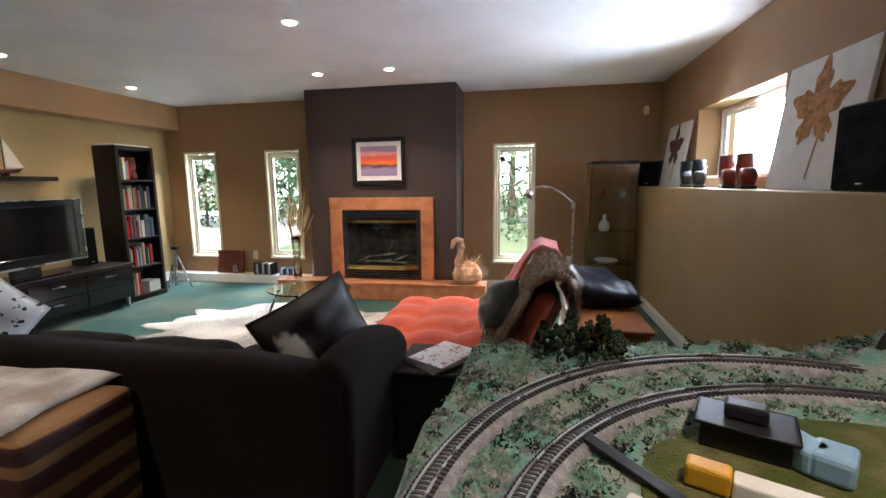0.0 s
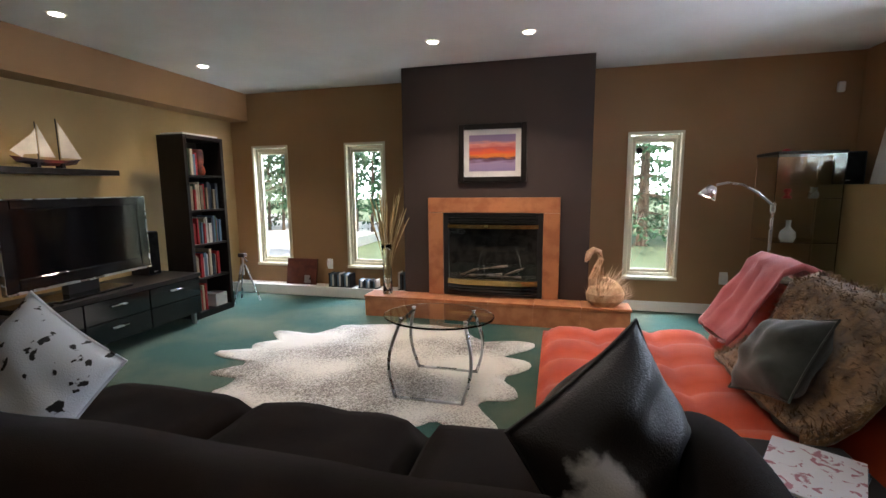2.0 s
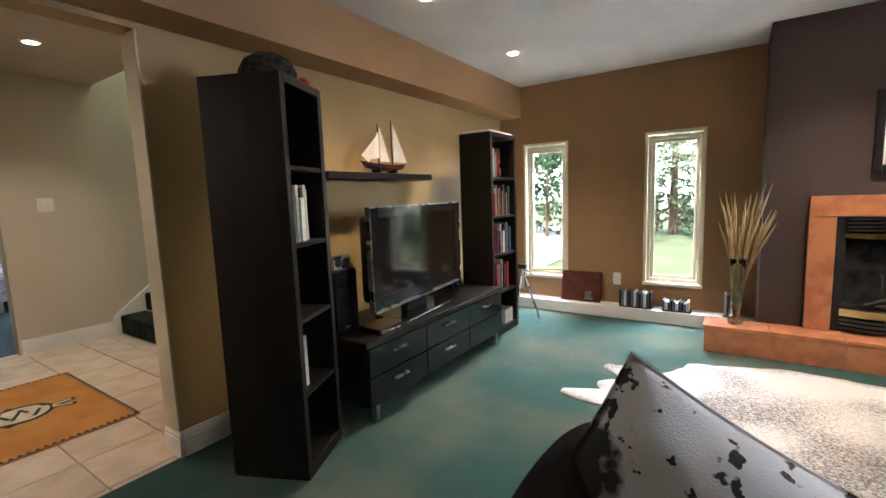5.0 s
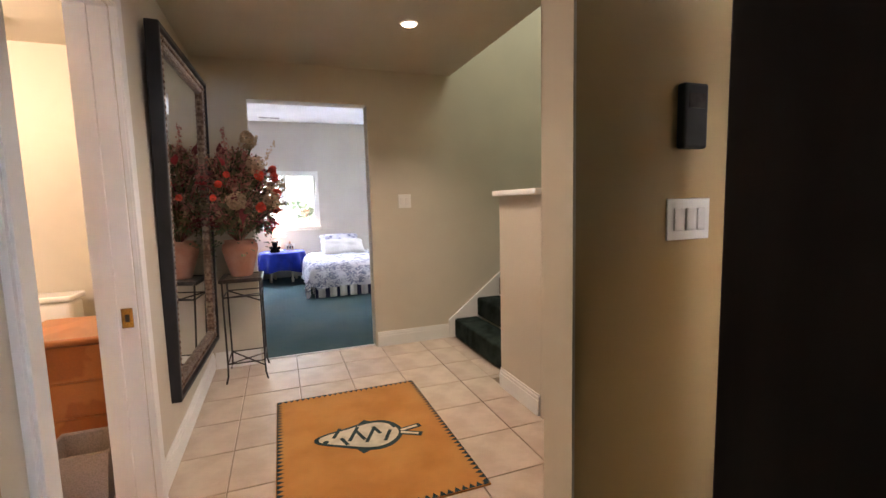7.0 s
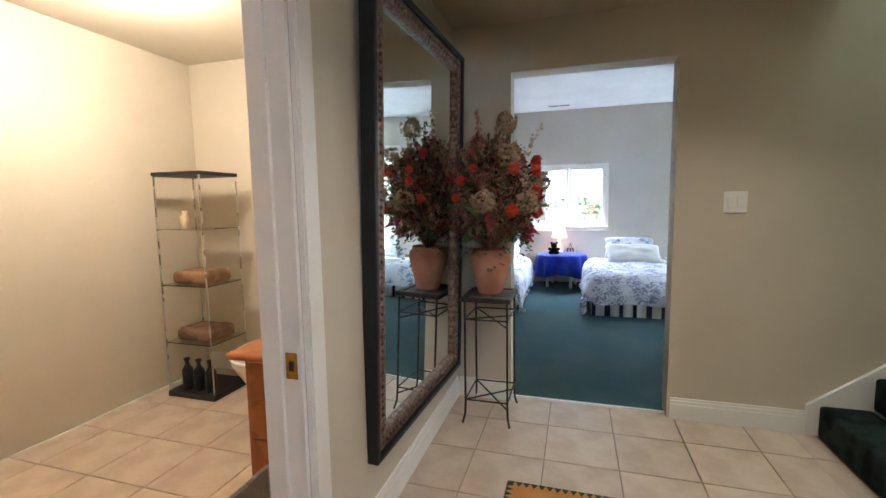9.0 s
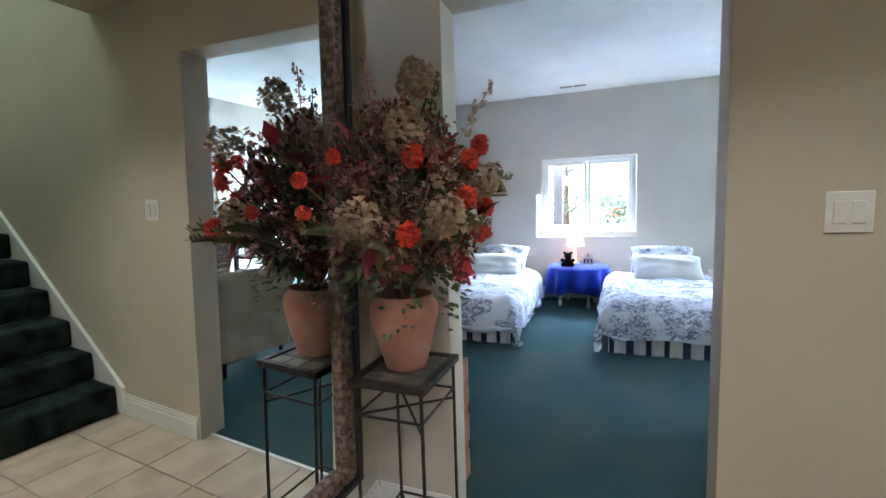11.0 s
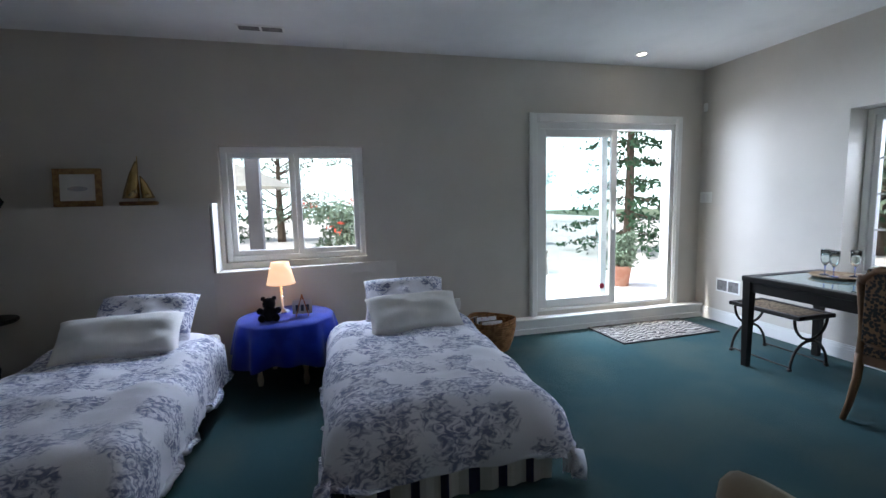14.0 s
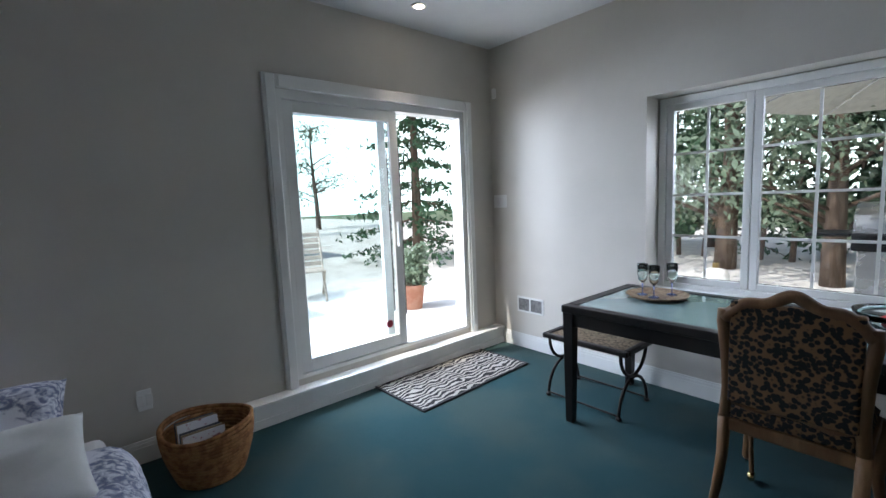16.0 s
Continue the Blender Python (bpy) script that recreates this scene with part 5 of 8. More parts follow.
sw = tagged(part("swan_figure", swan(), material("straw_swan", (0.62, 0.42, 0.26), 0.9, (0.50, 0.30, 0.17), scale=20, fine=200, vary=0.2, bump=0.5), smooth=False), "straw swan figure sitting on the hearth", "swan figure")
sw.matrix_world = pose(0.06, 5.61, 0.208, 0, 0, 8)

# floor lamp
fl = thing("floor_lamp", "silver floor lamp with lit adjustable head", "lamp", 1.13, 5.25, 0)
part("base_plate", lathe(bmesh.new(), [(0.12, 0), (0.12, 0.015), (0.03, 0.025)], 28), M_STEEL, fl)
part("pole", rod(bmesh.new(), (0, 0, 0.02), (0, 0, 1.08), 0.010), M_STEEL, fl)
part("joint", rod(bmesh.new(), (0, 0, 1.05), (0, 0, 1.12), 0.016), M_STEEL, fl)
part("arm", tube(bmesh.new(), [(0, 0, 1.10), (-0.10, 0, 1.19), (-0.20, 0, 1.25), (-0.30, 0, 1.265), (-0.37, 0, 1.25)], 0.009, 8), M_STEEL, fl, smooth=True)
part("shade", lathe(bmesh.new(), [(0.028, 0.04), (0.045, 0.0), (0.062, -0.05), (0.058, -0.05), (0.04, 0.0), (0.024, 0.035)], 24, pose(-0.41, 0, 1.205, 0, 25, 0)), M_STEEL, fl, smooth=True)
part("bulb", lathe(bmesh.new(), [(0.01, -0.045), (0.04, -0.04), (0.035, 0.0)], 18, pose(-0.415, 0, 1.205, 0, 25, 0)), M_LAMP, fl)
lamp("floor_lamp_beam", "SPOT", look((0.70, 5.25, 1.14), (0.62, 5.2, 0)), 14, WARM, spot=100, blend=0.6, radius=0.04)

# glass cabinet
gc = thing("glass_cabinet", "slim glass display cabinet with dark top", "display cabinet", 1.59, 5.98, 0)
part("top_board", B(-0.24, -0.20, 1.49, 0.24, 0.20, 1.515, 0.003), M_BLACKBROWN, gc)
part("plinth", B(-0.24, -0.20, 0, 0.24, 0.20, 0.08, 0.003), M_BLACKBROWN, gc)
for y0, y1, x0, x1 in ((-0.195, -0.190, -0.235, 0.235), (-0.188, 0.19, -0.235, -0.230), (-0.188, 0.19, 0.230, 0.235)):
    part("glass_side", B(x0, y0, 0.081, x1, y1, 1.489), M_CLEAR, gc)
for z in (0.42, 0.77, 1.13):
    part("glass_shelf", B(-0.228, -0.185, z, 0.228, 0.185, z + 0.005), M_CLEAR, gc)
def bottle(x, y, z, prof, mat, label, cat="ornament"):
    o = thing(cat.replace(" ", "_"), label, cat, x, y, z)
    part("body", lathe(bmesh.new(), prof, 18), mat, o, smooth=True)
bottle(1.52, 5.9, 0.7755, [(0.045, 0), (0.06, 0.03), (0.055, 0.08), (0.018, 0.12), (0.018, 0.17), (0.024, 0.175)], M_PORCELAIN, "white glass flask in the cabinet", "flask")
bottle(1.50, 5.92, 1.1355, [(0.03, 0), (0.035, 0.01), (0.01, 0.03), (0.03, 0.06), (0.02, 0.08)], BOOKC[0], "small red figurine in the cabinet", "figurine")
bottle(1.70, 5.95, 1.1355, [(0.03, 0), (0.04, 0.03), (0.02, 0.07), (0.025, 0.09)], M_STEEL, "small metal ornament in the cabinet", "ornament")
bottle(1.55, 5.9, 0.4255, [(0.09, 0), (0.13, 0.03), (0.125, 0.035), (0.08, 0.006)], M_PORCELAIN, "white shallow bowl in the cabinet", "bowl")
bottle(1.48, 5.95, 1.5155, [(0.035, 0), (0.03, 0.02), (0.008, 0.03)], BOOKC[0], "small red ornament on the cabinet", "ornament")

# things on the ledge
def leaf_canvas(m, s, mat, label):
    c = thing("leaf_canvas", label, "picture")
    part("canvas", B(-s / 2, -0.012, 0, s / 2, 0.012, s * 1.0, 0.003), M_PAPER, c)
    bm = bmesh.new()
    n = 120
    pts = []
    for k in range(n):
        a = k / n * math.tau
        r = 0.36 * s * (0.42 + 0.46 * abs(math.cos(2.5 * a)) ** 2.2 + 0.16 * abs(math.cos(7.5 * a)) ** 2) * (1.0 - 0.25 * (math.cos(a) < -0.7))
        pts.append((r * math.sin(a), r * math.cos(a) * 1.1 + s * 0.60))
    f = [bm.verts.new((x, -0.0135, z)) for x, z in pts]
    bm.faces.new(f)
    box(bm, -0.006, -0.0142, s * 0.08, 0.006, -0.0132, s * 0.40, m=Matrix.Translation((0, 0, 0)) @ pose(0.02, 0, 0, 0, 8, 0))
    part("pressed_leaf", bm, mat, c)
    c.matrix_world = m
leaf_canvas(pose(2.06, 5.60, 1.2455, 0, 0, -90) @ pose(0, 0, 0, -8, 0, 0), 0.60, material("dark_leaf", (0.13, 0.06, 0.04), 0.8, vary=0.2, scale=30), "white canvas with a dark brown maple leaf")
leaf_canvas(pose(2.07, 3.46, 1.2455, 0, 0, -90) @ pose(0, 0, 0, -7, 0, 0), 0.66, material("tan_leaf", (0.48, 0.24, 0.10), 0.8, vary=0.2, scale=30), "white canvas with a large tan maple leaf")
loudspeaker(2.03, 2.98, 1.2455, 0.36, 0.20, 0.36, 180, "large black rounded loudspeaker on the ledge")
loudspeaker(1.965, 6.02, 1.2455, 0.20, 0.2, 0.27, -120, "black box loudspeaker at the end of the ledge")
def boot(x, y, rz, mat, label):
    b = thing("ski_boot", label, "boot", x, y, 1.2455, rz, "boots on the ledge")
    part("sole", B(-0.15, -0.05, 0, 0.13, 0.05, 0.025, 0.01), M_BLACK, b)
    part("shell", puff(bmesh.new(), 0.27, 0.10, 0.13, pose(-0.01, 0, 0.08), 10, 0.3), mat, b, smooth=True)
    part("cuff", lathe(bmesh.new(), [(0.055, 0), (0.06, 0.06), (0.055, 0.13), (0.06, 0.16), (0.045, 0.16)], 14, pose(0.07, 0, 0.08, 0, 8, 0)), mat, b, smooth=True)
    b.scale = (0.85, 0.85, 0.9)
    for z in (0.12, 0.17):
        part("buckle", B(-0.01, -0.06, z, 0.06, -0.052, z + 0.015, 0.002, 1), M_STEEL, b)
M_BOOTR = material("red_boot", (0.25, 0.03, 0.015), 0.4, (0.03, 0.02, 0.02), scale=10, vary=0.1)
for k, (y, mm, lb) in enumerate(((5.02, M_BLACK, "black skate boot on the ledge"), (4.74, M_BLACK, "black skate boot on the ledge"), (4.22, M_BOOTR, "red and black boot on the ledge"), (3.96, M_BOOTR, "red and black boot on the ledge"))):
    boot(2.03, y, 75, mm, lb)

# by the north wall: tripod, board, boxes
tr = thing("tripod", "small silver camera tripod on the carpet", "tripod", -3.76, 5.75, 0)
for k in range(3):
    a = k * math.tau / 3 + 0.4
    part("leg", rod(bmesh.new(), (0.16 * math.cos(a), 0.16 * math.sin(a), 0), (0.02 * math.cos(a), 0.02 * math.sin(a), 0.42), 0.010), M_STEEL, tr)
part("column", rod(bmesh.new(), (0, 0, 0.30), (0, 0, 0.50), 0.012), M_STEEL, tr)
part("head", B(-0.04, -0.03, 0.50, 0.04, 0.03, 0.545, 0.008), M_BLACK, tr)
part("pan_handle", rod(bmesh.new(), (0, 0, 0.51), (0.14, -0.1, 0.47), 0.007), M_BLACK, tr)
rb = thing("leather_board", "dark red leather board leaning on the wall", "board", -3.32, 6.20, 0.116)
part("panel", B(-0.20, -0.012, 0, 0.20, 0.012, 0.31, 0.006, m=pose(0, 0, 0, -10, 0, 0)), material("oxblood_leather", (0.13, 0.035, 0.022), 0.5, vary=0.15, bump=0.3), rb)
part("buckle", B(0.05, -0.03, 0.02, 0.13, -0.018, 0.11, 0.003, m=pose(0, 0, 0, -10, 0, 0)), M_STEEL, rb)
for k, (x, w_, h_) in enumerate(((-2.78, 0.30, 0.16), (-2.43, 0.24, 0.10), (-2.0, 0.14, 0.2))):
    bx = thing("media_rack", "low rack of discs with dark spines", "disc rack", x, 6.20, 0.116)
    part("tray", B(-w_ / 2, -0.06, 0, w_ / 2, 0.07, 0.012, 0.003), M_BLACK, bx)
    for q in range(int(w_ / 0.022)):
        part("disc_case", B(-w_ / 2 + 0.004 + q * 0.022, -0.055, 0.0125, -w_ / 2 + 0.022 + q * 0.022, 0.065, h_ - 0.01 * ((q * 7) % 3)), (M_BLACK, BOOKC[4], M_PAPER, BOOKC[2])[(q * 5 + k) % 4], bx)


# model railway on a table
rt = thing("railway_table", "model railway table with green scenery, tracks and trees", "model railway", 1.22, 1.62, 0)
part("table_board", B(-0.64, -0.47, 0.80, 0.66, 0.385, 0.83, 0.004), M_BLACKBROWN, rt)
for x in (-0.56, 0.60):
    for y in (-0.38, 0.32):
        part("leg", B(x - 0.03, y - 0.03, 0, x + 0.03, y + 0.03, 0.80, 0.004), M_BLACKBROWN, rt)
TRACKS = ((1.237, 1.327, 0.681), (1.277, 1.242, 0.612))
def track_gap(x, y):
    return min(abs(math.hypot(x - a, y - b) - r) for a, b, r in TRACKS)
def ground_h(x, y):
    hgt = 0.866 + 0.022 * noise.noise(Vector((x * 9, y * 9, 0))) + 0.012 * noise.noise(Vector((x * 30, y * 30, 5)))
    k = math.exp(-((track_gap(x, y) / 0.046) ** 4))
    hgt = hgt * (1 - k) + 0.860 * k
    a, b, r = TRACKS[1]
    k = 1.0 if math.hypot(x - a, y - b) < r - 0.07 else 0.0
    hgt = hgt * (1 - k) + 0.866 * k
    hgt += 0.15 * math.exp(-((x - 1.70) ** 2 + (y - 1.98) ** 2) / 0.035) * (1 + 0.4 * noise.noise(Vector((x * 14, y * 14, 2))))
    return hgt
def terrain():
    bm = bmesh.new()
    nx, ny = 110, 76
    g = {}
    for i in range(nx + 1):
        for j in range(ny + 1):
            y = 1.16 + (0.88 + 0.105 * min(1.0, 2 * i / nx)) * j / ny
            x0 = 0.475 + 0.09 * (y - 1.16)
            x = x0 + (1.87 - x0) * i / nx
            ex = min(i, nx - i, j, ny - j)
            z = ground_h(x, y) - (0.035 if ex == 0 else 0.012 if ex == 1 else 0)
            wob = 0.02 * noise.noise(Vector((x * 5, y * 5, 9)))
            g[i, j] = bm.verts.new((x - 1.22 + wob, y - 1.62 + wob, z))
    for i in range(nx):
        for j in range(ny):
            bm.faces.new((g[i, j], g[i + 1, j], g[i + 1, j + 1], g[i, j + 1]))
    for line in ([g[i, 0] for i in range(nx + 1)], [g[nx, j] for j in range(ny + 1)], [g[i, ny] for i in range(nx, -1, -1)], [g[0, j] for j in range(ny, -1, -1)]):
        low = [bm.verts.new((v.co.x, v.co.y, 0.8305)) for v in line]
        for k in range(len(line) - 1):
            bm.faces.new((line[k + 1], line[k], low[k], low[k + 1]))
    return bm
M_TURF = material("model_turf", (0.13, 0.31, 0.24), 0.95, (0.33, 0.31, 0.28), scale=16, fine=150, vary=0.4, bump=1.0, patch=(0.38, 0.66))
part("terrain", terrain(), M_TURF, rt, "green and grey model landscape", smooth=True)
M_BALLAST = material("grey_ballast", (0.27, 0.26, 0.27), 0.9, (0.38, 0.37, 0.37), scale=60, fine=300, vary=0.3, bump=0.8)
M_TIES = material("grey_brown_tie", (0.085, 0.08, 0.085), 0.8, vary=0.2)
for CX, CY, r in TRACKS:
    arc = [radians(a) for a in range(20, 200, 2)]
    ok = [a for a in arc if 0.52 < CX + r * math.cos(a) < 1.86 and 1.17 < CY + r * math.sin(a) < 2.12]
    bm = bmesh.new()
    tube(bm, [(CX + r * math.cos(a) - 1.22, CY + r * math.sin(a) - 1.62, 0.857) for a in ok], 0.036, 8)
    bmesh.ops.scale(bm, vec=(1, 1, 0.6), space=Matrix.Translation((0, 0, -0.857)), verts=bm.verts)
    part("track_bed", bm, M_BALLAST, rt, smooth=True)
    for s in (-0.011, 0.011):
        part("rail", tube(bmesh.new(), [(CX + (r + s) * math.cos(a) - 1.22, CY + (r + s) * math.sin(a) - 1.62, 0.882) for a in ok], 0.0024, 5), M_STEEL, rt)
    bm = bmesh.new()
    a = ok[0]
    while a < ok[-1]:
        box(bm, -0.019, -0.0028, 0.8745, 0.019, 0.0028, 0.8795, m=pose(CX + r * math.cos(a) - 1.22, CY + r * math.sin(a) - 1.62, 0, 0, 0, math.degrees(a)))
        a += 0.0105 / r
    tagged(part("sleeper_strip", bm, M_TIES, rt), kind="stuff")
rr = random.Random(11)
def shrubs(n, lo, hi):
    """Tufts of foam turf: little ragged fans of leaf flakes."""
    bm = bmesh.new()
    for k in range(n):
        x, y = rr.uniform(0.50, 1.85), rr.uniform(1.19, 2.15)
        gap = track_gap(x, y)
        a, b, r = TRACKS[1]
        if gap < 0.040 or math.hypot(x - a, y - b) < r - 0.10 or x < 0.50 + 0.09 * (y - 1.16) or y > 2.02 + 0.12 * min(1.0, (x - 0.5) * 1.4):
            continue
        if noise.noise(Vector((x * 11, y * 11, n))) < 0.0 and gap > 0.06:
            continue
        p = Vector((x - 1.22, y - 1.62, ground_h(x, y)))
        s = rr.uniform(lo, hi)
        for q in range(7):
            c = p + Vector((rr.gauss(0, s), rr.gauss(0, s), rr.uniform(0, 1.3 * s)))
            u = Vector((rr.gauss(0, 1), rr.gauss(0, 1), rr.gauss(0.4, 1))).normalized() * s
            v = u.orthogonal() * 0.7
            bm.faces.new([bm.verts.new(w) for w in (c - u, c + v, c + u)])
    return bm
tagged(part("shrubs", shrubs(2600, 0.003, 0.007), material("model_shrub", (0.045, 0.065, 0.035), 0.95, vary=0.4, bump=0.8), rt), "dark green model shrubs", kind="stuff")
tagged(part("shrubs", shrubs(6500, 0.003, 0.007), material("model_shrub_pale", (0.22, 0.34, 0.25), 0.95, vary=0.4, bump=0.8), rt), "pale green model shrubs", kind="stuff")
tagged(part("gravel", shrubs(3500, 0.003, 0.006), material("model_gravel", (0.42, 0.38, 0.38), 0.95, vary=0.3, bump=0.8), rt), "grey model gravel", kind="stuff")
for k, (x, y, hh) in enumerate(((0.78, 1.94, 0.09), (0.81, 1.98, 0.12), (0.85, 1.96, 0.10), (0.89, 2.0, 0.11), (0.75, 1.98, 0.08), (0.92, 1.97, 0.08))):
    bm = bmesh.new()
    z0 = ground_h(x, y)
    rod(bm, (x - 1.22, y - 1.62, z0 - 0.01), (x - 1.22, y - 1.62, z0 + hh), 0.004, 0.001, 6)
    for q in range(70):
        f = rr.uniform(0.15, 1)
        a = rr.uniform(0, math.tau)
        rad = 0.028 * (1.1 - f) + 0.004
        r = bmesh.ops.create_icosphere(bm, subdivisions=1, radius=rr.uniform(0.004, 0.009), matrix=Matrix.Translation((x - 1.22 + rad * math.cos(a), y - 1.62 + rad * math.sin(a), z0 + hh * f)))
    part("model_tree", bm, MATS["model_shrub"], rt)
part("tunnel_mouth", tube(bmesh.new(), [(0.29, 0.365 + 0.055 * math.cos(a / 8 * math.pi), 0.87 + 0.10 * math.sin(a / 8 * math.pi)) for a in range(9)], 0.012, 6), material("model_stone", (0.06, 0.05, 0.045), 0.9, vary=0.3, bump=0.6), rt)
# solid black block put in for the darkness inside the tunnel
part("tunnel_void", box(bmesh.new(), 0.295, 0.32, 0.872, 0.40, 0.41, 0.95, 0.02), M_BLACK, rt)
part("model_lawn", lathe(bmesh.new(), [(0.30, 0.864), (0.30, 0.8705), (0.0, 0.871)], 30, pose(0.02, -0.13, 0) @ Matrix.Diagonal((1.25, 0.85, 1, 1))), material("model_lawn_flock", (0.07, 0.085, 0.02), 0.95, (0.13, 0.12, 0.05), scale=14, fine=200, vary=0.4, bump=0.9), rt)
part("model_siding", box(bmesh.new(), -0.012, -0.07, 0.8715, 0.012, 0.16, 0.880, 0.002, m=pose(-0.33, -0.12, 0, 0, 0, 38)), M_BLACKBROWN, rt)
bm = B(-0.06, -0.04, 0.871, 0.06, 0.04, 0.912)
box(bm, -0.07, -0.05, 0.9125, 0.07, 0.05, 0.9165, 0.004)
box(bm, -0.030, -0.02, 0.917, 0.030, 0.02, 0.942, 0.006)
box(bm, 0.075, -0.03, 0.871, 0.11, 0.02, 0.900, 0.004)
mill = part("model_mill", bm, M_BLACK, rt)
mill.matrix_basis = pose(-0.165, 0.02, 0, 0, 0, -24)
for dx, dy, rz in ((-0.105, -0.02, 20), (-0.075, -0.045, -35)):
    part("model_roof", box(bmesh.new(), -0.026, -0.034, 0.872, 0.026, 0.034, 0.912, 0.008, m=pose(dx, dy, 0, 0, 0, rz)), material("pale_blue_plastic", (0.25, 0.40, 0.55), 0.4, vary=0.05), rt)
part("model_truck", box(bmesh.new(), -0.028, -0.017, 0.872, 0.028, 0.017, 0.905, 0.005, m=pose(-0.262, -0.10, 0, 0, 0, -25)), material("yellow_plastic", (0.65, 0.35, 0.03), 0.4, vary=0.05), rt)
part("model_trailer", box(bmesh.new(), -0.05, -0.017, 0.872, 0.05, 0.017, 0.900, 0.004, m=pose(-0.19, -0.133, 0, 0, 0, -25)), M_PORCELAIN, rt)
part("model_car", box(bmesh.new(), -0.025, -0.012, 0.872, 0.025, 0.012, 0.886, 0.005, m=pose(-0.36, -0.17, 0, 0, 0, -30)), M_PORCELAIN, rt)

# bench with hide behind the sofa
bn = thing("striped_bench", "upholstered bench in brown and ochre stripes", "bench", -1.02, 1.66, 0)
M_STRIPE = pattern("stripe_cloth", "wave", ((0.045, 0.012, 0.008), (0.24, 0.12, 0.045)), 3.0, 0.85, 3.5, 3, (0.52, 0.78), (0.25, 0.25, 1.0), 0.3, bands="Z")
part("seat_block", B(-0.46, -0.20, 0.03, 0.46, 0.20, 0.57, 0.03, 3), M_STRIPE, bn)
for x in (-0.4, 0.4):
    for y in (-0.14, 0.14):
        part("foot", rod(bmesh.new(), (x, y, 0), (x, y, 0.04), 0.02), M_BLACK, bn)
bn.matrix_world = pose(-1.19, 1.99, 0, 0, 0, 2)
M_GOAT = material("pale_goat_hide", (0.62, 0.56, 0.48), 0.95, (0.34, 0.25, 0.18), scale=5, fine=200, vary=0.3, bump=1.0, sheen=0.4)
gh = puff(bmesh.new(), 0.86, 0.42, 0.07, None, 18, 0.25, 0.5, 2.2, 0.1)
gt = tagged(part("goat_hide", gh, M_GOAT, smooth=True), "pale brown and white goat hide on the bench", "hide")
gt.matrix_world = pose(-1.22, 1.99, 0.592, 0, 0, 4)


# ---- hall ----
hr = thing("area_rug", "ochre rug with teal sawtooth border and fish emblem", "rug", -5.59, 2.325, -0.0008)
M_OCHRE = material("ochre_wool", (0.50, 0.235, 0.065), 0.95, (0.42, 0.18, 0.045), scale=3, fine=300, vary=0.15, bump=0.7)
M_TEAL = material("dark_teal_wool", (0.03, 0.055, 0.06), 0.95, fine=300, vary=0.15, bump=0.7)
part("field", B(-0.63, -0.455, 0, 0.63, 0.455, 0.009, 0.003, 1), M_OCHRE, hr)
bm = bmesh.new()
def tooth(bm, p, q, r):
    vs = [bm.verts.new((*c, 0.0102)) for c in (p, q, r)]
    f = bm.faces.new(vs)
    if f.calc_area() and (vs[1].co - vs[0].co).cross(vs[2].co - vs[0].co).z < 0:
        f.normal_flip()
for s in (-1, 1):
    for k in range(36):
        x = -0.62 + 1.24 * k / 36
        tooth(bm, (x, s * 0.452), (x + 0.034, s * 0.452), (x + 0.017, s * 0.418))
    for k in range(26):
        y = -0.45 + 0.9 * k / 26
        tooth(bm, (s * 0.628, y), (s * 0.628, y + 0.034), (s * 0.594, y + 0.017))
part("border", bm, M_TEAL, hr)
def outline(fn, n, z0, z1):
    bm = bmesh.new()
    pts = [fn(k / n * math.tau) for k in range(n)]
    hi = [bm.verts.new((x, y, z1)) for x, y in pts]
    bm.faces.new(hi)
    lo = [bm.verts.new((x, y, z0)) for x, y in pts]
    for i in range(n):
        bm.faces.new((lo[i], lo[(i + 1) % n], hi[(i + 1) % n], hi[i]))
    return bm
M_CREAMW = material("cream_wool", (0.62, 0.55, 0.42), 0.95, fine=300, vary=0.1, bump=0.6)
fish = lambda g: (lambda a: (0.128 * math.sin(a) * (1.05 - 0.42 * math.cos(a)) * (1 + 0.10 * math.cos(3 * a)), -0.06 - 0.24 * math.cos(a)))(a=g)
part("fish_outline", outline(fish, 40, 0.0092, 0.0105), M_TEAL, hr)
part("fish_body", outline(lambda a: (fish(a)[0] * 0.82, -0.06 + (fish(a)[1] + 0.06) * 0.9), 40, 0.0106, 0.0114), M_CREAMW, hr)
for k in range(8):
    y = -0.20 + 0.048 * k
    hw_ = 0.088 - 0.011 * abs(k - 3.2)
    part("fish_stripe", B(-hw_, y, 0.0115, hw_ * (0.35 if k % 2 else 1.0), y + 0.020, 0.0122, m=pose(0, 0, 0, 0, 0, 26 if k % 2 else -16)), M_TEAL, hr)
for k, s_ in enumerate((-1, 1)):
    part("fish_fin", box(bmesh.new(), -0.05, -0.03, 0.0093, 0.05, 0.03, 0.0104, m=pose(s_ * 0.12, -0.04, 0, 0, 0, s_ * 35)), M_TEAL, hr)
    part("fish_tail", box(bmesh.new(), -0.020, 0.0, 0.0093, 0.022, 0.15, 0.0112, m=pose(0, 0.14, 0, 0, 0, s_ * 20)), M_TEAL, hr)
    part("fish_tail_mark", box(bmesh.new(), -0.008, 0.03, 0.0113, 0.010, 0.13, 0.0120, m=pose(0, 0.14, 0, 0, 0, s_ * 20)), M_CREAMW, hr)
part("fish_eye", lathe(bmesh.new(), [(0.016, 0.0114), (0.016, 0.0122), (0.0, 0.0123)], 16, pose(0.03, -0.235, 0)), M_TEAL, hr)
for c in hr.children:
    if c.name.startswith("fish"):
        c.matrix_basis = pose(0.0, 0.03, 0, 0, 0, -10)

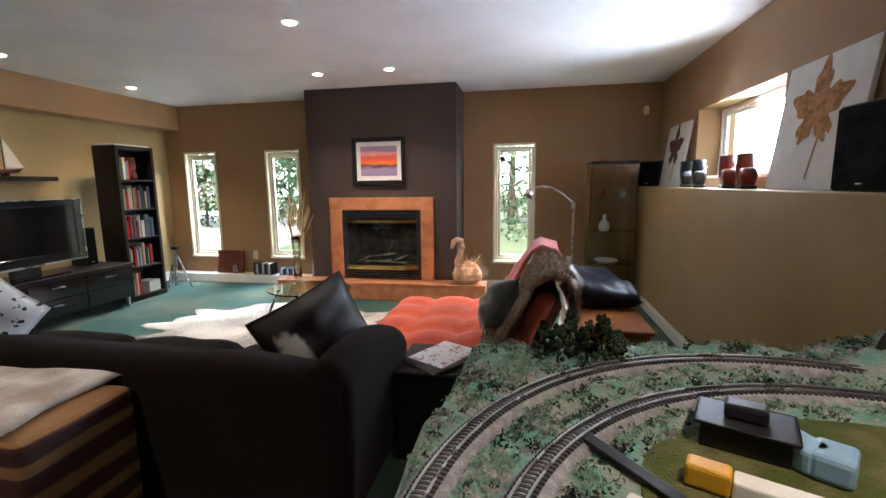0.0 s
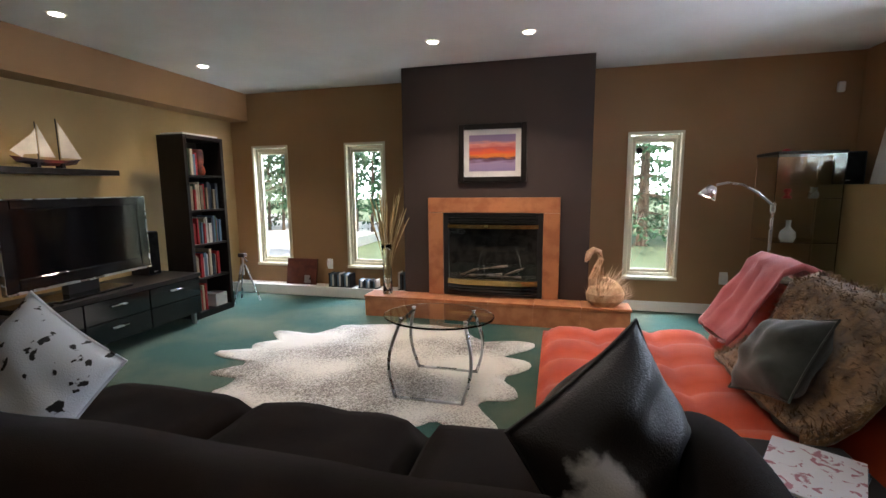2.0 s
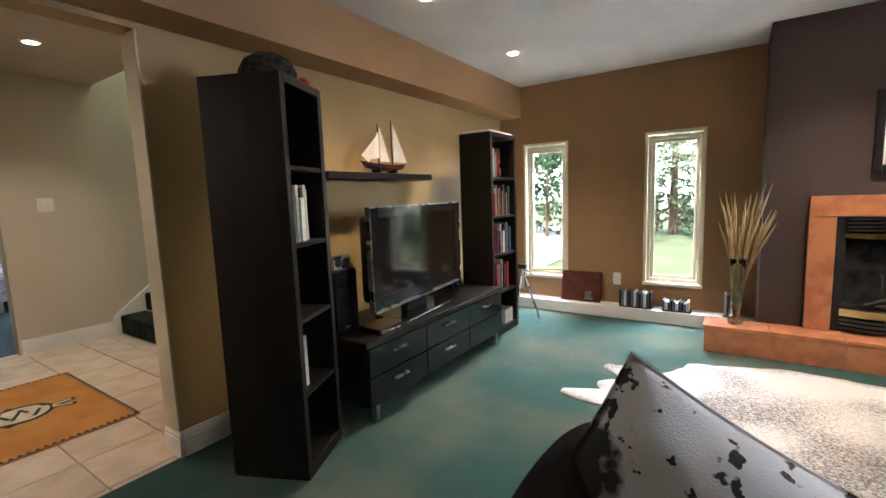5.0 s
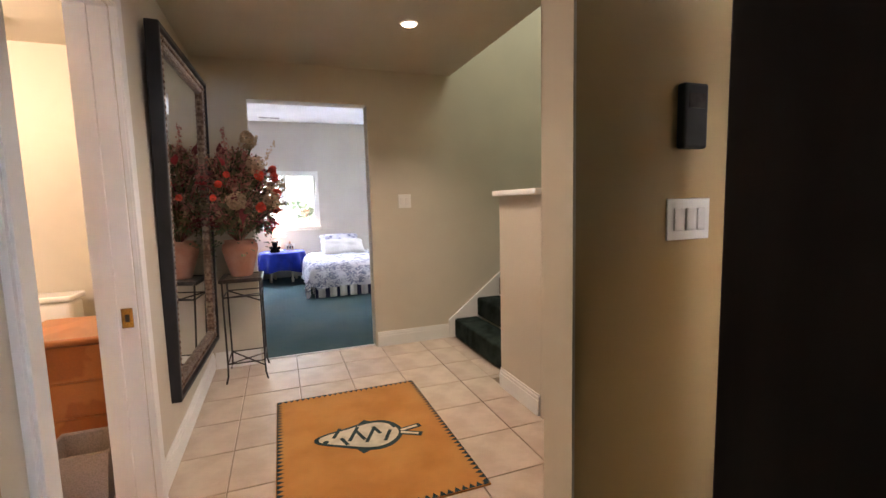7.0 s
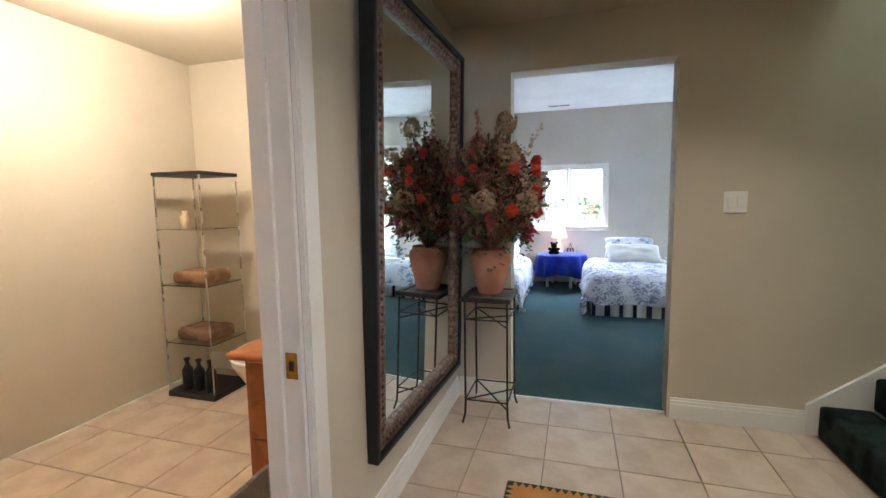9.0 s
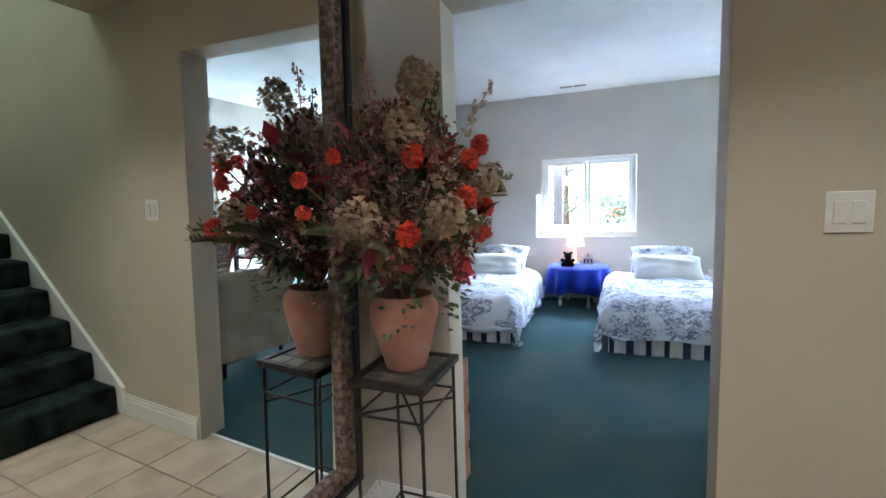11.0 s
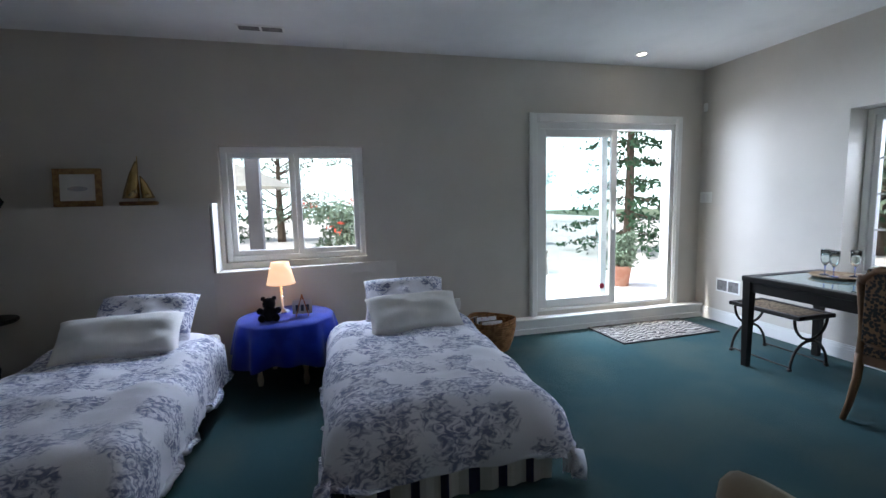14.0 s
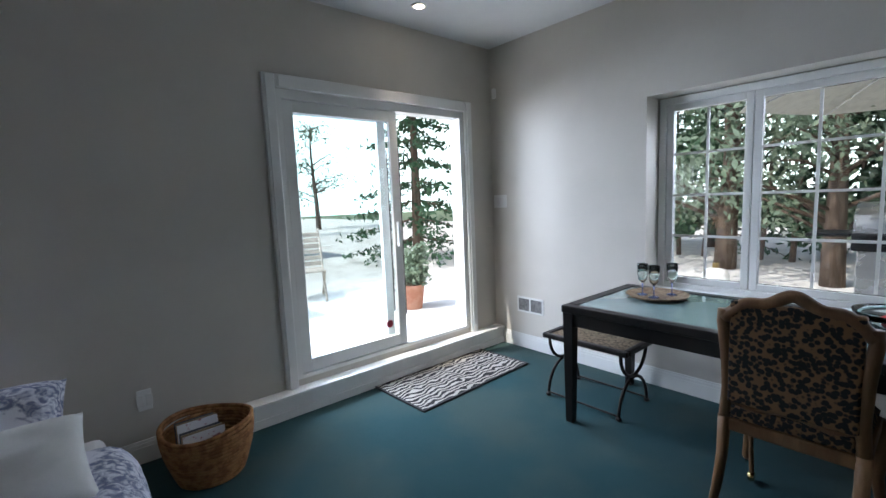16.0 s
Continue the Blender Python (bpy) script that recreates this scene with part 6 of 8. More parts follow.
mi = thing("wall_mirror", "large mirror in carved dark bronze frame", "mirror", -6.29, 1.401, 1.225)
mi.matrix_world = pose(-6.29, 1.428, 1.225, -1.4, 0, -2.2)
M_BRONZE = material("carved_bronze", (0.10, 0.055, 0.035), 0.4, (0.26, 0.19, 0.14), scale=45, fine=200, vary=0.3, bump=0.9, metal=0.4)
part("glass", B(-0.47, 0.02, -0.83, 0.47, 0.026, 0.83), M_MIRROR, mi)
def mframe(x0, z0, x1, z1, y0, y1, b=0.006):
    return B(x0, y0, z0, x1, y1, z1, b)
for a in ((-0.56, -0.92, -0.535, 0.92), (0.535, -0.92, 0.56, 0.92), (-0.535, 0.895, 0.535, 0.92), (-0.535, -0.92, 0.535, -0.895)):
    part("outer_rim", mframe(*a, 0.0, 0.062), M_BLACK, mi)
for a in ((-0.5345, -0.8945, -0.455, 0.8945), (0.455, -0.8945, 0.5345, 0.8945), (-0.455, 0.82, 0.455, 0.8945), (-0.455, -0.8945, 0.455, -0.82)):
    part("carved_rail", mframe(*a, 0.0, 0.05, 0.014), M_BRONZE, mi)
bead = bmesh.new()
for s in (-1, 1):
    for k in range(60):
        bmesh.ops.create_icosphere(bead, subdivisions=1, radius=0.010, matrix=pose(s * 0.495, 0.05, -0.86 + 1.72 * k / 59))
    for k in range(30):
        bmesh.ops.create_icosphere(bead, subdivisions=1, radius=0.010, matrix=pose(-0.46 + 0.92 * k / 29, 0.05, s * 0.857))
tagged(part("beading", bead, M_BRONZE, mi), kind="stuff")

ps = thing("plant_stand", "tall wrought iron plant stand with tiled top", "plant stand", -6.885, 1.67, 0)
for x in (-0.155, 0.155):
    for y in (-0.125, 0.125):
        part("leg", tube(bmesh.new(), [(x * 1.12, y * 1.12, -0.0), (x * 1.02, y * 1.02, 0.05), (x, y, 0.12), (x, y, 0.745)], 0.0065, 8), M_IRON, ps)
bm = bmesh.new()
for x0, y0, x1, y1 in ((-0.175, -0.145, 0.175, -0.115), (-0.175, 0.115, 0.175, 0.145), (-0.175, -0.115, -0.145, 0.115), (0.145, -0.115, 0.175, 0.115)):
    box(bm, x0, y0, 0.735, x1, y1, 0.762, 0.004)
part("top_frame", bm, M_IRON, ps)
for i in range(4):
    for j in range(3):
        part("tile", B(-0.143 + i * 0.072, -0.113 + j * 0.076, 0.742, -0.143 + i * 0.072 + 0.069, -0.113 + j * 0.076 + 0.073, 0.757, 0.003, 1), material("slate_tile", (0.10, 0.09, 0.075), 0.5, (0.16, 0.13, 0.10), scale=8, vary=0.2, rand=0.3), ps)
for z in (0.14, 0.63):
    for s in (-1, 1):
        part("stretcher", rod(bmesh.new(), (-0.155, s * 0.125, z), (0.155, s * 0.125, z), 0.005), M_IRON, ps)
        part("stretcher", rod(bmesh.new(), (s * 0.155, -0.125, z), (s * 0.155, 0.125, z), 0.005), M_IRON, ps)
    part("cross_bar", rod(bmesh.new(), (-0.155, -0.125, z), (0.155, 0.125, z - 0.04), 0.005), M_IRON, ps)
    part("cross_bar", rod(bmesh.new(), (0.155, -0.125, z), (-0.155, 0.125, z - 0.04), 0.005), M_IRON, ps)

pot = thing("flower_pot", "terracotta pot with dried flowers in reds and creams", "flower arrangement", -6.885, 1.67, 0.7625)
part("pot", lathe(bmesh.new(), [(0.065, 0), (0.07, 0.01), (0.095, 0.10), (0.115, 0.18), (0.112, 0.215), (0.095, 0.23), (0.10, 0.245), (0.088, 0.245), (0.08, 0.2)], 28), M_TERRA, pot, smooth=True)
rf = random.Random(21)
COL = {"coral": material("coral_petal", (0.80, 0.085, 0.035), 0.55, vary=0.1, rand=0.1), "burgundy": material("burgundy_petal", (0.17, 0.015, 0.02), 0.6, vary=0.15), "red": material("red_petal", (0.42, 0.04, 0.045), 0.6, vary=0.15), "cream": material("cream_petal", (0.52, 0.36, 0.23), 0.8, vary=0.12), "pink": material("dusty_pink_petal", (0.46, 0.20, 0.17), 0.8, vary=0.12), "leafg": material("dried_leaf", (0.19, 0.155, 0.085), 0.8, (0.10, 0.105, 0.055), vary=0.25), "dark": material("dark_leaf_sprig", (0.035, 0.05, 0.028), 0.7, vary=0.3), "ivy": material("ivy_leaf", (0.09, 0.13, 0.055), 0.6, vary=0.25), "stem": material("brown_stem", (0.13, 0.09, 0.05), 0.8, vary=0.2)}
def petal(bm, p, d, w, L, curl=0.3):
    d = d.normalized()
    s = d.cross(Vector((0.3, 0.2, 1))).normalized()
    u = s.cross(d)
    a = bm.verts.new(p)
    b = bm.verts.new(p + d * L * 0.35 + s * w + u * curl * L * 0.25)
    b2 = bm.verts.new(p + d * L * 0.75 + s * w * 0.7 + u * curl * L * 0.35)
    c = bm.verts.new(p + d * L + u * curl * L * 0.2)
    e2 = bm.verts.new(p + d * L * 0.75 - s * w * 0.7 + u * curl * L * 0.35)
    e = bm.verts.new(p + d * L * 0.35 - s * w + u * curl * L * 0.25)
    bm.faces.new((a, b, b2, c, e2, e))
def broad_leaf(bm, p, d, w, L, curl):
    d = d.normalized()
    s = d.cross(Vector((0.3, 0.2, 1))).normalized()
    u = s.cross(d)
    rows = []
    for q in range(7):
        f = q / 6
        ww = w * math.sin(math.pi * min(0.97, f ** 0.8 + 0.03))
        c = p + d * L * f + u * curl * L * f * f
        rows.append([bm.verts.new(c + s * ww * e + u * abs(e) * ww * 0.35) for e in (-1, 0, 1)])
    for a, b in zip(rows, rows[1:]):
        for e in (0, 1):
            bm.faces.new((a[e], a[e + 1], b[e + 1], b[e]))
def keep(p):
    return Vector((p.x, max(-0.205, p.y), p.z))
def shell_point(lo=0.82, hi=1.06, zmin=-0.55):
    """A place on the loose outer shape of the bunch."""
    while True:
        d = Vector((rf.gauss(0, 1), rf.gauss(0, 1), rf.gauss(0.25, 0.9))).normalized()
        if d.z > zmin:
            break
    r = rf.uniform(lo, hi)
    return keep(Vector((d.x * 0.26, d.y * 0.22, 0.50 + d.z * (0.34 if d.z > 0 else 0.24))) * 1.0 + d * (r - 1) * 0.25), d
def stem(bm, t, r=0.0022):
    tube(bm, [Vector((t.x * f ** 1.6, t.y * f ** 1.6, 0.2 + (t.z - 0.2) * f)) for f in (0, 0.25, 0.5, 0.75, 1)], r, 4)
bm = bmesh.new()
for k in range(70):
    stem(bm, shell_point()[0] * 0.98)
tagged(part("stem_mass", bm, COL["stem"], pot), "thin brown stems", kind="stuff")
# dark leafy heart of the bunch
for name, n, mat, w, L, lo, hi in (("heart_leaves", 1500, "leafg", 0.011, 0.055, 0.10, 0.98), ("dark_sprig", 700, "dark", 0.008, 0.034, 0.10, 0.85), ("dusty_filler", 700, "pink", 0.007, 0.020, 0.6, 1.08), ("straw_filler", 500, "cream", 0.005, 0.028, 0.6, 1.08), ("burgundy_filler", 450, "burgundy", 0.008, 0.026, 0.55, 1.05)):
    bm = bmesh.new()
    for k in range(n):
        p, d = shell_point(1, 1, -0.8)
        f = rf.uniform(lo, hi) ** 0.6
        p = keep(Vector((p.x * f, p.y * f, 0.46 + (p.z - 0.46) * f)))
        petal(bm, p, d + Vector((rf.gauss(0, 0.6), rf.gauss(0, 0.6), rf.gauss(0, 0.6))), w * rf.uniform(0.6, 1.3), L * rf.uniform(0.6, 1.3), rf.uniform(-0.5, 0.8))
    tagged(part(name, bm, COL[mat], pot), kind="stuff")
# ivy and fern trailing over the rim
bm = bmesh.new()
for k in range(320):
    a, f = rf.uniform(0, math.tau), rf.random()
    r = 0.10 + 0.10 * math.sin(f * 2.6)
    p = keep(Vector((r * math.cos(a), r * math.sin(a), 0.34 - 0.11 * f * f * (1 + 0.9 * math.sin(a * 5)))))
    petal(bm, p + Vector((rf.gauss(0, 0.012), rf.gauss(0, 0.012), rf.gauss(0, 0.012))), Vector((math.cos(a), math.sin(a), rf.gauss(-0.6, 0.5))), rf.uniform(0.006, 0.012), rf.uniform(0.015, 0.03), 0.4)
tagged(part("ivy", bm, COL["ivy"], pot), "green ivy over the pot's rim", kind="stuff")
# clusters of small florets
def floret(bm, p, d, r):
    d = d.normalized()
    u = d.orthogonal().normalized()
    v = d.cross(u)
    for q in range(5):
        a = q * math.tau / 5 + rf.random()
        petal(bm, p, u * math.cos(a) + v * math.sin(a) + d * 0.5, r * 0.45, r, 0.3)
for k in range(100):
    p, d = shell_point(0.9, 1.12)
    kind = ("pink", "cream", "pink", "pink", "red", "cream", "pink", "burgundy")[k % 8]
    bm = bmesh.new()
    stem(bm, p)
    for q in range(11):
        o = Vector((rf.gauss(0, 0.016), rf.gauss(0, 0.016), rf.gauss(0, 0.024)))
        floret(bm, keep(p + o), d + o * 30, rf.uniform(0.010, 0.017))
    tagged(part(kind + "_cluster", bm, COL[kind], pot), kind="stuff")
# broad red and burgundy leaves
for k in range(30):
    p, d = shell_point(1.0, 1.2)
    bm = bmesh.new()
    broad_leaf(bm, p, d + Vector((rf.gauss(0, 0.4), rf.gauss(0, 0.4), rf.gauss(0.1, 0.4))), rf.uniform(0.018, 0.030), rf.uniform(0.07, 0.125), rf.uniform(-0.4, 0.3))
    part("broad_leaf", bm, COL["burgundy" if k % 3 else "red"], pot, smooth=True)
# coral lanterns on their stalks
blooms = []
HEADS = ((0.02, 0.25, 0.66), (0.10, 0.26, 0.55), (-0.12, 0.24, 0.72), (-0.14, 0.25, 0.52), (-0.08, 0.25, 0.44), (0.24, 0.16, 0.66), (0.28, 0.16, 0.46), (0.33, -0.02, 0.66), (0.36, -0.10, 0.52), (0.42, -0.06, 0.60))
for k, p in enumerate(HEADS):
    p = Vector(p)
    bm = bmesh.new()
    stem(bm, p, 0.0026)
    part("stalk", bm, COL["stem"], pot)
    blooms.append((p, 0.020 if k < 7 else 0.013))
# cream hydrangea heads
def globe(name, p, R, n, r, mat):
    bm = bmesh.new()
    for q in range(n):
        z = 1 - 2 * (q + 0.5) / n
        a = q * 2.39996
        d = Vector((math.sqrt(1 - z * z) * math.cos(a), math.sqrt(1 - z * z) * math.sin(a), z)) + Vector((rf.gauss(0, 0.12), rf.gauss(0, 0.12), rf.gauss(0, 0.12)))
        floret(bm, p + d * R * rf.uniform(0.75, 1.05), d, r)
    tagged(part(name, bm, COL[mat], pot), kind="stuff")
for p, r_ in blooms:
    globe("coral_bloom", p, r_, 26, r_ * 1.05, "coral")
for p in ((0.06, 0.10, 0.90), (0.24, 0.14, 0.72), (0.16, 0.22, 0.50), (-0.04, 0.26, 0.60), (0.30, 0.02, 0.50)):
    globe("hydrangea_head", Vector(p), 0.050, 60, 0.020, "cream")
# berries
bm = bmesh.new()
for k in range(70):
    bmesh.ops.create_icosphere(bm, subdivisions=1, radius=0.0075, matrix=Matrix.Translation(Vector((-0.03, 0.20, 0.32)) + Vector((rf.gauss(0, 0.03), rf.gauss(0, 0.02), rf.gauss(0, 0.024)))))
tagged(part("berry_cluster", bm, COL["red"], pot, smooth=True), "dark red berries", kind="stuff")
# flower spires and grass tassels
for tip_, kind in (((-0.20, 0.27, 0.93), "cream"), ((-0.12, 0.10, 0.96), "leafg"), ((0.12, -0.05, 0.97), "pink"), ((-0.30, 0.26, 0.66), "burgundy"), ((-0.33, 0.20, 0.74), "dark")):
    t = Vector(tip_)
    bm = bmesh.new()
    stem(bm, t)
    for q in range(34):
        f = 1 - 0.36 * (q / 34)
        c = Vector((t.x * f ** 1.6, t.y * f ** 1.6, 0.2 + (t.z - 0.2) * f))
        o = Vector((rf.gauss(0, 1), rf.gauss(0, 1), rf.gauss(0, 0.6))).normalized() * 0.020 * (0.5 + q / 34)
        floret(bm, keep(c + o), o, 0.013)
    tagged(part("spire", bm, COL[kind], pot), kind="stuff")
for tip_ in ((0.40, 0.10, 0.44), (0.44, -0.05, 0.48), (0.30, 0.24, 0.46), (0.12, 0.32, 0.48), (-0.22, 0.32, 0.62)):
    t = Vector(tip_)
    bm = tube(bmesh.new(), [Vector((t.x * f, t.y * f, 0.25 + (t.z - 0.25) * math.sin(f * 1.8))) for f in [q / 9 for q in range(10)]], lambda f: 0.003 + 0.011 * math.sin(max(0.0, f - 0.35) / 0.65 * math.pi), 6)
    for q in range(90):
        f = rf.uniform(0.45, 1.0)
        c = Vector((t.x * f, t.y * f, 0.25 + (t.z - 0.25) * math.sin(f * 1.8)))
        petal(bm, keep(c + Vector((rf.gauss(0, 0.008), rf.gauss(0, 0.008), rf.gauss(0, 0.008)))), t + Vector((rf.gauss(0, 0.3), rf.gauss(0, 0.3), rf.gauss(0, 0.3))), 0.004, 0.02, 0.3)
    part("grass_tassel", bm, COL["leafg"], pot)
pot.scale = (1.08, 1.08, 1.10)

# ---- bathroom ----
to = thing("toilet", "white porcelain toilet with closed lid", "toilet", -7.0, 0.40, 0)
part("tank", B(-0.04, -0.23, 0.36, 0.17, 0.23, 0.68, 0.03, 3), M_PORCELAIN, to)
part("tank_lid", B(-0.05, -0.245, 0.682, 0.185, 0.245, 0.72, 0.015, 3), M_PORCELAIN, to)
part("lever", B(0.172, -0.20, 0.60, 0.195, -0.12, 0.62, 0.006), M_PORCELAIN, to)
part("bowl", lathe(bmesh.new(), [(0.11, 0), (0.115, 0.04), (0.10, 0.14), (0.14, 0.26), (0.185, 0.36), (0.19, 0.39), (0.15, 0.39)], 28, pose(0.47, -0.05, 0) @ Matrix.Diagonal((1.40, 1.08, 1, 1))), M_PORCELAIN, to, smooth=True)
part("seat", lathe(bmesh.new(), [(0.19, 0.392), (0.195, 0.40), (0.195, 0.412), (0.19, 0.418)], 28, pose(0.47, -0.05, 0) @ Matrix.Diagonal((1.40, 1.08, 1, 1))), M_PORCELAIN, to)
part("lid", lathe(bmesh.new(), [(0.188, 0.42), (0.19, 0.43), (0.18, 0.44), (0.08, 0.446)], 28, pose(0.47, -0.05, 0) @ Matrix.Diagonal((1.40, 1.08, 1, 1))), M_PORCELAIN, to)
va = thing("pine_vanity", "orange pine drawer cabinet with flared top", "cabinet", -6.05, 1.0, 0)
part("body", B(-0.22, -0.24, 0.06, 0.22, 0.24, 0.64, 0.005), M_ORANGEWOOD, va)
part("top", B(-0.27, -0.30, 0.642, 0.27, 0.27, 0.675, 0.014, 3), M_ORANGEWOOD, va)
for k in range(3):
    d = part("drawer", B(0.221, -0.21, 0.10 + k * 0.18, 0.236, 0.21, 0.27 + k * 0.18, 0.006), M_ORANGEWOOD, va)
    d2 = part("drawer", B(-0.20, -0.254, 0.10 + k * 0.18, 0.20, -0.241, 0.27 + k * 0.18, 0.006), M_ORANGEWOOD, va)
for x in (-0.19, 0.19):
    for y in (-0.21, 0.21):
        part("foot", B(x - 0.03, y - 0.03, -0.0, x + 0.03, y + 0.03, 0.06, 0.005), M_ORANGEWOOD, va)
soap = thing("soap_box", "dark box standing on the vanity", "box", -6.0, 1.12, 0.6755)
part("box", B(-0.06, -0.05, 0, 0.06, 0.05, 0.12, 0.004), M_BLACK, soap)
wb = thing("waste_basket", "pale woven waste basket on the tiles", "basket", -5.55, 1.10, 0)
M_PALEWICK = material("white_wicker", (0.42, 0.35, 0.31), 0.85, scale=160, fine=220, vary=0.10, bump=0.9)
part("basket", lathe(bmesh.new(), [(0.13, 0), (0.135, 0.01), (0.175, 0.255), (0.18, 0.262), (0.165, 0.262), (0.13, 0.02)], 4, pose(0, 0, 0, 0, 0, 45)), M_PALEWICK, wb)
part("rim", tube(bmesh.new(), [(sx * 0.124, sy * 0.124, 0.262) for sx, sy in ((1, 1), (-1, 1), (-1, -1), (1, -1))], 0.007, 6, True), M_PALEWICK, wb)
et = thing("glass_etagere", "narrow glass shelf tower with black top", "shelf", -6.72, -0.35, 0)
part("top", B(-0.17, -0.20, 1.52, 0.17, 0.20, 1.545, 0.003), M_BLACK, et)
part("base", B(-0.17, -0.20, 0, 0.17, 0.20, 0.04, 0.003), M_BLACK, et)
for z in (0.38, 0.78, 1.16):
    part("glass_shelf", B(-0.16, -0.19, z, 0.16, 0.19, z + 0.006), M_CLEAR, et)
for x in (-0.16, 0.16):
    for y in (-0.19, 0.19):
        part("upright", rod(bmesh.new(), (x, y, 0.04), (x, y, 1.52), 0.006), M_STEEL, et)
for k in range(3):
    bottle(-6.62, -0.44 + k * 0.10, 0.0405, [(0.035, 0), (0.036, 0.14), (0.015, 0.17), (0.012, 0.20), (0.02, 0.205), (0.02, 0.22)], M_BLACK, "dark pump bottle on the lowest shelf", "bottle")
for z, c in ((0.786, (0.30, 0.18, 0.10)), (0.386, (0.22, 0.13, 0.09))):
    tw = thing("folded_towel", "folded brown towel on a glass shelf", "towel", -6.72, -0.35, z)
    part("towel", B(-0.12, -0.15, 0, 0.12, 0.15, 0.09, 0.03, 3), material("towel_%d" % int(z * 100), c, 0.95, fine=260, vary=0.2, bump=0.8), tw)
bottle(-6.64, -0.38, 1.1665, [(0.03, 0), (0.032, 0.08), (0.012, 0.10), (0.02, 0.12)], BOOKC[5], "small jar on the top glass shelf", "jar")
# pedestal sink and round mirror
sk_ = thing("pedestal_sink", "white pedestal sink in the bathroom", "sink", -4.75, -0.45, 0)
part("pedestal", lathe(bmesh.new(), [(0.10, 0), (0.09, 0.05), (0.07, 0.4), (0.10, 0.7)], 20), M_PORCELAIN, sk_, smooth=True)
part("basin", lathe(bmesh.new(), [(0.10, 0.70), (0.22, 0.76), (0.25, 0.84), (0.22, 0.84), (0.12, 0.77)], 28), M_PORCELAIN, sk_, smooth=True)

# ---- bedroom ----
def toile():
    return pattern("blue_toile_duvet", "noise", ((0.78, 0.78, 0.83), (0.19, 0.21, 0.33)), 26, 0.85, 1.7, 9, (0.40, 0.60), (1.15, 0.7, 1.0), bump=0.3, mask_scale=4.4, mask=(0.22, 0.50))
M_TOILE = toile()
def skirtmat():
    m = bpy.data.materials.new("navy_stripe_skirt")
    m.use_nodes = True
    nt = m.node_tree
    tc = nt.nodes.new("ShaderNodeTexCoord")
    sp = nt.nodes.new("ShaderNodeSeparateXYZ")
    nt.links.new(tc.outputs["Object"], sp.inputs[0])
    ad = nt.nodes.new("ShaderNodeMath")
    ad.operation = "ADD"
    nt.links.new(sp.outputs["X"], ad.inputs[0])
    nt.links.new(sp.outputs["Y"], ad.inputs[1])
    mu = nt.nodes.new("ShaderNodeMath")
    mu.operation = "MULTIPLY"
    mu.inputs[1].default_value = math.tau / 0.145
    nt.links.new(ad.outputs[0], mu.inputs[0])
    si = nt.nodes.new("ShaderNodeMath")
    si.operation = "SINE"
    nt.links.new(mu.outputs[0], si.inputs[0])
    r = nt.nodes.new("ShaderNodeValToRGB")
    r.color_ramp.elements[0].position, r.color_ramp.elements[1].position = 0.48, 0.52
    r.color_ramp.elements[0].color, r.color_ramp.elements[1].color = (0.70, 0.69, 0.66, 1), (0.015, 0.02, 0.07, 1)
    nt.links.new(si.outputs[0], r.inputs["Fac"])
    nt.links.new(r.outputs["Color"], nt.nodes["Principled BSDF"].inputs["Base Color"])
    nt.nodes["Principled BSDF"].inputs["Roughness"].default_value = 0.9
    return m
M_SKIRT = skirtmat()
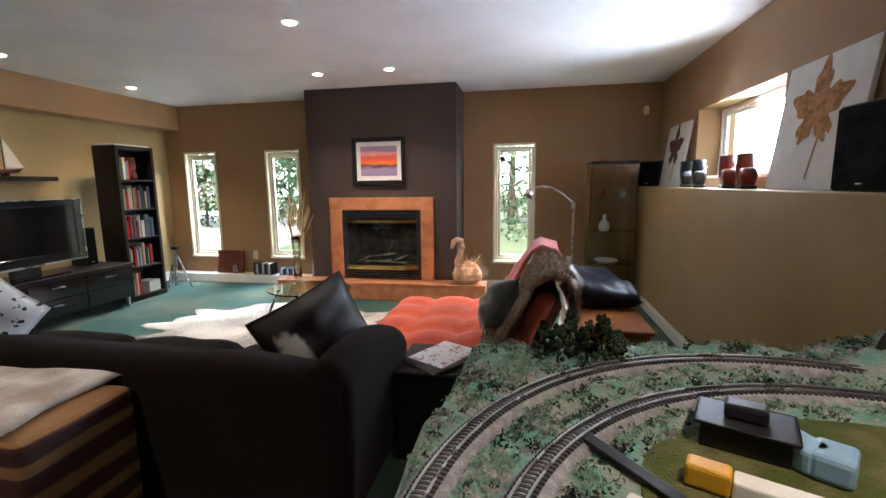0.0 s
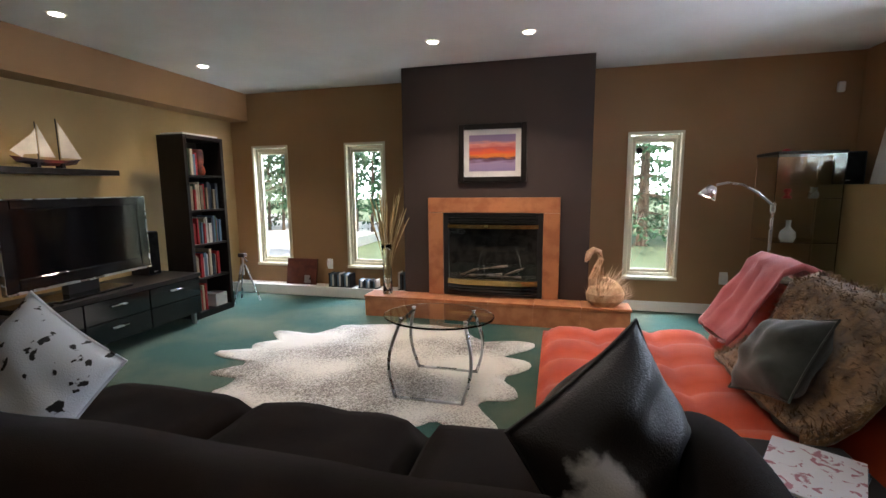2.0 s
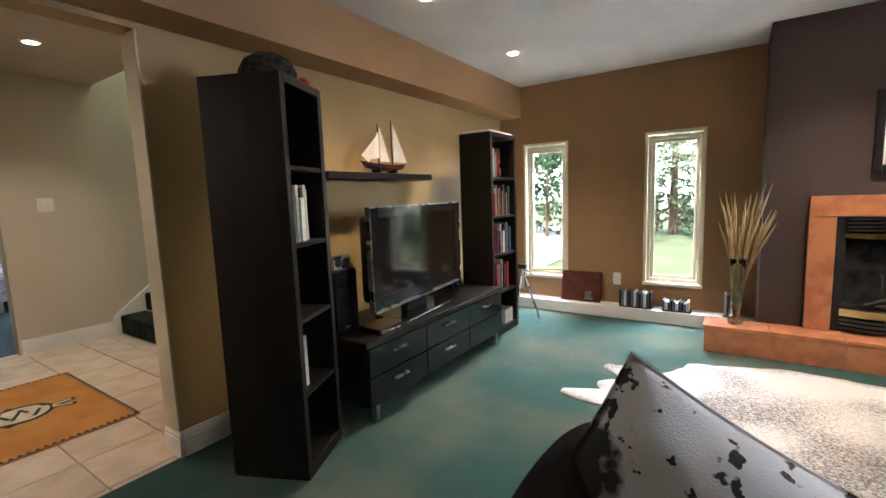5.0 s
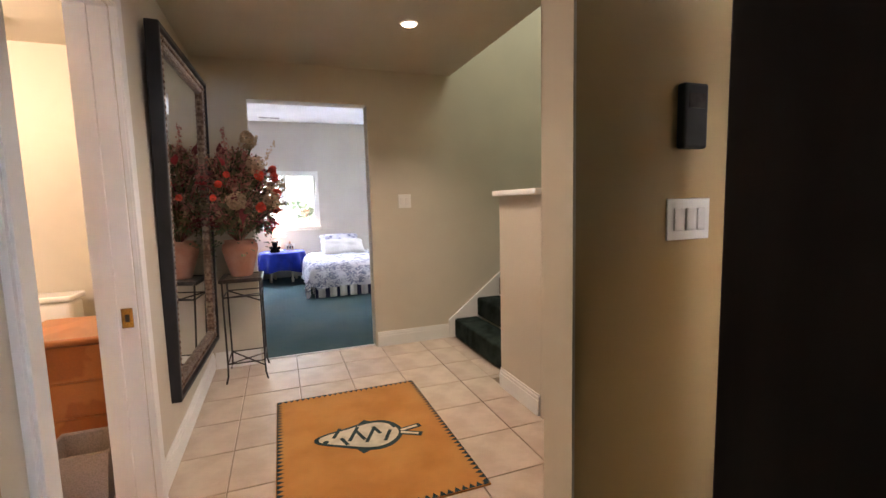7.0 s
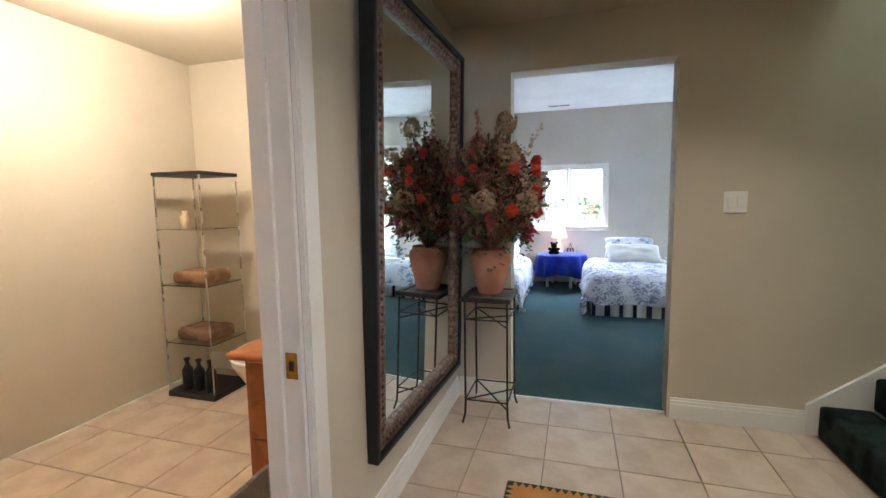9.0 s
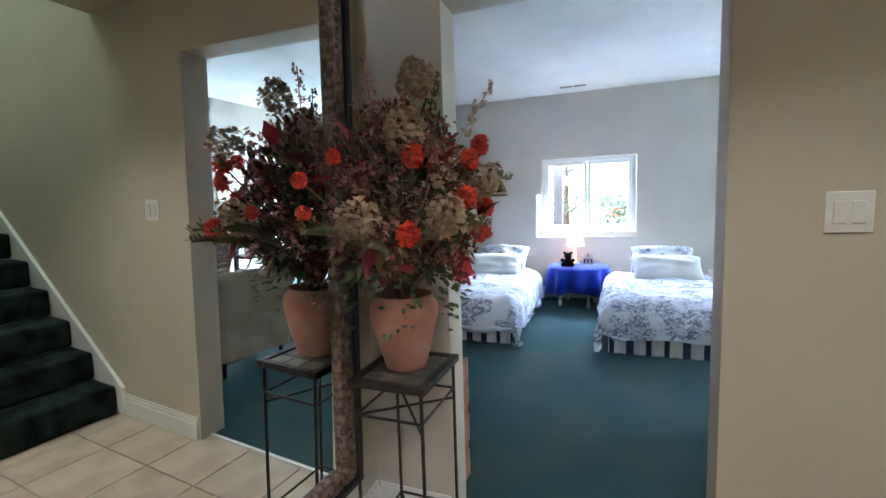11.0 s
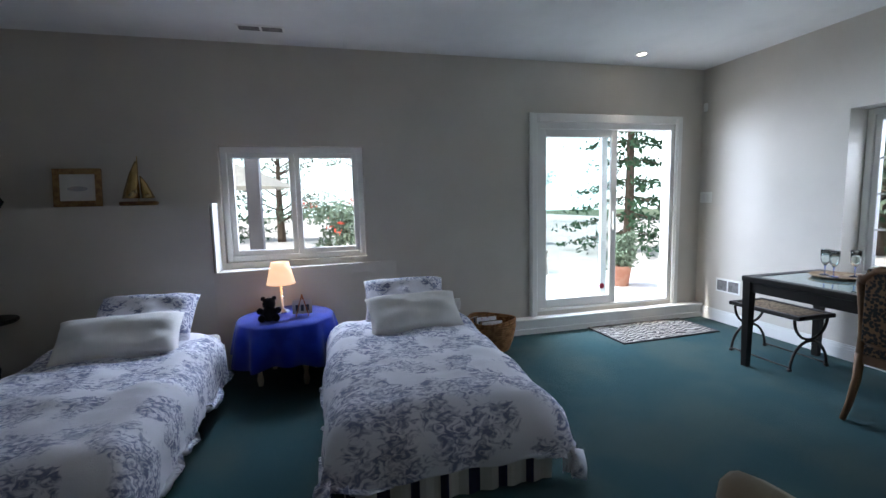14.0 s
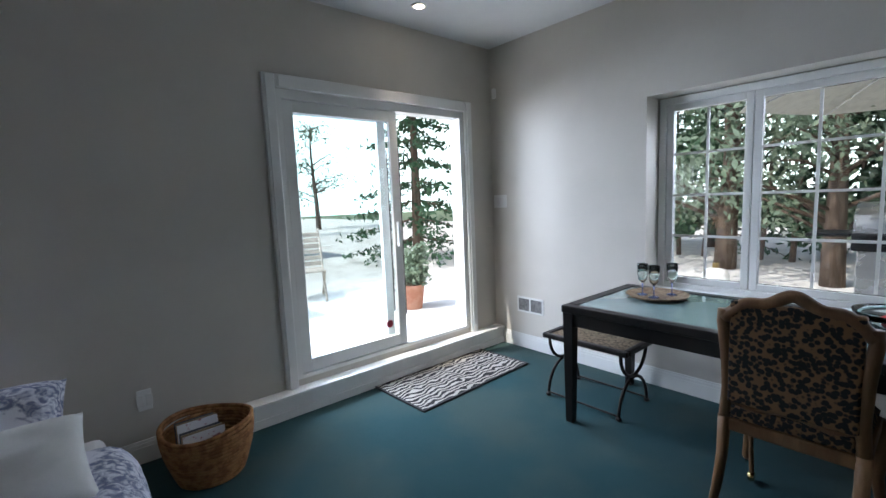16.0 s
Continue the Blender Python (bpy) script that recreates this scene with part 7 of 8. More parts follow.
def bed(y0, y1, seed, label, front, back):
    b = thing("single_bed", label, "bed", -10.44, (y0 + y1) / 2, 0, group="twin beds")
    hw = (y1 - y0) / 2
    part("box_spring", B(-0.98, -hw + 0.07, 0.02, 0.93, hw - 0.07, 0.23, 0.02), M_WHITE, b)
    part("mattress", B(-0.98, -hw + 0.06, 0.232, 0.93, hw - 0.06, 0.385, 0.04, 3), M_WHITE, b)
    bm = bmesh.new()
    path = [(-0.97, -hw + 0.04), (0.955, -hw + 0.04), (0.955, hw - 0.04), (-0.97, hw - 0.04)]
    ring = []
    for (ax, ay), (bx_, by) in zip(path, path[1:]):
        n = int(math.hypot(bx_ - ax, by - ay) / 0.02)
        for k in range(n):
            f = k / n
            nrm = Vector((by - ay, -(bx_ - ax), 0)).normalized()
            w = 0.008 * math.sin(k * 1.15)
            ring.append((ax + (bx_ - ax) * f + nrm.x * w, ay + (by - ay) * f + nrm.y * w))
    up = [bm.verts.new((x, y, 0.30)) for x, y in ring]
    dn = [bm.verts.new((x, y, 0.005)) for x, y in ring]
    for k in range(len(ring) - 1):
        bm.faces.new((dn[k], dn[k + 1], up[k + 1], up[k]))
    sk2 = part("bed_skirt", bm, M_SKIRT, b, "navy and white striped bed skirt")
    so = sk2.modifiers.new("thick", "SOLIDIFY")
    so.thickness = 0.004
    # duvet: a soft sheet folding down over the edges
    bm = bmesh.new()
    nu, nv = 64, 44
    g = {}
    for i in range(nu + 1):
        for j in range(nv + 1):
            u, v = i / nu, j / nv * 2 - 1
            x = -0.62 + 1.93 * u
            s = v * (hw + 0.36)
            fold = noise.noise(Vector((x * 3.2, s * 3.2, seed))) * 0.034 + noise.noise(Vector((x * 8, s * 8, seed + 3))) * 0.016 + 0.018 * abs(noise.noise(Vector((x * 15, s * 6, seed + 7))))
            def over(d, r):
                d = max(0.0, d)
                return (r * math.sin(d / r), r * (1 - math.cos(d / r))) if d < r * math.pi / 2 else (r, r + d - r * math.pi / 2)
            side, fall = over(abs(s) - hw + 0.13, 0.17)
            foot, drop = over(x - 0.80, 0.20)
            y = math.copysign(min(abs(s), hw - 0.13) + side, s)
            xx = min(x, 0.80) + foot
            z = 0.475 - 0.05 * u * u + fold - math.hypot(fall, drop)
            low = min(1.0, math.hypot(fall, drop) / 0.3)
            y += math.copysign(low * (0.045 * noise.noise(Vector((x * 5, s * 2, seed + 5))) + 0.012), s) if fall > 0 else 0
            xx += low * (0.05 * noise.noise(Vector((s * 5, 2.2, seed + 1))) + 0.012) if drop > 0 else 0
            z = max(z, 0.135 + 0.05 * noise.noise(Vector((s * 4, x * 4, seed + 9))) + 0.03 * u - 0.11 * (fall > 0.08 and drop > 0.08))
            g[i, j] = bm.verts.new((xx, y, max(0.03, z)))
    for i in range(nu):
        for j in range(nv):
            bm.faces.new((g[i, j], g[i + 1, j], g[i + 1, j + 1], g[i, j + 1]))
    d = part("duvet", bm, M_TOILE, b, "white duvet with blue toile print", smooth=True)
    so = d.modifiers.new("thick", "SOLIDIFY")
    so.thickness = 0.035
    so.offset = -1
    part("pillow", puff(bmesh.new(), 0.40, 0.66, 0.22, pose(-0.66, back, 0.61, 0, 44, -4), 24, 0.5, 0.25, seed, 0.05), M_TOILE, b, "toile printed pillow", smooth=True)
    part("pillow", puff(bmesh.new(), 0.35, 0.72, 0.20, pose(-0.40, front, 0.555, 0, 40, 5), 24, 0.45, 0.18, seed + 2, 0.05), M_WHITE, b, "white embroidered pillow", smooth=True)
bed(0.45, 1.51, 1.3, "single bed with blue toile duvet beside the side table", 0.0, 0.06)
bed(2.32, 3.41, 6.8, "single bed with blue toile duvet near the patio door", 0.08, 0.05)

nt_ = thing("night_table", "round night table under a royal blue cloth", "table", -11.30, 1.97, 0)
def cloth(r0, top, hem):
    bm = bmesh.new()
    n = 96
    prev = None
    c = bm.verts.new((0, 0, top))
    rows = []
    for q, (rr_, z, w) in enumerate(((r0 * 0.5, top, 0), (r0, top - 0.002, 0), (r0 + 0.015, top - 0.02, 0.004), (r0 + 0.03, top - 0.12, 0.022), (r0 + 0.05, hem, 0.04))):
        rows.append([bm.verts.new(((rr_ + w * math.sin(k / n * math.tau * 11 + 0.7)) * math.cos(k / n * math.tau), (rr_ + w * math.sin(k / n * math.tau * 11 + 0.7)) * math.sin(k / n * math.tau), z + (0.03 * math.cos(k / n * math.tau * 4) if q == 4 else 0))) for k in range(n)])
    for k in range(n):
        bm.faces.new((c, rows[0][k], rows[0][(k + 1) % n]))
    for a, b in zip(rows, rows[1:]):
        for k in range(n):
            bm.faces.new((a[k], b[k], b[(k + 1) % n], a[(k + 1) % n]))
    return bm
part("tabletop", lathe(bmesh.new(), [(0.35, 0.475), (0.355, 0.48), (0.355, 0.50), (0.35, 0.505)], 36), M_ORANGEWOOD, nt_)
for k in range(4):
    a = k * math.tau / 4 + 0.6
    part("leg", lathe(bmesh.new(), [(0.018, 0), (0.026, 0.05), (0.016, 0.10), (0.030, 0.2), (0.022, 0.3), (0.03, 0.474)], 12, pose(0.25 * math.cos(a), 0.25 * math.sin(a), 0)), M_CREAM, nt_, smooth=True)
tc_ = tagged(part("tablecloth", cloth(0.36, 0.512, 0.20), M_BLUE, smooth=True), "royal blue tablecloth draped on the night table", "tablecloth")
tc_.matrix_world = pose(-11.30, 1.97, 0)
so = tc_.modifiers.new("thick", "SOLIDIFY")
so.thickness = 0.003
so.offset = -1
tl = thing("table_lamp", "lit table lamp with cream cone shade", "lamp", -11.42, 1.93, 0.5125)
part("base", lathe(bmesh.new(), [(0.06, 0), (0.055, 0.012), (0.012, 0.03), (0.009, 0.25)], 20), M_STEEL, tl, smooth=True)
M_SHADE = material("lampshade_cloth", (0.85, 0.72, 0.55), 0.8, vary=0.03, bump=0.2)
MATS["lampshade_cloth"].node_tree.nodes["Principled BSDF"].inputs["Emission Color"].default_value = (1.0, 0.62, 0.34, 1)
MATS["lampshade_cloth"].node_tree.nodes["Principled BSDF"].inputs["Emission Strength"].default_value = 0.9
shd = part("shade", lathe(bmesh.new(), [(0.115, 0.24), (0.07, 0.42), (0.067, 0.42), (0.112, 0.24)], 32), M_SHADE, tl, "glowing cream shade", smooth=True)
part("bulb", lathe(bmesh.new(), [(0.012, 0.27), (0.028, 0.31), (0.02, 0.35)], 14), M_LAMP, tl)
lamp("table_lamp_bulb", "POINT", pose(-11.42, 1.93, 0.82), 1.3, (1.0, 0.66, 0.36), radius=0.05)
tb = bmesh.new()
for c, r in (((0, 0, 0.05), 0.06), ((0, 0, 0.13), 0.048), ((0.05, -0.05, 0.03), 0.03), ((0.05, 0.05, 0.03), 0.03), ((0, -0.04, 0.172), 0.018), ((0, 0.04, 0.172), 0.018), ((0.02, -0.065, 0.08), 0.025), ((0.02, 0.065, 0.08), 0.025)):
    bmesh.ops.create_icosphere(tb, subdivisions=3, radius=r, matrix=Matrix.Translation(c))
bear = tagged(part("plush_bear", tb, material("black_plush", (0.012, 0.012, 0.016), 0.95, fine=260, vary=0.4, bump=1.0), smooth=True), "black plush bear sitting on the blue cloth", "plush toy")
bear.matrix_world = pose(-11.17, 1.86, 0.513)
cardm = thing("easel_card", "small white card on a wooden easel", "card", -11.22, 2.10, 0.5135, 0)
part("card", B(-0.006, -0.075, 0.02, 0.0, 0.075, 0.13, 0.001, 1, m=pose(0, 0, 0, 0, -12, 0)), M_PAPER, cardm)
for y in (-0.04, 0, 0.04):
    part("print_mark", B(0.0005, y - 0.012, 0.04, 0.002, y + 0.012, 0.09, m=pose(0, 0, 0, 0, -12, 0)), BOOKC[2], cardm)
part("easel_leg", rod(bmesh.new(), (0.02, -0.05, 0), (-0.03, 0, 0.17), 0.004), M_ORANGEWOOD, cardm)
part("easel_leg", rod(bmesh.new(), (0.02, 0.05, 0), (-0.03, 0, 0.17), 0.004), M_ORANGEWOOD, cardm)
part("easel_leg", rod(bmesh.new(), (-0.07, 0, 0), (-0.03, 0, 0.17), 0.004), M_ORANGEWOOD, cardm)

# on the bedroom ledge
rbk = random.Random(4)
yy = -0.69
while yy < -0.20:
    w_ = rbk.uniform(0.02, 0.05)
    book(pose(-11.62, yy, 1.4255, 0, 0, 0), w_, rbk.uniform(0.22, 0.33), 0.15, rbk.choice((1, 2, 2, 7, 2, 4)), "books on the ledge")
    yy += w_ + 0.004
gv = thing("violin_ornament", "dark violin shaped ornament on the ledge", "ornament", -11.68, -0.12, 1.4255)
part("body", lathe(bmesh.new(), [(0.05, 0), (0.08, 0.05), (0.05, 0.10), (0.065, 0.15), (0.02, 0.19), (0.012, 0.28), (0.016, 0.31)], 20, Matrix.Diagonal((0.35, 1, 1, 1))), M_BLACK, gv, smooth=True)
def picture(m, w, h, fb, fm, mats, label, name="framed_picture", motif=()):
    p = thing(name, label, "picture")
    bm = bmesh.new()
    for x0, z0, x1, z1 in ((-w / 2, 0, -w / 2 + fb, h), (w / 2 - fb, 0, w / 2, h), (-w / 2 + fb, h - fb, w / 2 - fb, h), (-w / 2 + fb, 0, w / 2 - fb, fb)):
        box(bm, x0, -0.02, z0, x1, 0, z1, 0.003, 1)
    part("frame", bm, fm, p)
    part("print", B(-w / 2 + fb, -0.012, fb, w / 2 - fb, -0.002, h - fb), mats, p)
    for x, z, rx, rz, mm in motif:
        part("motif", lathe(bmesh.new(), [(1, 0), (1, 0.001)], 24, pose(x, -0.0125, z, 90, 0, 0) @ Matrix.Diagonal((rx, rz, 1, 1))), mm, p)
    p.matrix_world = m
M_GOLD = material("gilt_frame", (0.30, 0.17, 0.06), 0.4, (0.18, 0.09, 0.03), scale=30, vary=0.2, bump=0.4)
M_INK = material("blue_grey_ink", (0.30, 0.36, 0.42), 0.8, (0.55, 0.45, 0.42), scale=14, vary=0.2)
picture(pose(-11.69, 0.44, 1.4255, 0, 0, 90) @ pose(0, 0, 0, -6, 0, 0), 0.33, 0.30, 0.045, M_GOLD, M_PAPER, "small gilt framed seascape print on the ledge", motif=((0, 0.14, 0.07, 0.02, M_INK),))
picture(pose(-10.79, -0.7195, 1.32, 0, 0, 180), 1.32, 0.45, 0.012, M_BLACK, M_PAPER, "long framed print of three arched figures", motif=((-0.40, 0.22, 0.17, 0.12, M_INK), (0.0, 0.22, 0.17, 0.12, M_INK), (0.38, 0.22, 0.15, 0.11, M_INK), (-0.22, 0.2, 0.035, 0.10, BOOKC[2]), (0.2, 0.2, 0.035, 0.10, BOOKC[2])))
sb = thing("model_sailboat", "small golden model sailboat on the ledge", "model ship", -11.68, 0.86, 1.4255)
part("hull", B(-0.03, -0.10, 0, 0.03, 0.10, 0.03, 0.012, 3), M_GOLD, sb)
part("mast", rod(bmesh.new(), (0, 0, 0.03), (0, 0.01, 0.35), 0.003), M_BRASS, sb)
for y0, y1, zt in ((0.01, -0.085, 0.33), (0.015, 0.09, 0.22)):
    bm = bmesh.new()
    grid = [[bm.verts.new((0.004 + 0.03 * math.sin(f * math.pi) * (1 - t), y0 + (y1 - y0) * f * (1 - t) ** 0.7, 0.05 + (zt - 0.05) * t)) for f in (0, 0.33, 0.66, 1)] for t in (0, 0.3, 0.6, 0.95)]
    for a, b in zip(grid, grid[1:]):
        for q in range(3):
            bm.faces.new((a[q], a[q + 1], b[q + 1], b[q]))
    so = part("sail", bm, M_BRASS, sb, smooth=True).modifiers.new("thick", "SOLIDIFY")
    so.thickness = 0.002

sb.scale = (1.2, 1.35, 1.12)
st_ = thing("pedestal_table", "small dark round pedestal table in the corner", "side table", -11.25, 0.02, 0)
part("top", lathe(bmesh.new(), [(0.16, 0.63), (0.17, 0.64), (0.17, 0.655), (0.16, 0.66)], 28), M_BLACKBROWN, st_)
part("column", lathe(bmesh.new(), [(0.04, 0.10), (0.028, 0.2), (0.045, 0.3), (0.02, 0.4), (0.025, 0.63)], 16), M_BLACKBROWN, st_, smooth=True)
for k in range(3):
    a = k * math.tau / 3
    part("foot", tube(bmesh.new(), [(0.02 * math.cos(a), 0.02 * math.sin(a), 0.16), (0.10 * math.cos(a), 0.10 * math.sin(a), 0.09), (0.18 * math.cos(a), 0.18 * math.sin(a), 0.012)], 0.012, 8), M_BLACKBROWN, st_)
ls = thing("laundry_pile", "pile of blue and white towels in the corner", "towels", -11.15, -0.42, 0)
part("towel", puff(bmesh.new(), 0.55, 0.40, 0.26, pose(0, 0, 0.14, 8, 6, 20), 18, 0.35, 0.8, 1.2), pattern("blue_white_towel", "noise", ((0.62, 0.66, 0.70), (0.05, 0.12, 0.25)), 6, 0.95, 1.0, 2, (0.48, 0.52)), ls, smooth=True)
part("towel", puff(bmesh.new(), 0.42, 0.34, 0.18, pose(0.02, 0.02, 0.30, -10, 8, -15), 16, 0.35, 0.8, 3.2), material("blue_towel", (0.05, 0.12, 0.26), 0.95, vary=0.2, bump=0.6), ls, smooth=True)

# basket with magazines
bk = thing("wicker_basket", "round wicker basket filled with magazines", "basket", -11.42, 3.78, 0)
M_WICK = material("honey_wicker", (0.34, 0.17, 0.07), 0.75, (0.20, 0.09, 0.035), scale=30, fine=140, vary=0.25, bump=0.6)
for q in range(15):
    z = 0.012 + q * 0.0165
    r = 0.125 + 0.055 * math.sin(min(1, z / 0.26) * 1.7)
    part("wicker_coil", tube(bmesh.new(), [((r + 0.006 * math.sin(k * math.pi + q * math.pi)) * math.cos(k / 36 * math.tau), (r + 0.006 * math.sin(k * math.pi + q * math.pi + (k % 2) * math.pi)) * math.sin(k / 36 * math.tau), z + (0.012 * math.sin(k / 36 * math.tau * 2) if q > 12 else 0)) for k in range(36)], 0.0095, 6, True), M_WICK, bk, smooth=True)
part("basket_floor", lathe(bmesh.new(), [(0.12, 0.002), (0.12, 0.012)], 24), M_WICK, bk)
for k in range(6):
    mg = thing("magazine", "dark covered magazine standing in the basket", "magazine", -11.52 + 0.035 * k, 3.74, 0.013, 0, "magazines in the basket")
    part("pages", B(-0.006, -0.095, 0, 0.0, 0.095, 0.26 + 0.012 * (k % 3), m=pose(0, 0, 0, 0, -6 + 3 * k, 0)), M_PAPER, mg)
    part("cover", B(0.0002, -0.097, 0, 0.0025, 0.097, 0.263 + 0.012 * (k % 3), m=pose(0, 0, 0, 0, -6 + 3 * k, 0)), (BOOKC[2], BOOKC[3], M_MAG)[k % 3], mg)

bk.scale = (1.22, 1.22, 1.18)
# zebra mat
zm = thing("zebra_mat", "black and white zebra striped mat by the patio door", "mat", -11.545, 5.56, 0)
M_ZEBRA = pattern("zebra_stripes", "wave", ((0.42, 0.38, 0.33), (0.012, 0.01, 0.01)), 7.5, 0.95, 9.0, 1.2, (0.42, 0.50), (1, 1, 1), 0.5)
part("field", B(-0.35, -0.56, 0.001, 0.35, 0.56, 0.012, 0.003, 1), M_ZEBRA, zm)
for a in ((-0.37, -0.58, 0.37, -0.56), (-0.37, 0.56, 0.37, 0.58), (-0.37, -0.56, -0.35, 0.56), (0.35, -0.56, 0.37, 0.56)):
    part("binding", B(a[0], a[1], 0.0, a[2], a[3], 0.013, 0.003, 1), M_BLACK, zm)
zm.matrix_world = pose(-11.50, 5.565, 0, 0, 0, 2) @ Matrix.Scale(1, 4)

# glass topped desk
dk = thing("glass_table", "dark wood table with frosted glass top", "table", -9.30, 5.975, 0)
for a in ((-1.11, -0.42, 1.11, -0.35), (-1.11, 0.35, 1.11, 0.42), (-1.11, -0.35, -1.04, 0.35), (1.04, -0.35, 1.11, 0.35)):
    part("top_rail", B(a[0], a[1], 0.70, a[2], a[3], 0.745, 0.006), M_BLACKBROWN, dk)
M_FROST = material("frosted_glass_top", (0.20, 0.29, 0.28), 0.05, scale=3, fine=50, vary=0.02, bump=0.0, coat=0.6)
part("glass_top", B(-1.038, -0.348, 0.722, 1.038, 0.348, 0.740), M_FROST, dk)
for a in ((-1.09, -0.40, 1.09, -0.375), (-1.09, 0.375, 1.09, 0.40)):
    part("apron", B(a[0], a[1], 0.62, a[2], a[3], 0.70), M_BLACKBROWN, dk)
for x in (-1.07, 1.07):
    for y in (-0.38, 0.38):
        bm = bmesh.new()
        bmesh.ops.create_cone(bm, cap_ends=True, segments=4, radius1=0.032, radius2=0.046, depth=0.70, matrix=pose(x, y, 0.35, 0, 0, 45))
        part("leg", bm, M_BLACKBROWN, dk)
tray = tagged(part("wicker_tray", lathe(bmesh.new(), [(0.14, 0), (0.17, 0.004), (0.185, 0.018), (0.175, 0.018), (0.14, 0.008)], 32), material("tray_wicker", (0.28, 0.20, 0.12), 0.7, (0.16, 0.10, 0.06), scale=40, vary=0.3, bump=0.6), smooth=True), "round woven tray on the glass table", "tray")
tray.matrix_world = pose(-10.08, 6.12, 0.7465)
M_BLUEGLASS = glass("blue_tinted_glass", (0.35, 0.45, 0.95))
for k, (dx, dy) in enumerate(((-0.07, -0.05), (0.02, -0.09), (0.07, 0.05))):
    g = thing("wine_glass", "wine glass with cobalt blue stem on the tray", "wine glass", -10.08 + dx, 6.12 + dy, 0.756, 0, "wine glasses on the tray")
    part("foot", lathe(bmesh.new(), [(0.032, 0), (0.03, 0.004), (0.006, 0.01)], 20), M_BLUEGLASS, g)
    part("stem", lathe(bmesh.new(), [(0.005, 0.01), (0.004, 0.05), (0.006, 0.075)], 12), M_BLUEGLASS, g)
    part("bowl", lathe(bmesh.new(), [(0.006, 0.075), (0.026, 0.10), (0.031, 0.14), (0.033, 0.20), (0.031, 0.20), (0.028, 0.14), (0.022, 0.105), (0.003, 0.085)], 24), M_CLEAR, g, smooth=True)
bwl = thing("fruit_bowl", "clear glass bowl on the table", "bowl", -9.0, 6.05, 0.7415)
part("bowl", lathe(bmesh.new(), [(0.05, 0), (0.10, 0.02), (0.15, 0.07), (0.165, 0.10), (0.16, 0.10), (0.14, 0.07), (0.09, 0.028), (0.04, 0.01)], 32), M_CLEAR, bwl, smooth=True)
bottle(-9.03, 6.03, 0.7535, [(0.02, 0), (0.04, 0.03), (0.035, 0.06), (0.01, 0.075)], BOOKC[0], "red apple in the glass bowl", "apple")

# iron bench under the table
ib = thing("iron_stool", "curved iron stool with woven seat under the table", "stool", -10.42, 5.98, 0)
for a in ((-0.31, -0.19, 0.31, -0.15), (-0.31, 0.15, 0.31, 0.19), (-0.31, -0.15, -0.27, 0.15), (0.27, -0.15, 0.31, 0.15)):
    part("seat_rail", B(a[0], a[1], 0.415, a[2], a[3], 0.45, 0.008), M_BLACKBROWN, ib)
part("seat_panel", B(-0.268, -0.148, 0.425, 0.268, 0.148, 0.440), material("woven_seat", (0.20, 0.15, 0.10), 0.8, scale=60, vary=0.3, bump=0.7), ib)
for x in (-0.26, 0.26):
    s = 1
    part("leg_curve", tube(bmesh.new(), [(x, 0.17 * math.cos(a / 12 * math.pi), 0.412 - 0.17 * math.sin(a / 12 * math.pi)) for a in range(13)], 0.011, 8), M_IRON, ib, smooth=True)
    part("leg_curve", tube(bmesh.new(), [(x, 0.19 * math.cos(a / 12 * math.pi), 0.012 + 0.22 * math.sin(a / 12 * math.pi)) for a in range(13)], 0.011, 8), M_IRON, ib, smooth=True)
    for y in (-0.19, 0.19):
        part("foot_ball", lathe(bmesh.new(), [(0.006, 0), (0.018, 0.008), (0.018, 0.02), (0.006, 0.03)], 10, pose(x, y, 0)), M_IRON, ib)
for y in (-0.19, 0.19):
    part("stretcher", rod(bmesh.new(), (-0.26, y, 0.03), (0.26, y, 0.03), 0.007), M_IRON, ib)

# carved chair with leopard cloth
M_LEO = pattern("leopard_cloth", "cells", ((0.008, 0.006, 0.005), (0.17, 0.088, 0.036)), 52, 0.85, 0.0, 2, (0.50, 0.66), bump=0.3)
M_CARVED = material("carved_walnut", (0.15, 0.075, 0.035), 0.45, (0.24, 0.13, 0.06), scale=9, fine=120, vary=0.2, bump=0.2, stretch=(1, 1, 0.2))
lc = thing("carved_chair", "carved wooden chair with leopard print back", "chair", -9.26, 5.40, 0)
def chair_back(z0, z1, w, hole):
    pts = []
    n = 48
    for k in range(n + 1):
        u = k / n * 2 - 1
        pts.append((u * w, z1 + 0.035 * math.cos(u * math.pi) + 0.012 * math.cos(u * 3 * math.pi) - 0.03 * abs(u) ** 8))
    return pts
bm = bmesh.new()
tp_ = chair_back(0.42, 0.94, 0.235, 0)
tube(bm, [(x, 0.02, z) for x, z in tp_], 0.026, 10)
part("crest_rail", bm, M_CARVED, lc, smooth=True)
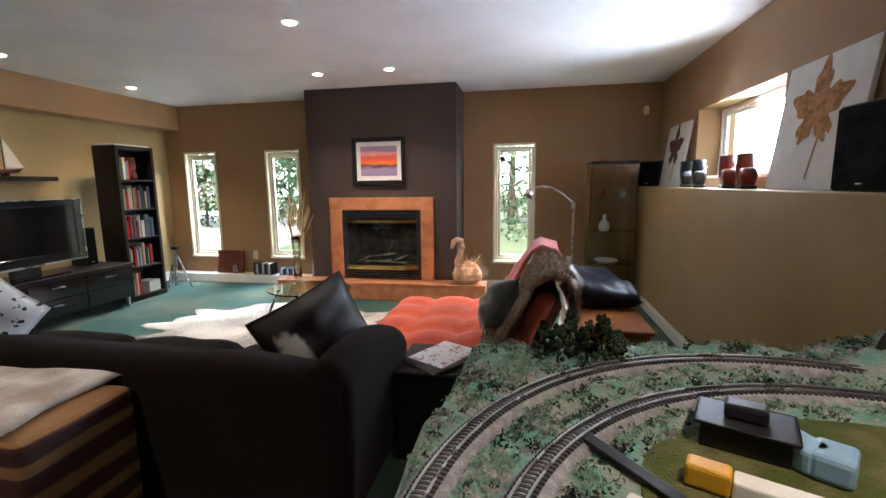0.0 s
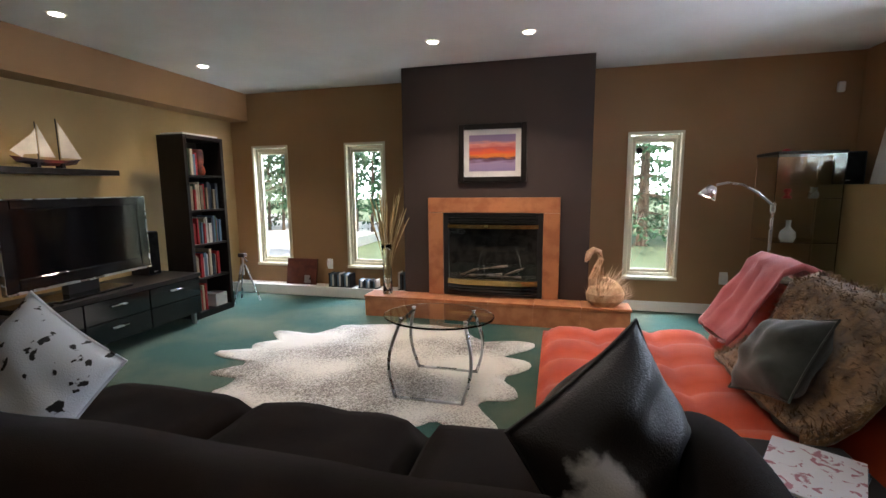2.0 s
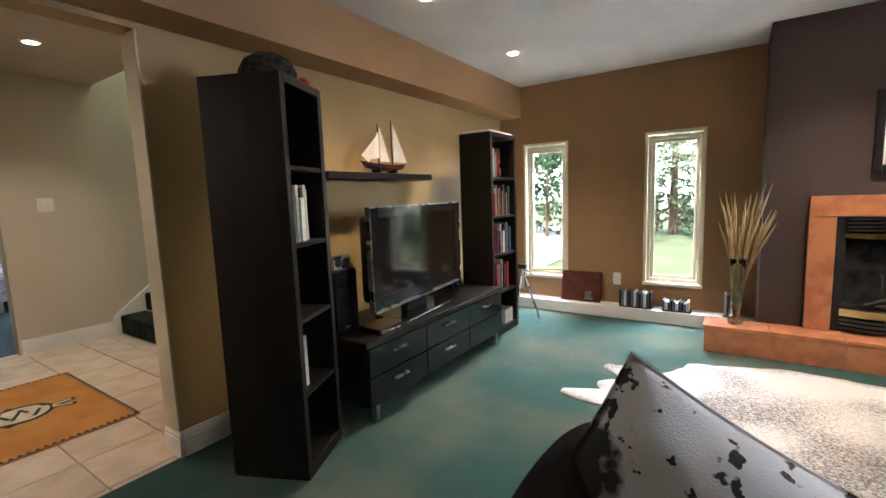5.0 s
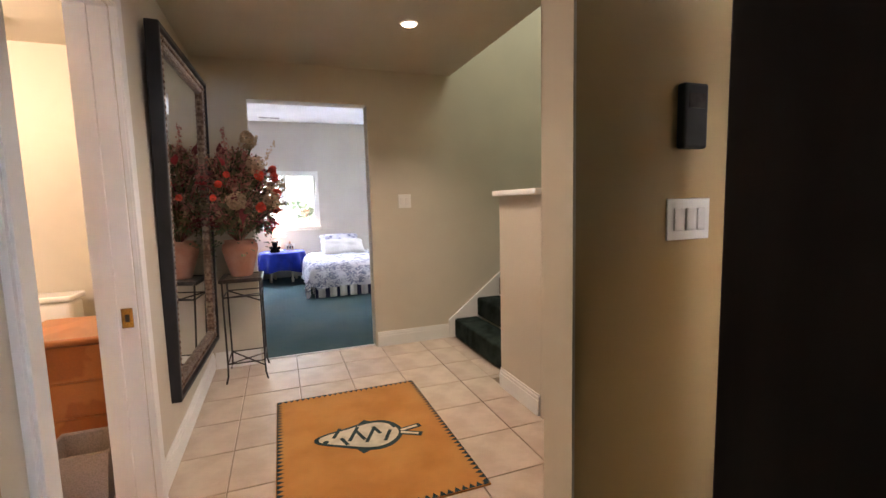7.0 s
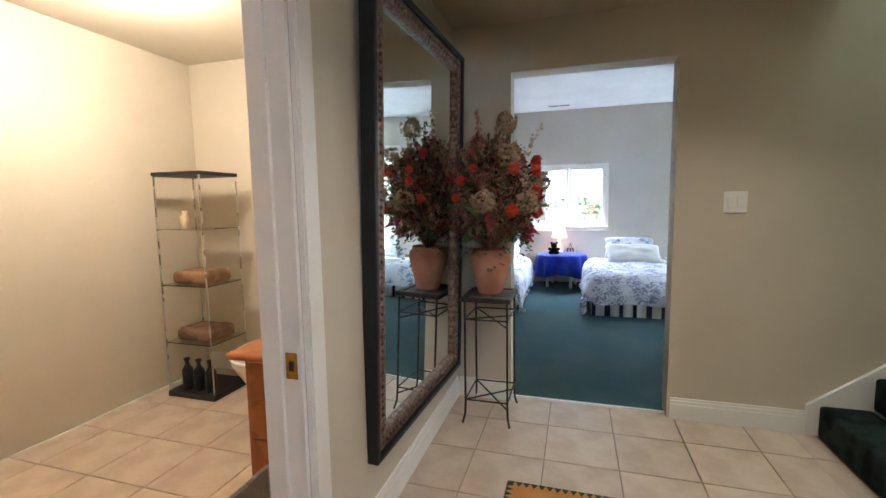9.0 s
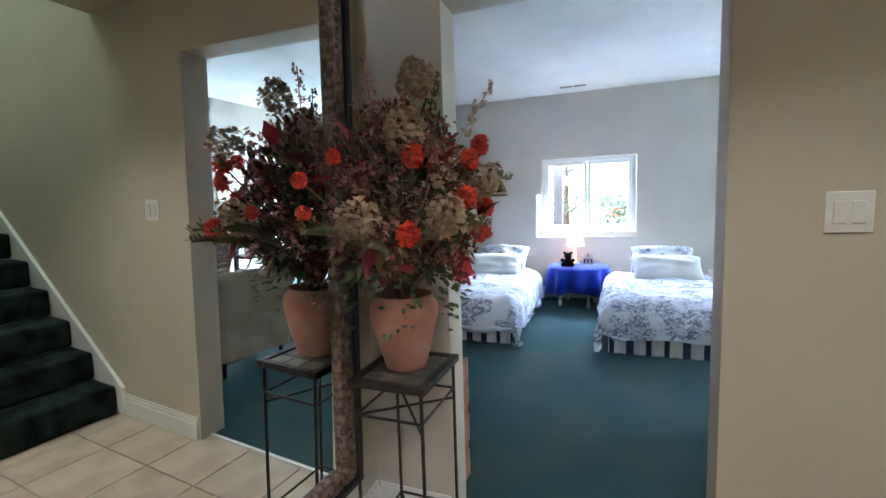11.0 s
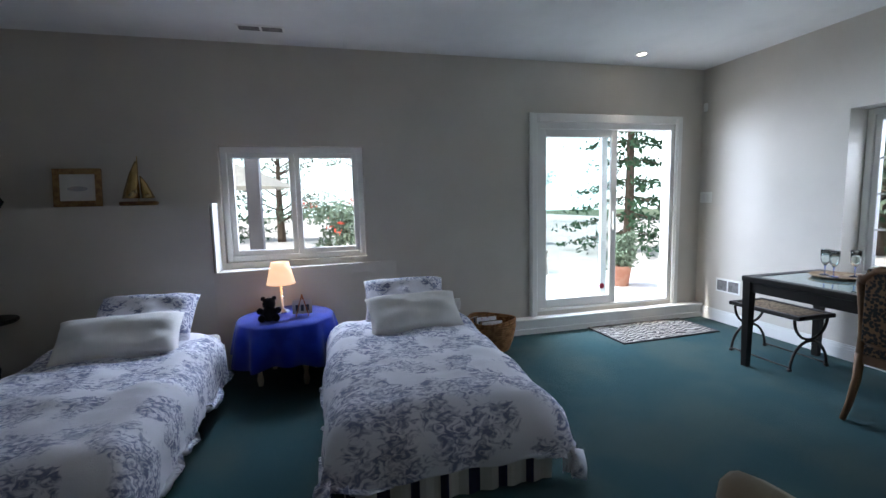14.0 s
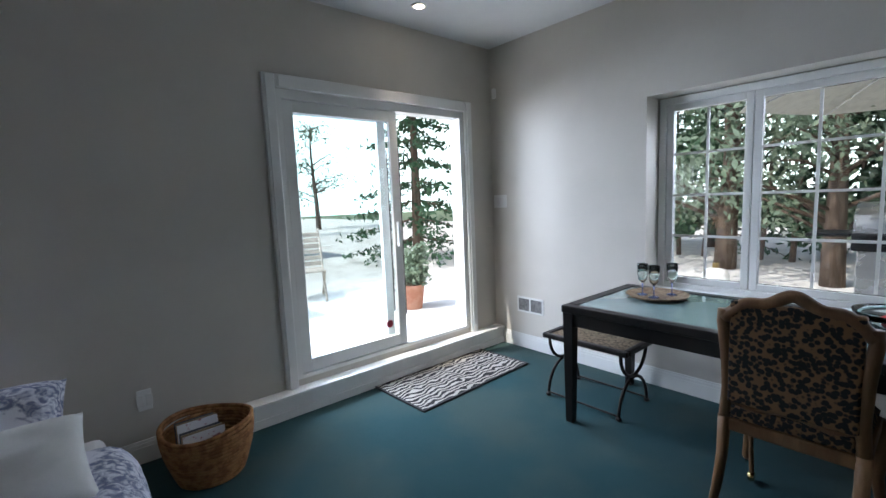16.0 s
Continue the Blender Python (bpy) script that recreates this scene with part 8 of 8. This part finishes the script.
for s in (-1, 1):
    part("stile", tube(bmesh.new(), [(s * 0.225, 0.035, 0.40), (s * 0.215, 0.03, 0.55), (s * 0.222, 0.025, 0.70), (s * 0.238, 0.02, 0.85), (s * 0.235, 0.02, 0.90)], 0.024, 10), M_CARVED, lc, smooth=True)
    part("rear_leg", tube(bmesh.new(), [(s * 0.225, 0.035, 0.42), (s * 0.225, 0.02, 0.25), (s * 0.235, -0.01, 0.10), (s * 0.245, -0.04, 0.0)], lambda t: 0.026 - 0.010 * t, 10), M_CARVED, lc, smooth=True)
    part("front_leg", tube(bmesh.new(), [(s * 0.23, 0.46, 0.40), (s * 0.25, 0.48, 0.30), (s * 0.235, 0.46, 0.15), (s * 0.25, 0.48, 0.03), (s * 0.25, 0.50, 0.0)], lambda t: 0.030 - 0.014 * t, 10), M_CARVED, lc, smooth=True)
    part("castor", lathe(bmesh.new(), [(0.02, -0.012), (0.026, 0), (0.02, 0.012)], 14, pose(s * 0.18, 0.30, 0.026, 0, 90, 0)), M_BRASS, lc)
    part("castor_stem", rod(bmesh.new(), (s * 0.18, 0.30, 0.04), (s * 0.20, 0.32, 0.36), 0.010), M_CARVED, lc)
part("lower_rail", tube(bmesh.new(), [(u * 0.215, 0.03, 0.50 + 0.02 * math.cos(u * 6)) for u in (-1, -0.6, -0.2, 0.2, 0.6, 1)], 0.020, 10), M_CARVED, lc, smooth=True)
part("seat_frame", B(-0.24, 0.02, 0.36, 0.24, 0.48, 0.42, 0.012), M_CARVED, lc)
part("back_panel", B(-0.21, 0.0, 0.50, 0.21, 0.05, 0.945, 0.012, 3), M_LEO, lc, "leopard print back")
part("lower_panel", B(-0.20, 0.012, 0.425, 0.20, 0.045, 0.485, 0.01), M_LEO, lc)
part("seat", puff(bmesh.new(), 0.46, 0.46, 0.13, pose(0, 0.25, 0.44), 14, 0.3), M_LEO, lc, smooth=True)

# upholstered armchair seen from behind
ac = thing("armchair", "beige upholstered armchair with rolled back", "armchair", -7.965, 3.235, 0, 7)
def shell():
    """A back with a rolled crest whose ends flare out past the body."""
    bm = bmesh.new()
    prof = ((-0.02, 0.14, 0.84), (-0.03, 0.42, 0.85), (-0.042, 0.58, 0.875), (-0.058, 0.68, 0.92), (-0.082, 0.735, 0.965), (-0.088, 0.775, 0.99), (-0.066, 0.806, 1.0), (-0.02, 0.818, 1.0), (0.028, 0.795, 0.99), (0.052, 0.73, 0.95), (0.068, 0.58, 0.88), (0.075, 0.42, 0.85), (0.08, 0.14, 0.84))
    vs = []
    for k in range(29):
        u = k / 28 * 2 - 1
        e = max(0.0, abs(u) - 0.86) / 0.14
        vs.append([bm.verts.new((0.375 * u * w, y * (1 - 0.35 * e * e) + 0.01 * e, z - (0.028 * e * e if z > 0.6 else 0))) for y, z, w in prof])
    for a, b in zip(vs, vs[1:]):
        for i in range(len(prof) - 1):
            bm.faces.new((a[i], b[i], b[i + 1], a[i + 1]))
    bm.faces.new(vs[0])
    bm.faces.new(vs[-1][::-1])
    bmesh.ops.recalc_face_normals(bm, faces=bm.faces)
    return bm
part("back_shell", shell(), M_BEIGEFAB, ac, smooth=True)
part("seat_cushion", puff(bmesh.new(), 0.46, 0.52, 0.18, pose(0, 0.36, 0.37), 14, 0.25), M_BEIGEFAB, ac, smooth=True)
part("base", B(-0.30, 0.085, 0.13, 0.30, 0.62, 0.30, 0.03, 3), M_BEIGEFAB, ac)
for s_ in (-1, 1):
    part("armrest", box(B(s_ * 0.225, 0.09, 0.31, s_ * 0.31, 0.60, 0.52, 0.02, 2), s_ * 0.215, 0.085, 0.50, s_ * 0.335, 0.64, 0.575, 0.035, 4), M_BEIGEFAB, ac, smooth=True)
for x in (-0.25, 0.25):
    for y in (0.04, 0.56):
        part("leg", lathe(bmesh.new(), [(0.012, 0), (0.018, 0.02), (0.014, 0.05), (0.024, 0.14)], 12, pose(x, y, 0)), M_BLACKBROWN, ac)
# chrome edged chest by the doorway
cc = thing("steel_trunk", "small wooden box with steel edges by the doorway", "trunk", -7.36, 1.50, 0)
part("body", B(-0.09, -0.22, 0, 0.09, 0.22, 0.60, 0.004), M_ORANGEWOOD, cc)
for x in (-0.092, 0.078):
    for y in (-0.222, 0.208):
        part("corner_strip", B(x, y, 0.001, x + 0.014, y + 0.014, 0.602, 0.002, 1), M_STEEL, cc)
part("handle", tube(bmesh.new(), [(-0.094 - 0.03 * math.sin(a / 8 * math.pi), -0.06 + 0.12 * a / 8, 0.48) for a in range(9)], 0.007, 8), M_STEEL, cc)


# ---- garden ----
def leaves(bm, rnd, c, r, n, size, flat=0.7):
    for k in range(n):
        d = Vector((rnd.gauss(0, 1), rnd.gauss(0, 1), rnd.gauss(0, 1) * flat)).normalized() * r * rnd.uniform(0.35, 1.0)
        p = Vector(c) + d
        a = Vector((rnd.gauss(0, 1), rnd.gauss(0, 1), rnd.gauss(0, 1))).normalized()
        b = a.cross(Vector((rnd.gauss(0, 1), rnd.gauss(0, 1), rnd.gauss(0, 1)))).normalized()
        s = size * rnd.uniform(0.6, 1.4)
        bm.faces.new([bm.verts.new(q) for q in (p - a * s, p + b * s * 0.45, p + a * s, p - b * s * 0.45)])


def leafy_tree(seed, height, spread, label, name="tree", mat=None, n=64, size=0.058, low=0.25):
    rnd = random.Random(seed)
    t = thing(name, label, "tree", group="garden trees")
    bm = bmesh.new()
    lean = Vector((rnd.uniform(-0.3, 0.3), rnd.uniform(-0.3, 0.3), 0))
    tube(bm, [lean * f * f + Vector((0.06 * math.sin(5 * f + seed), 0.05 * math.cos(4 * f), height * 0.85 * f)) for f in [k / 7 for k in range(8)]], lambda f: 0.13 * (1 - f) + 0.02, 9)
    crown = bmesh.new()
    for k in range(22):
        f = rnd.uniform(low, 1.0)
        a = rnd.uniform(0, math.tau)
        reach = spread * rnd.uniform(0.4, 1.0) * (1.15 - 0.6 * f)
        p0 = lean * f * f + Vector((0, 0, height * 0.85 * f))
        p1 = p0 + Vector((reach * math.cos(a), reach * math.sin(a), 0.35 * reach))
        tube(bm, [p0, (p0 + p1) / 2 + Vector((0, 0, 0.1)), p1], lambda q: 0.03 * (1 - q) + 0.006, 5)
        for q in (0.55, 1.0):
            leaves(crown, rnd, p0 + (p1 - p0) * q, 0.55, n, size)
    part("trunk", bm, M_BARK, t, smooth=True)
    part("crown", crown, mat or M_LEAF, t)
    return t


def conifer(seed, height, spread, label):
    rnd = random.Random(seed)
    t = thing("conifer", label, "tree", group="garden conifers")
    bm, crown = bmesh.new(), bmesh.new()
    rod(bm, (0, 0, -0.1), (0, 0, height), 0.14, 0.02, 9)
    z = 0.5
    while z < height - 0.3:
        w = spread * (1 - z / height) + 0.15
        m = 9
        for k in range(m):
            a = k / m * math.tau + rnd.uniform(-0.3, 0.3)
            L = w * rnd.uniform(0.7, 1.1)
            p1 = Vector((L * math.cos(a), L * math.sin(a), z - 0.22 * L + rnd.uniform(-0.1, 0.1)))
            rod(bm, (0, 0, z), p1, 0.015, 0.004, 5)
            for q in (0.3, 0.5, 0.7, 0.85, 1.0):
                leaves(crown, rnd, Vector((0, 0, z)).lerp(p1, q), 0.20, 9, 0.065, 0.35)
        z += rnd.uniform(0.32, 0.45)
    part("trunk", bm, M_BARK, t)
    part("crown", crown, M_LEAFD, t)
    return t


T1 = leafy_tree(1, 6.5, 2.4, "tall leafy garden tree behind the house")
T2 = leafy_tree(2, 5.0, 2.0, "leafy garden tree with a low crown", low=0.1)
C1 = conifer(3, 6.5, 2.2, "dark layered garden conifer")
C2 = conifer(4, 5.0, 1.8, "dark layered garden conifer beside the patio")
G0 = -0.14
T1.matrix_world = pose(-5.2, 14.5, G0)
T2.matrix_world = pose(-2.0, 13.5, G0)
C1.matrix_world = pose(1.6, 12.8, G0)
C2.matrix_world = pose(-16.6, 9.2, 0.10)
for src, x, y, rz, s in ((T1, 0.2, 16.5, 120, 1.0), (T2, 4.6, 14.5, 200, 1.0), (C1, -3.6, 16.5, 80, 1.0), (C1, -8.0, 14.0, 30, 1.1), (T1, -10.2, 13.2, 220, 1.0), (T2, -11.2, 11.4, 150, 1.1), (T2, -8.6, 11.4, 20, 1.15), (C1, -12.4, 14.2, 10, 1.1), (T1, -7.2, 12.6, 300, 1.0), (T2, -9.8, 10.6, 90, 0.9),
                         (T2, -14.0, 13.0, 33, 1.0), (T2, -27.0, 9.5, 100, 1.0), (T1, -29.0, 5.5, 75, 0.9), (T2, -24.0, 0.6, 10, 1.0), (C1, -25.5, -1.5, 250, 1.0), (T1, -24.5, -4.0, 170, 1.0), (T1, -30.0, 13.0, 15, 1.0), (T2, -23.5, 3.6, 310, 0.9)):
    copy_thing(src, pose(x, y, G0 if x > -5 or x < -24 or y > 16 else 0.10, 0, 0, rz) @ Matrix.Scale(s, 4))


def hedge(name, x0, x1, y, z0, hgt, depth, n, seed, label):
    rnd = random.Random(seed)
    t = thing(name, label, "hedge", kind="stuff")
    bm, wood = bmesh.new(), bmesh.new()
    k = int(abs(x1 - x0) / 0.45)
    for i in range(k):
        x = x0 + (x1 - x0) * (i + 0.5) / k
        rod(wood, (x, y, z0), (x + rnd.uniform(-0.2, 0.2), y, z0 + hgt * 0.8), 0.05, 0.02, 6)
        for q in range(6):
            leaves(bm, rnd, (x + rnd.uniform(-0.3, 0.3), y + rnd.uniform(-depth, depth), z0 + hgt * rnd.uniform(0.15, 1.0)), 0.45, n, 0.085)
    part("branches", wood, M_BARK, t)
    part("foliage", bm, M_LEAFD if hgt > 2 else M_LEAF, t)


hedge("hedge", -14.5, -4.5, 12.6, 0.10, 3.6, 0.7, 110, 7, "loose green hedge behind the patio")
hedge("hedge", -4.4, 6.0, 17.5, -0.14, 1.5, 0.5, 25, 9, "loose green hedge behind the lawn")

# pale glowing wall added beyond the garden so the distance turns white
M_BACKGLOW = glow("backdrop_glow", (0.86, 0.97, 0.95), 2.4)
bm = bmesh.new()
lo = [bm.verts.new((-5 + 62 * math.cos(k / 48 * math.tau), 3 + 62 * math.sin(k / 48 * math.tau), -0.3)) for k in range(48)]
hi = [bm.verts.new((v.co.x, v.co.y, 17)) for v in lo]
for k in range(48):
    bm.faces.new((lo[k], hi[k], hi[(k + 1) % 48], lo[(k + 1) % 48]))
structure("backdrop", bm, M_BACKGLOW, "glowing pale backdrop added for the overexposed distance beyond the garden")

# patio things
bq = thing("gas_grill", "black and steel gas grill on the patio", "grill", -9.05, 8.9, 0.10)
part("cart", B(-0.38, -0.25, 0.12, 0.38, 0.25, 0.70, 0.01), M_STEEL, bq)
part("firebox", B(-0.42, -0.28, 0.70, 0.42, 0.28, 0.86, 0.02), M_BLACK, bq)
bm = bmesh.new()
rows = [[bm.verts.new((x, -0.27 * math.cos(a / 10 * math.pi), 0.862 + 0.27 * math.sin(a / 10 * math.pi))) for a in range(11)] for x in (-0.41, 0.41)]
for k in range(10):
    bm.faces.new((rows[0][k], rows[1][k], rows[1][k + 1], rows[0][k + 1]))
bm.faces.new(rows[0])
bm.faces.new(rows[1][::-1])
part("hood", bm, M_STEEL, bq, smooth=False)
part("hood_handle", rod(bmesh.new(), (-0.3, -0.30, 1.0), (0.3, -0.30, 1.0), 0.015), M_STEEL, bq)
for x in (-0.2, 0, 0.2):
    part("knob", lathe(bmesh.new(), [(0.03, 0), (0.025, 0.03)], 14, pose(x, -0.281, 0.78, 90, 0, 0)), M_BLACK, bq)
for s in (-1, 1):
    part("side_shelf", B(s * 0.43, -0.22, 0.82, s * 0.75, 0.22, 0.85, 0.01), M_BLACK, bq)
    for y in (-0.2, 0.2):
        part("wheel", lathe(bmesh.new(), [(0.06, -0.02), (0.06, 0.02)], 16, pose(s * 0.33, y, 0.06, 0, 90, 0)), M_BLACK, bq)
tank = thing("propane_tank", "white propane tank on the patio stones", "gas tank", -10.75, 9.3, 0.10)
part("tank", lathe(bmesh.new(), [(0.12, 0), (0.15, 0.04), (0.15, 0.26), (0.11, 0.32), (0.03, 0.34)], 20), M_PORCELAIN, tank, smooth=True)
part("valve", B(-0.03, -0.03, 0.34, 0.03, 0.03, 0.40), M_BRASS, tank)
def parasol(x, y, z, r, h, col, label):
    u = thing("patio_umbrella", label, "umbrella", x, y, z)
    part("base_plate", lathe(bmesh.new(), [(0.28, 0), (0.28, 0.05), (0.05, 0.08)], 20), M_STEEL, u)
    part("pole", rod(bmesh.new(), (0, 0, 0.08), (0, 0, h + 0.1), 0.025), M_STEEL, u)
    bm = bmesh.new()
    top = bm.verts.new((0, 0, h + 0.12))
    ring = [bm.verts.new((r * math.cos(k / 8 * math.tau), r * math.sin(k / 8 * math.tau), h - 0.45)) for k in range(8)]
    mid = [bm.verts.new((r * 0.5 * math.cos(k / 8 * math.tau), r * 0.5 * math.sin(k / 8 * math.tau), h - 0.12)) for k in range(8)]
    for k in range(8):
        bm.faces.new((top, mid[k], mid[(k + 1) % 8]))
        bm.faces.new((mid[k], ring[k], ring[(k + 1) % 8], mid[(k + 1) % 8]))
    so = part("canopy", bm, col, u).modifiers.new("thick", "SOLIDIFY")
    so.thickness = 0.004
    for k in range(8):
        part("rib", rod(bmesh.new(), (0, 0, h + 0.09), (r * 0.97 * math.cos(k / 8 * math.tau), r * 0.97 * math.sin(k / 8 * math.tau), h - 0.46), 0.008, None, 6), M_STEEL, u)
M_CANVAS = material("cream_canvas", (0.62, 0.60, 0.52), 0.85, vary=0.05, bump=0.2)
parasol(-8.75, 8.2, 0.10, 1.5, 2.45, M_CANVAS, "large cream patio umbrella on a steel pole")
parasol(-17.2, 0.3, 0.10, 1.4, 2.1, M_CANVAS, "open cream patio umbrella over a table")
M_TEAK = material("weathered_teak", (0.42, 0.36, 0.29), 0.8, (0.30, 0.25, 0.20), scale=10, vary=0.2, bump=0.3, stretch=(0.2, 1, 1))
def deck_chair(x, y, rz):
    c = thing("deck_chair", "folding wooden deck chair on the patio", "chair", x, y, 0.10, rz, "patio chairs")
    for k in range(6):
        part("back_slat", B(-0.24, 0.20 + 0.045 * k, 0.44 + 0.08 * k, 0.24, 0.215 + 0.045 * k, 0.50 + 0.08 * k, 0.004, 1), M_TEAK, c)
    for k in range(5):
        part("seat_slat", B(-0.24, -0.25 + 0.09 * k, 0.40, 0.24, -0.18 + 0.09 * k, 0.42, 0.004, 1), M_TEAK, c)
    for s in (-0.25, 0.25):
        part("leg", rod(bmesh.new(), (s, -0.28, 0), (s, 0.45, 0.95), 0.018), M_TEAK, c)
        part("leg", rod(bmesh.new(), (s, 0.25, 0), (s, -0.26, 0.42), 0.018), M_TEAK, c)
deck_chair(-14.7, 5.75, 70)
ot = thing("patio_table", "small wooden patio table in the sun", "table", -14.0, 5.0, 0.10)
part("tabletop", B(-0.3, -0.3, 0.40, 0.3, 0.3, 0.43, 0.004), M_TEAK, ot)
for x in (-0.25, 0.25):
    for y in (-0.25, 0.25):
        part("leg", B(x - 0.03, y - 0.03, 0, x + 0.03, y + 0.03, 0.40, 0.004, 1), M_TEAK, ot)
def planter(x, y, z, r, h, flowers, label, seed):
    rnd = random.Random(seed)
    p = thing("planter", label, "planter", x, y, z)
    part("pot", lathe(bmesh.new(), [(r * 0.7, 0), (r * 0.95, h), (r, h), (r * 0.9, h), (r * 0.85, h * 0.9)], 24), M_TERRA, p, smooth=True)
    bm = bmesh.new()
    for k in range(26):
        leaves(bm, rnd, (rnd.gauss(0, r * 0.48), rnd.gauss(0, r * 0.48), h + rnd.uniform(0.04, 0.42)), 0.13, 60, 0.032)
    part("foliage", bm, M_LEAF, p)
    if flowers:
        bm = bmesh.new()
        for k in range(11):
            leaves(bm, rnd, (rnd.gauss(0, r * 0.55), rnd.gauss(0, r * 0.55), h + rnd.uniform(0.15, 0.55)), 0.05, 7, 0.022)
        part("blossoms", bm, COL["coral"], p)
planter(-12.5, 2.44, 0.62, 0.25, 0.30, True, "planter of red geraniums on a low wall", 31)
structure("planter_wall", B(-12.85, 2.05, 0.10, -12.15, 2.85, 0.619, 0.02), M_CONC, "low stone block under the planter")
planter(-13.15, 6.45, 0.10, 0.16, 0.30, False, "terracotta planter beside the patio door", 33)
tre = thing("garden_trellis", "slim black iron trellis by the planter", "trellis", -13.1, 6.22, 0.10)
for s in (-0.12, 0.12):
    part("upright", rod(bmesh.new(), (s, 0, 0), (s, 0, 1.9), 0.009), M_IRON, tre)
for k in range(6):
    part("rung", rod(bmesh.new(), (-0.12, 0, 0.25 + 0.3 * k), (0.12, 0, 0.25 + 0.3 * k), 0.007), M_IRON, tre)
M_IRONWOOD = material("weathered_post_paint", (0.10, 0.095, 0.10), 0.7, (0.07, 0.065, 0.065), scale=9, vary=0.15, bump=0.2, stretch=(1, 1, 0.2))
post = thing("porch_post", "dark wooden porch post on the patio", "post", -12.75, 1.57, 0.10)
part("shaft", B(-0.07, -0.07, 0, 0.07, 0.07, 2.9, 0.008), M_IRONWOOD, post)
shed = thing("garden_shed", "small grey garden shed behind the patio", "shed", -20.5, 6.3, 0.1)
part("wall", B(-1.2, -0.9, 0, 1.2, 0.9, 1.9), material("grey_siding", (0.20, 0.21, 0.20), 0.8, vary=0.1), shed)
part("roof", box(B(-1.4, -1.1, 1.9, 1.4, 1.1, 2.0), -1.2, -0.7, 2.0, 1.2, 0.7, 2.3), M_BLACKBROWN, shed)

# ---- floor tiles of the hall and bathroom ----
P = 0.36
tile_mesh = {}
for name, x0, x1, y0, y1 in (("hall", -7.155, -4.25, 1.26, 3.33), ("stair", -7.09, -6.04, 3.33, 3.45), ("bath", -7.09, -4.38, -0.72, 1.26)):
    i0, i1 = math.floor((x0 + 6.451) / P), math.ceil((x1 + 6.451) / P)
    j0, j1 = math.floor((y0 - 2.023) / P), math.ceil((y1 - 2.023) / P)
    for i in range(i0, i1):
        for j in range(j0, j1):
            a0, a1 = max(x0, -6.451 + i * P + 0.003), min(x1, -6.451 + (i + 1) * P - 0.003)
            b0, b1 = max(y0, 2.023 + j * P + 0.003), min(y1, 2.023 + (j + 1) * P - 0.003)
            if a1 - a0 < 0.01 or b1 - b0 < 0.01:
                continue
            key = (round(a1 - a0, 3), round(b1 - b0, 3))
            if key not in tile_mesh:
                bm = B(-key[0] / 2, -key[1] / 2, 0, key[0] / 2, key[1] / 2, 0.010, 0.002, 1)
                me = bpy.data.meshes.new("tile")
                bm.to_mesh(me)
                bm.free()
                me.materials.append(M_TILE)
                tile_mesh[key] = me
            t = new("tile", tile_mesh[key])
            t.parent = bpy.data.objects["floor_hall"]
            t.location = ((a0 + a1) / 2, (b0 + b1) / 2, -0.0118)
structure("threshold", B(-7.165, 1.767, -0.01, -7.145, 2.705, 0.008, 0.003), M_TRIM, "pale threshold strip in the opening")
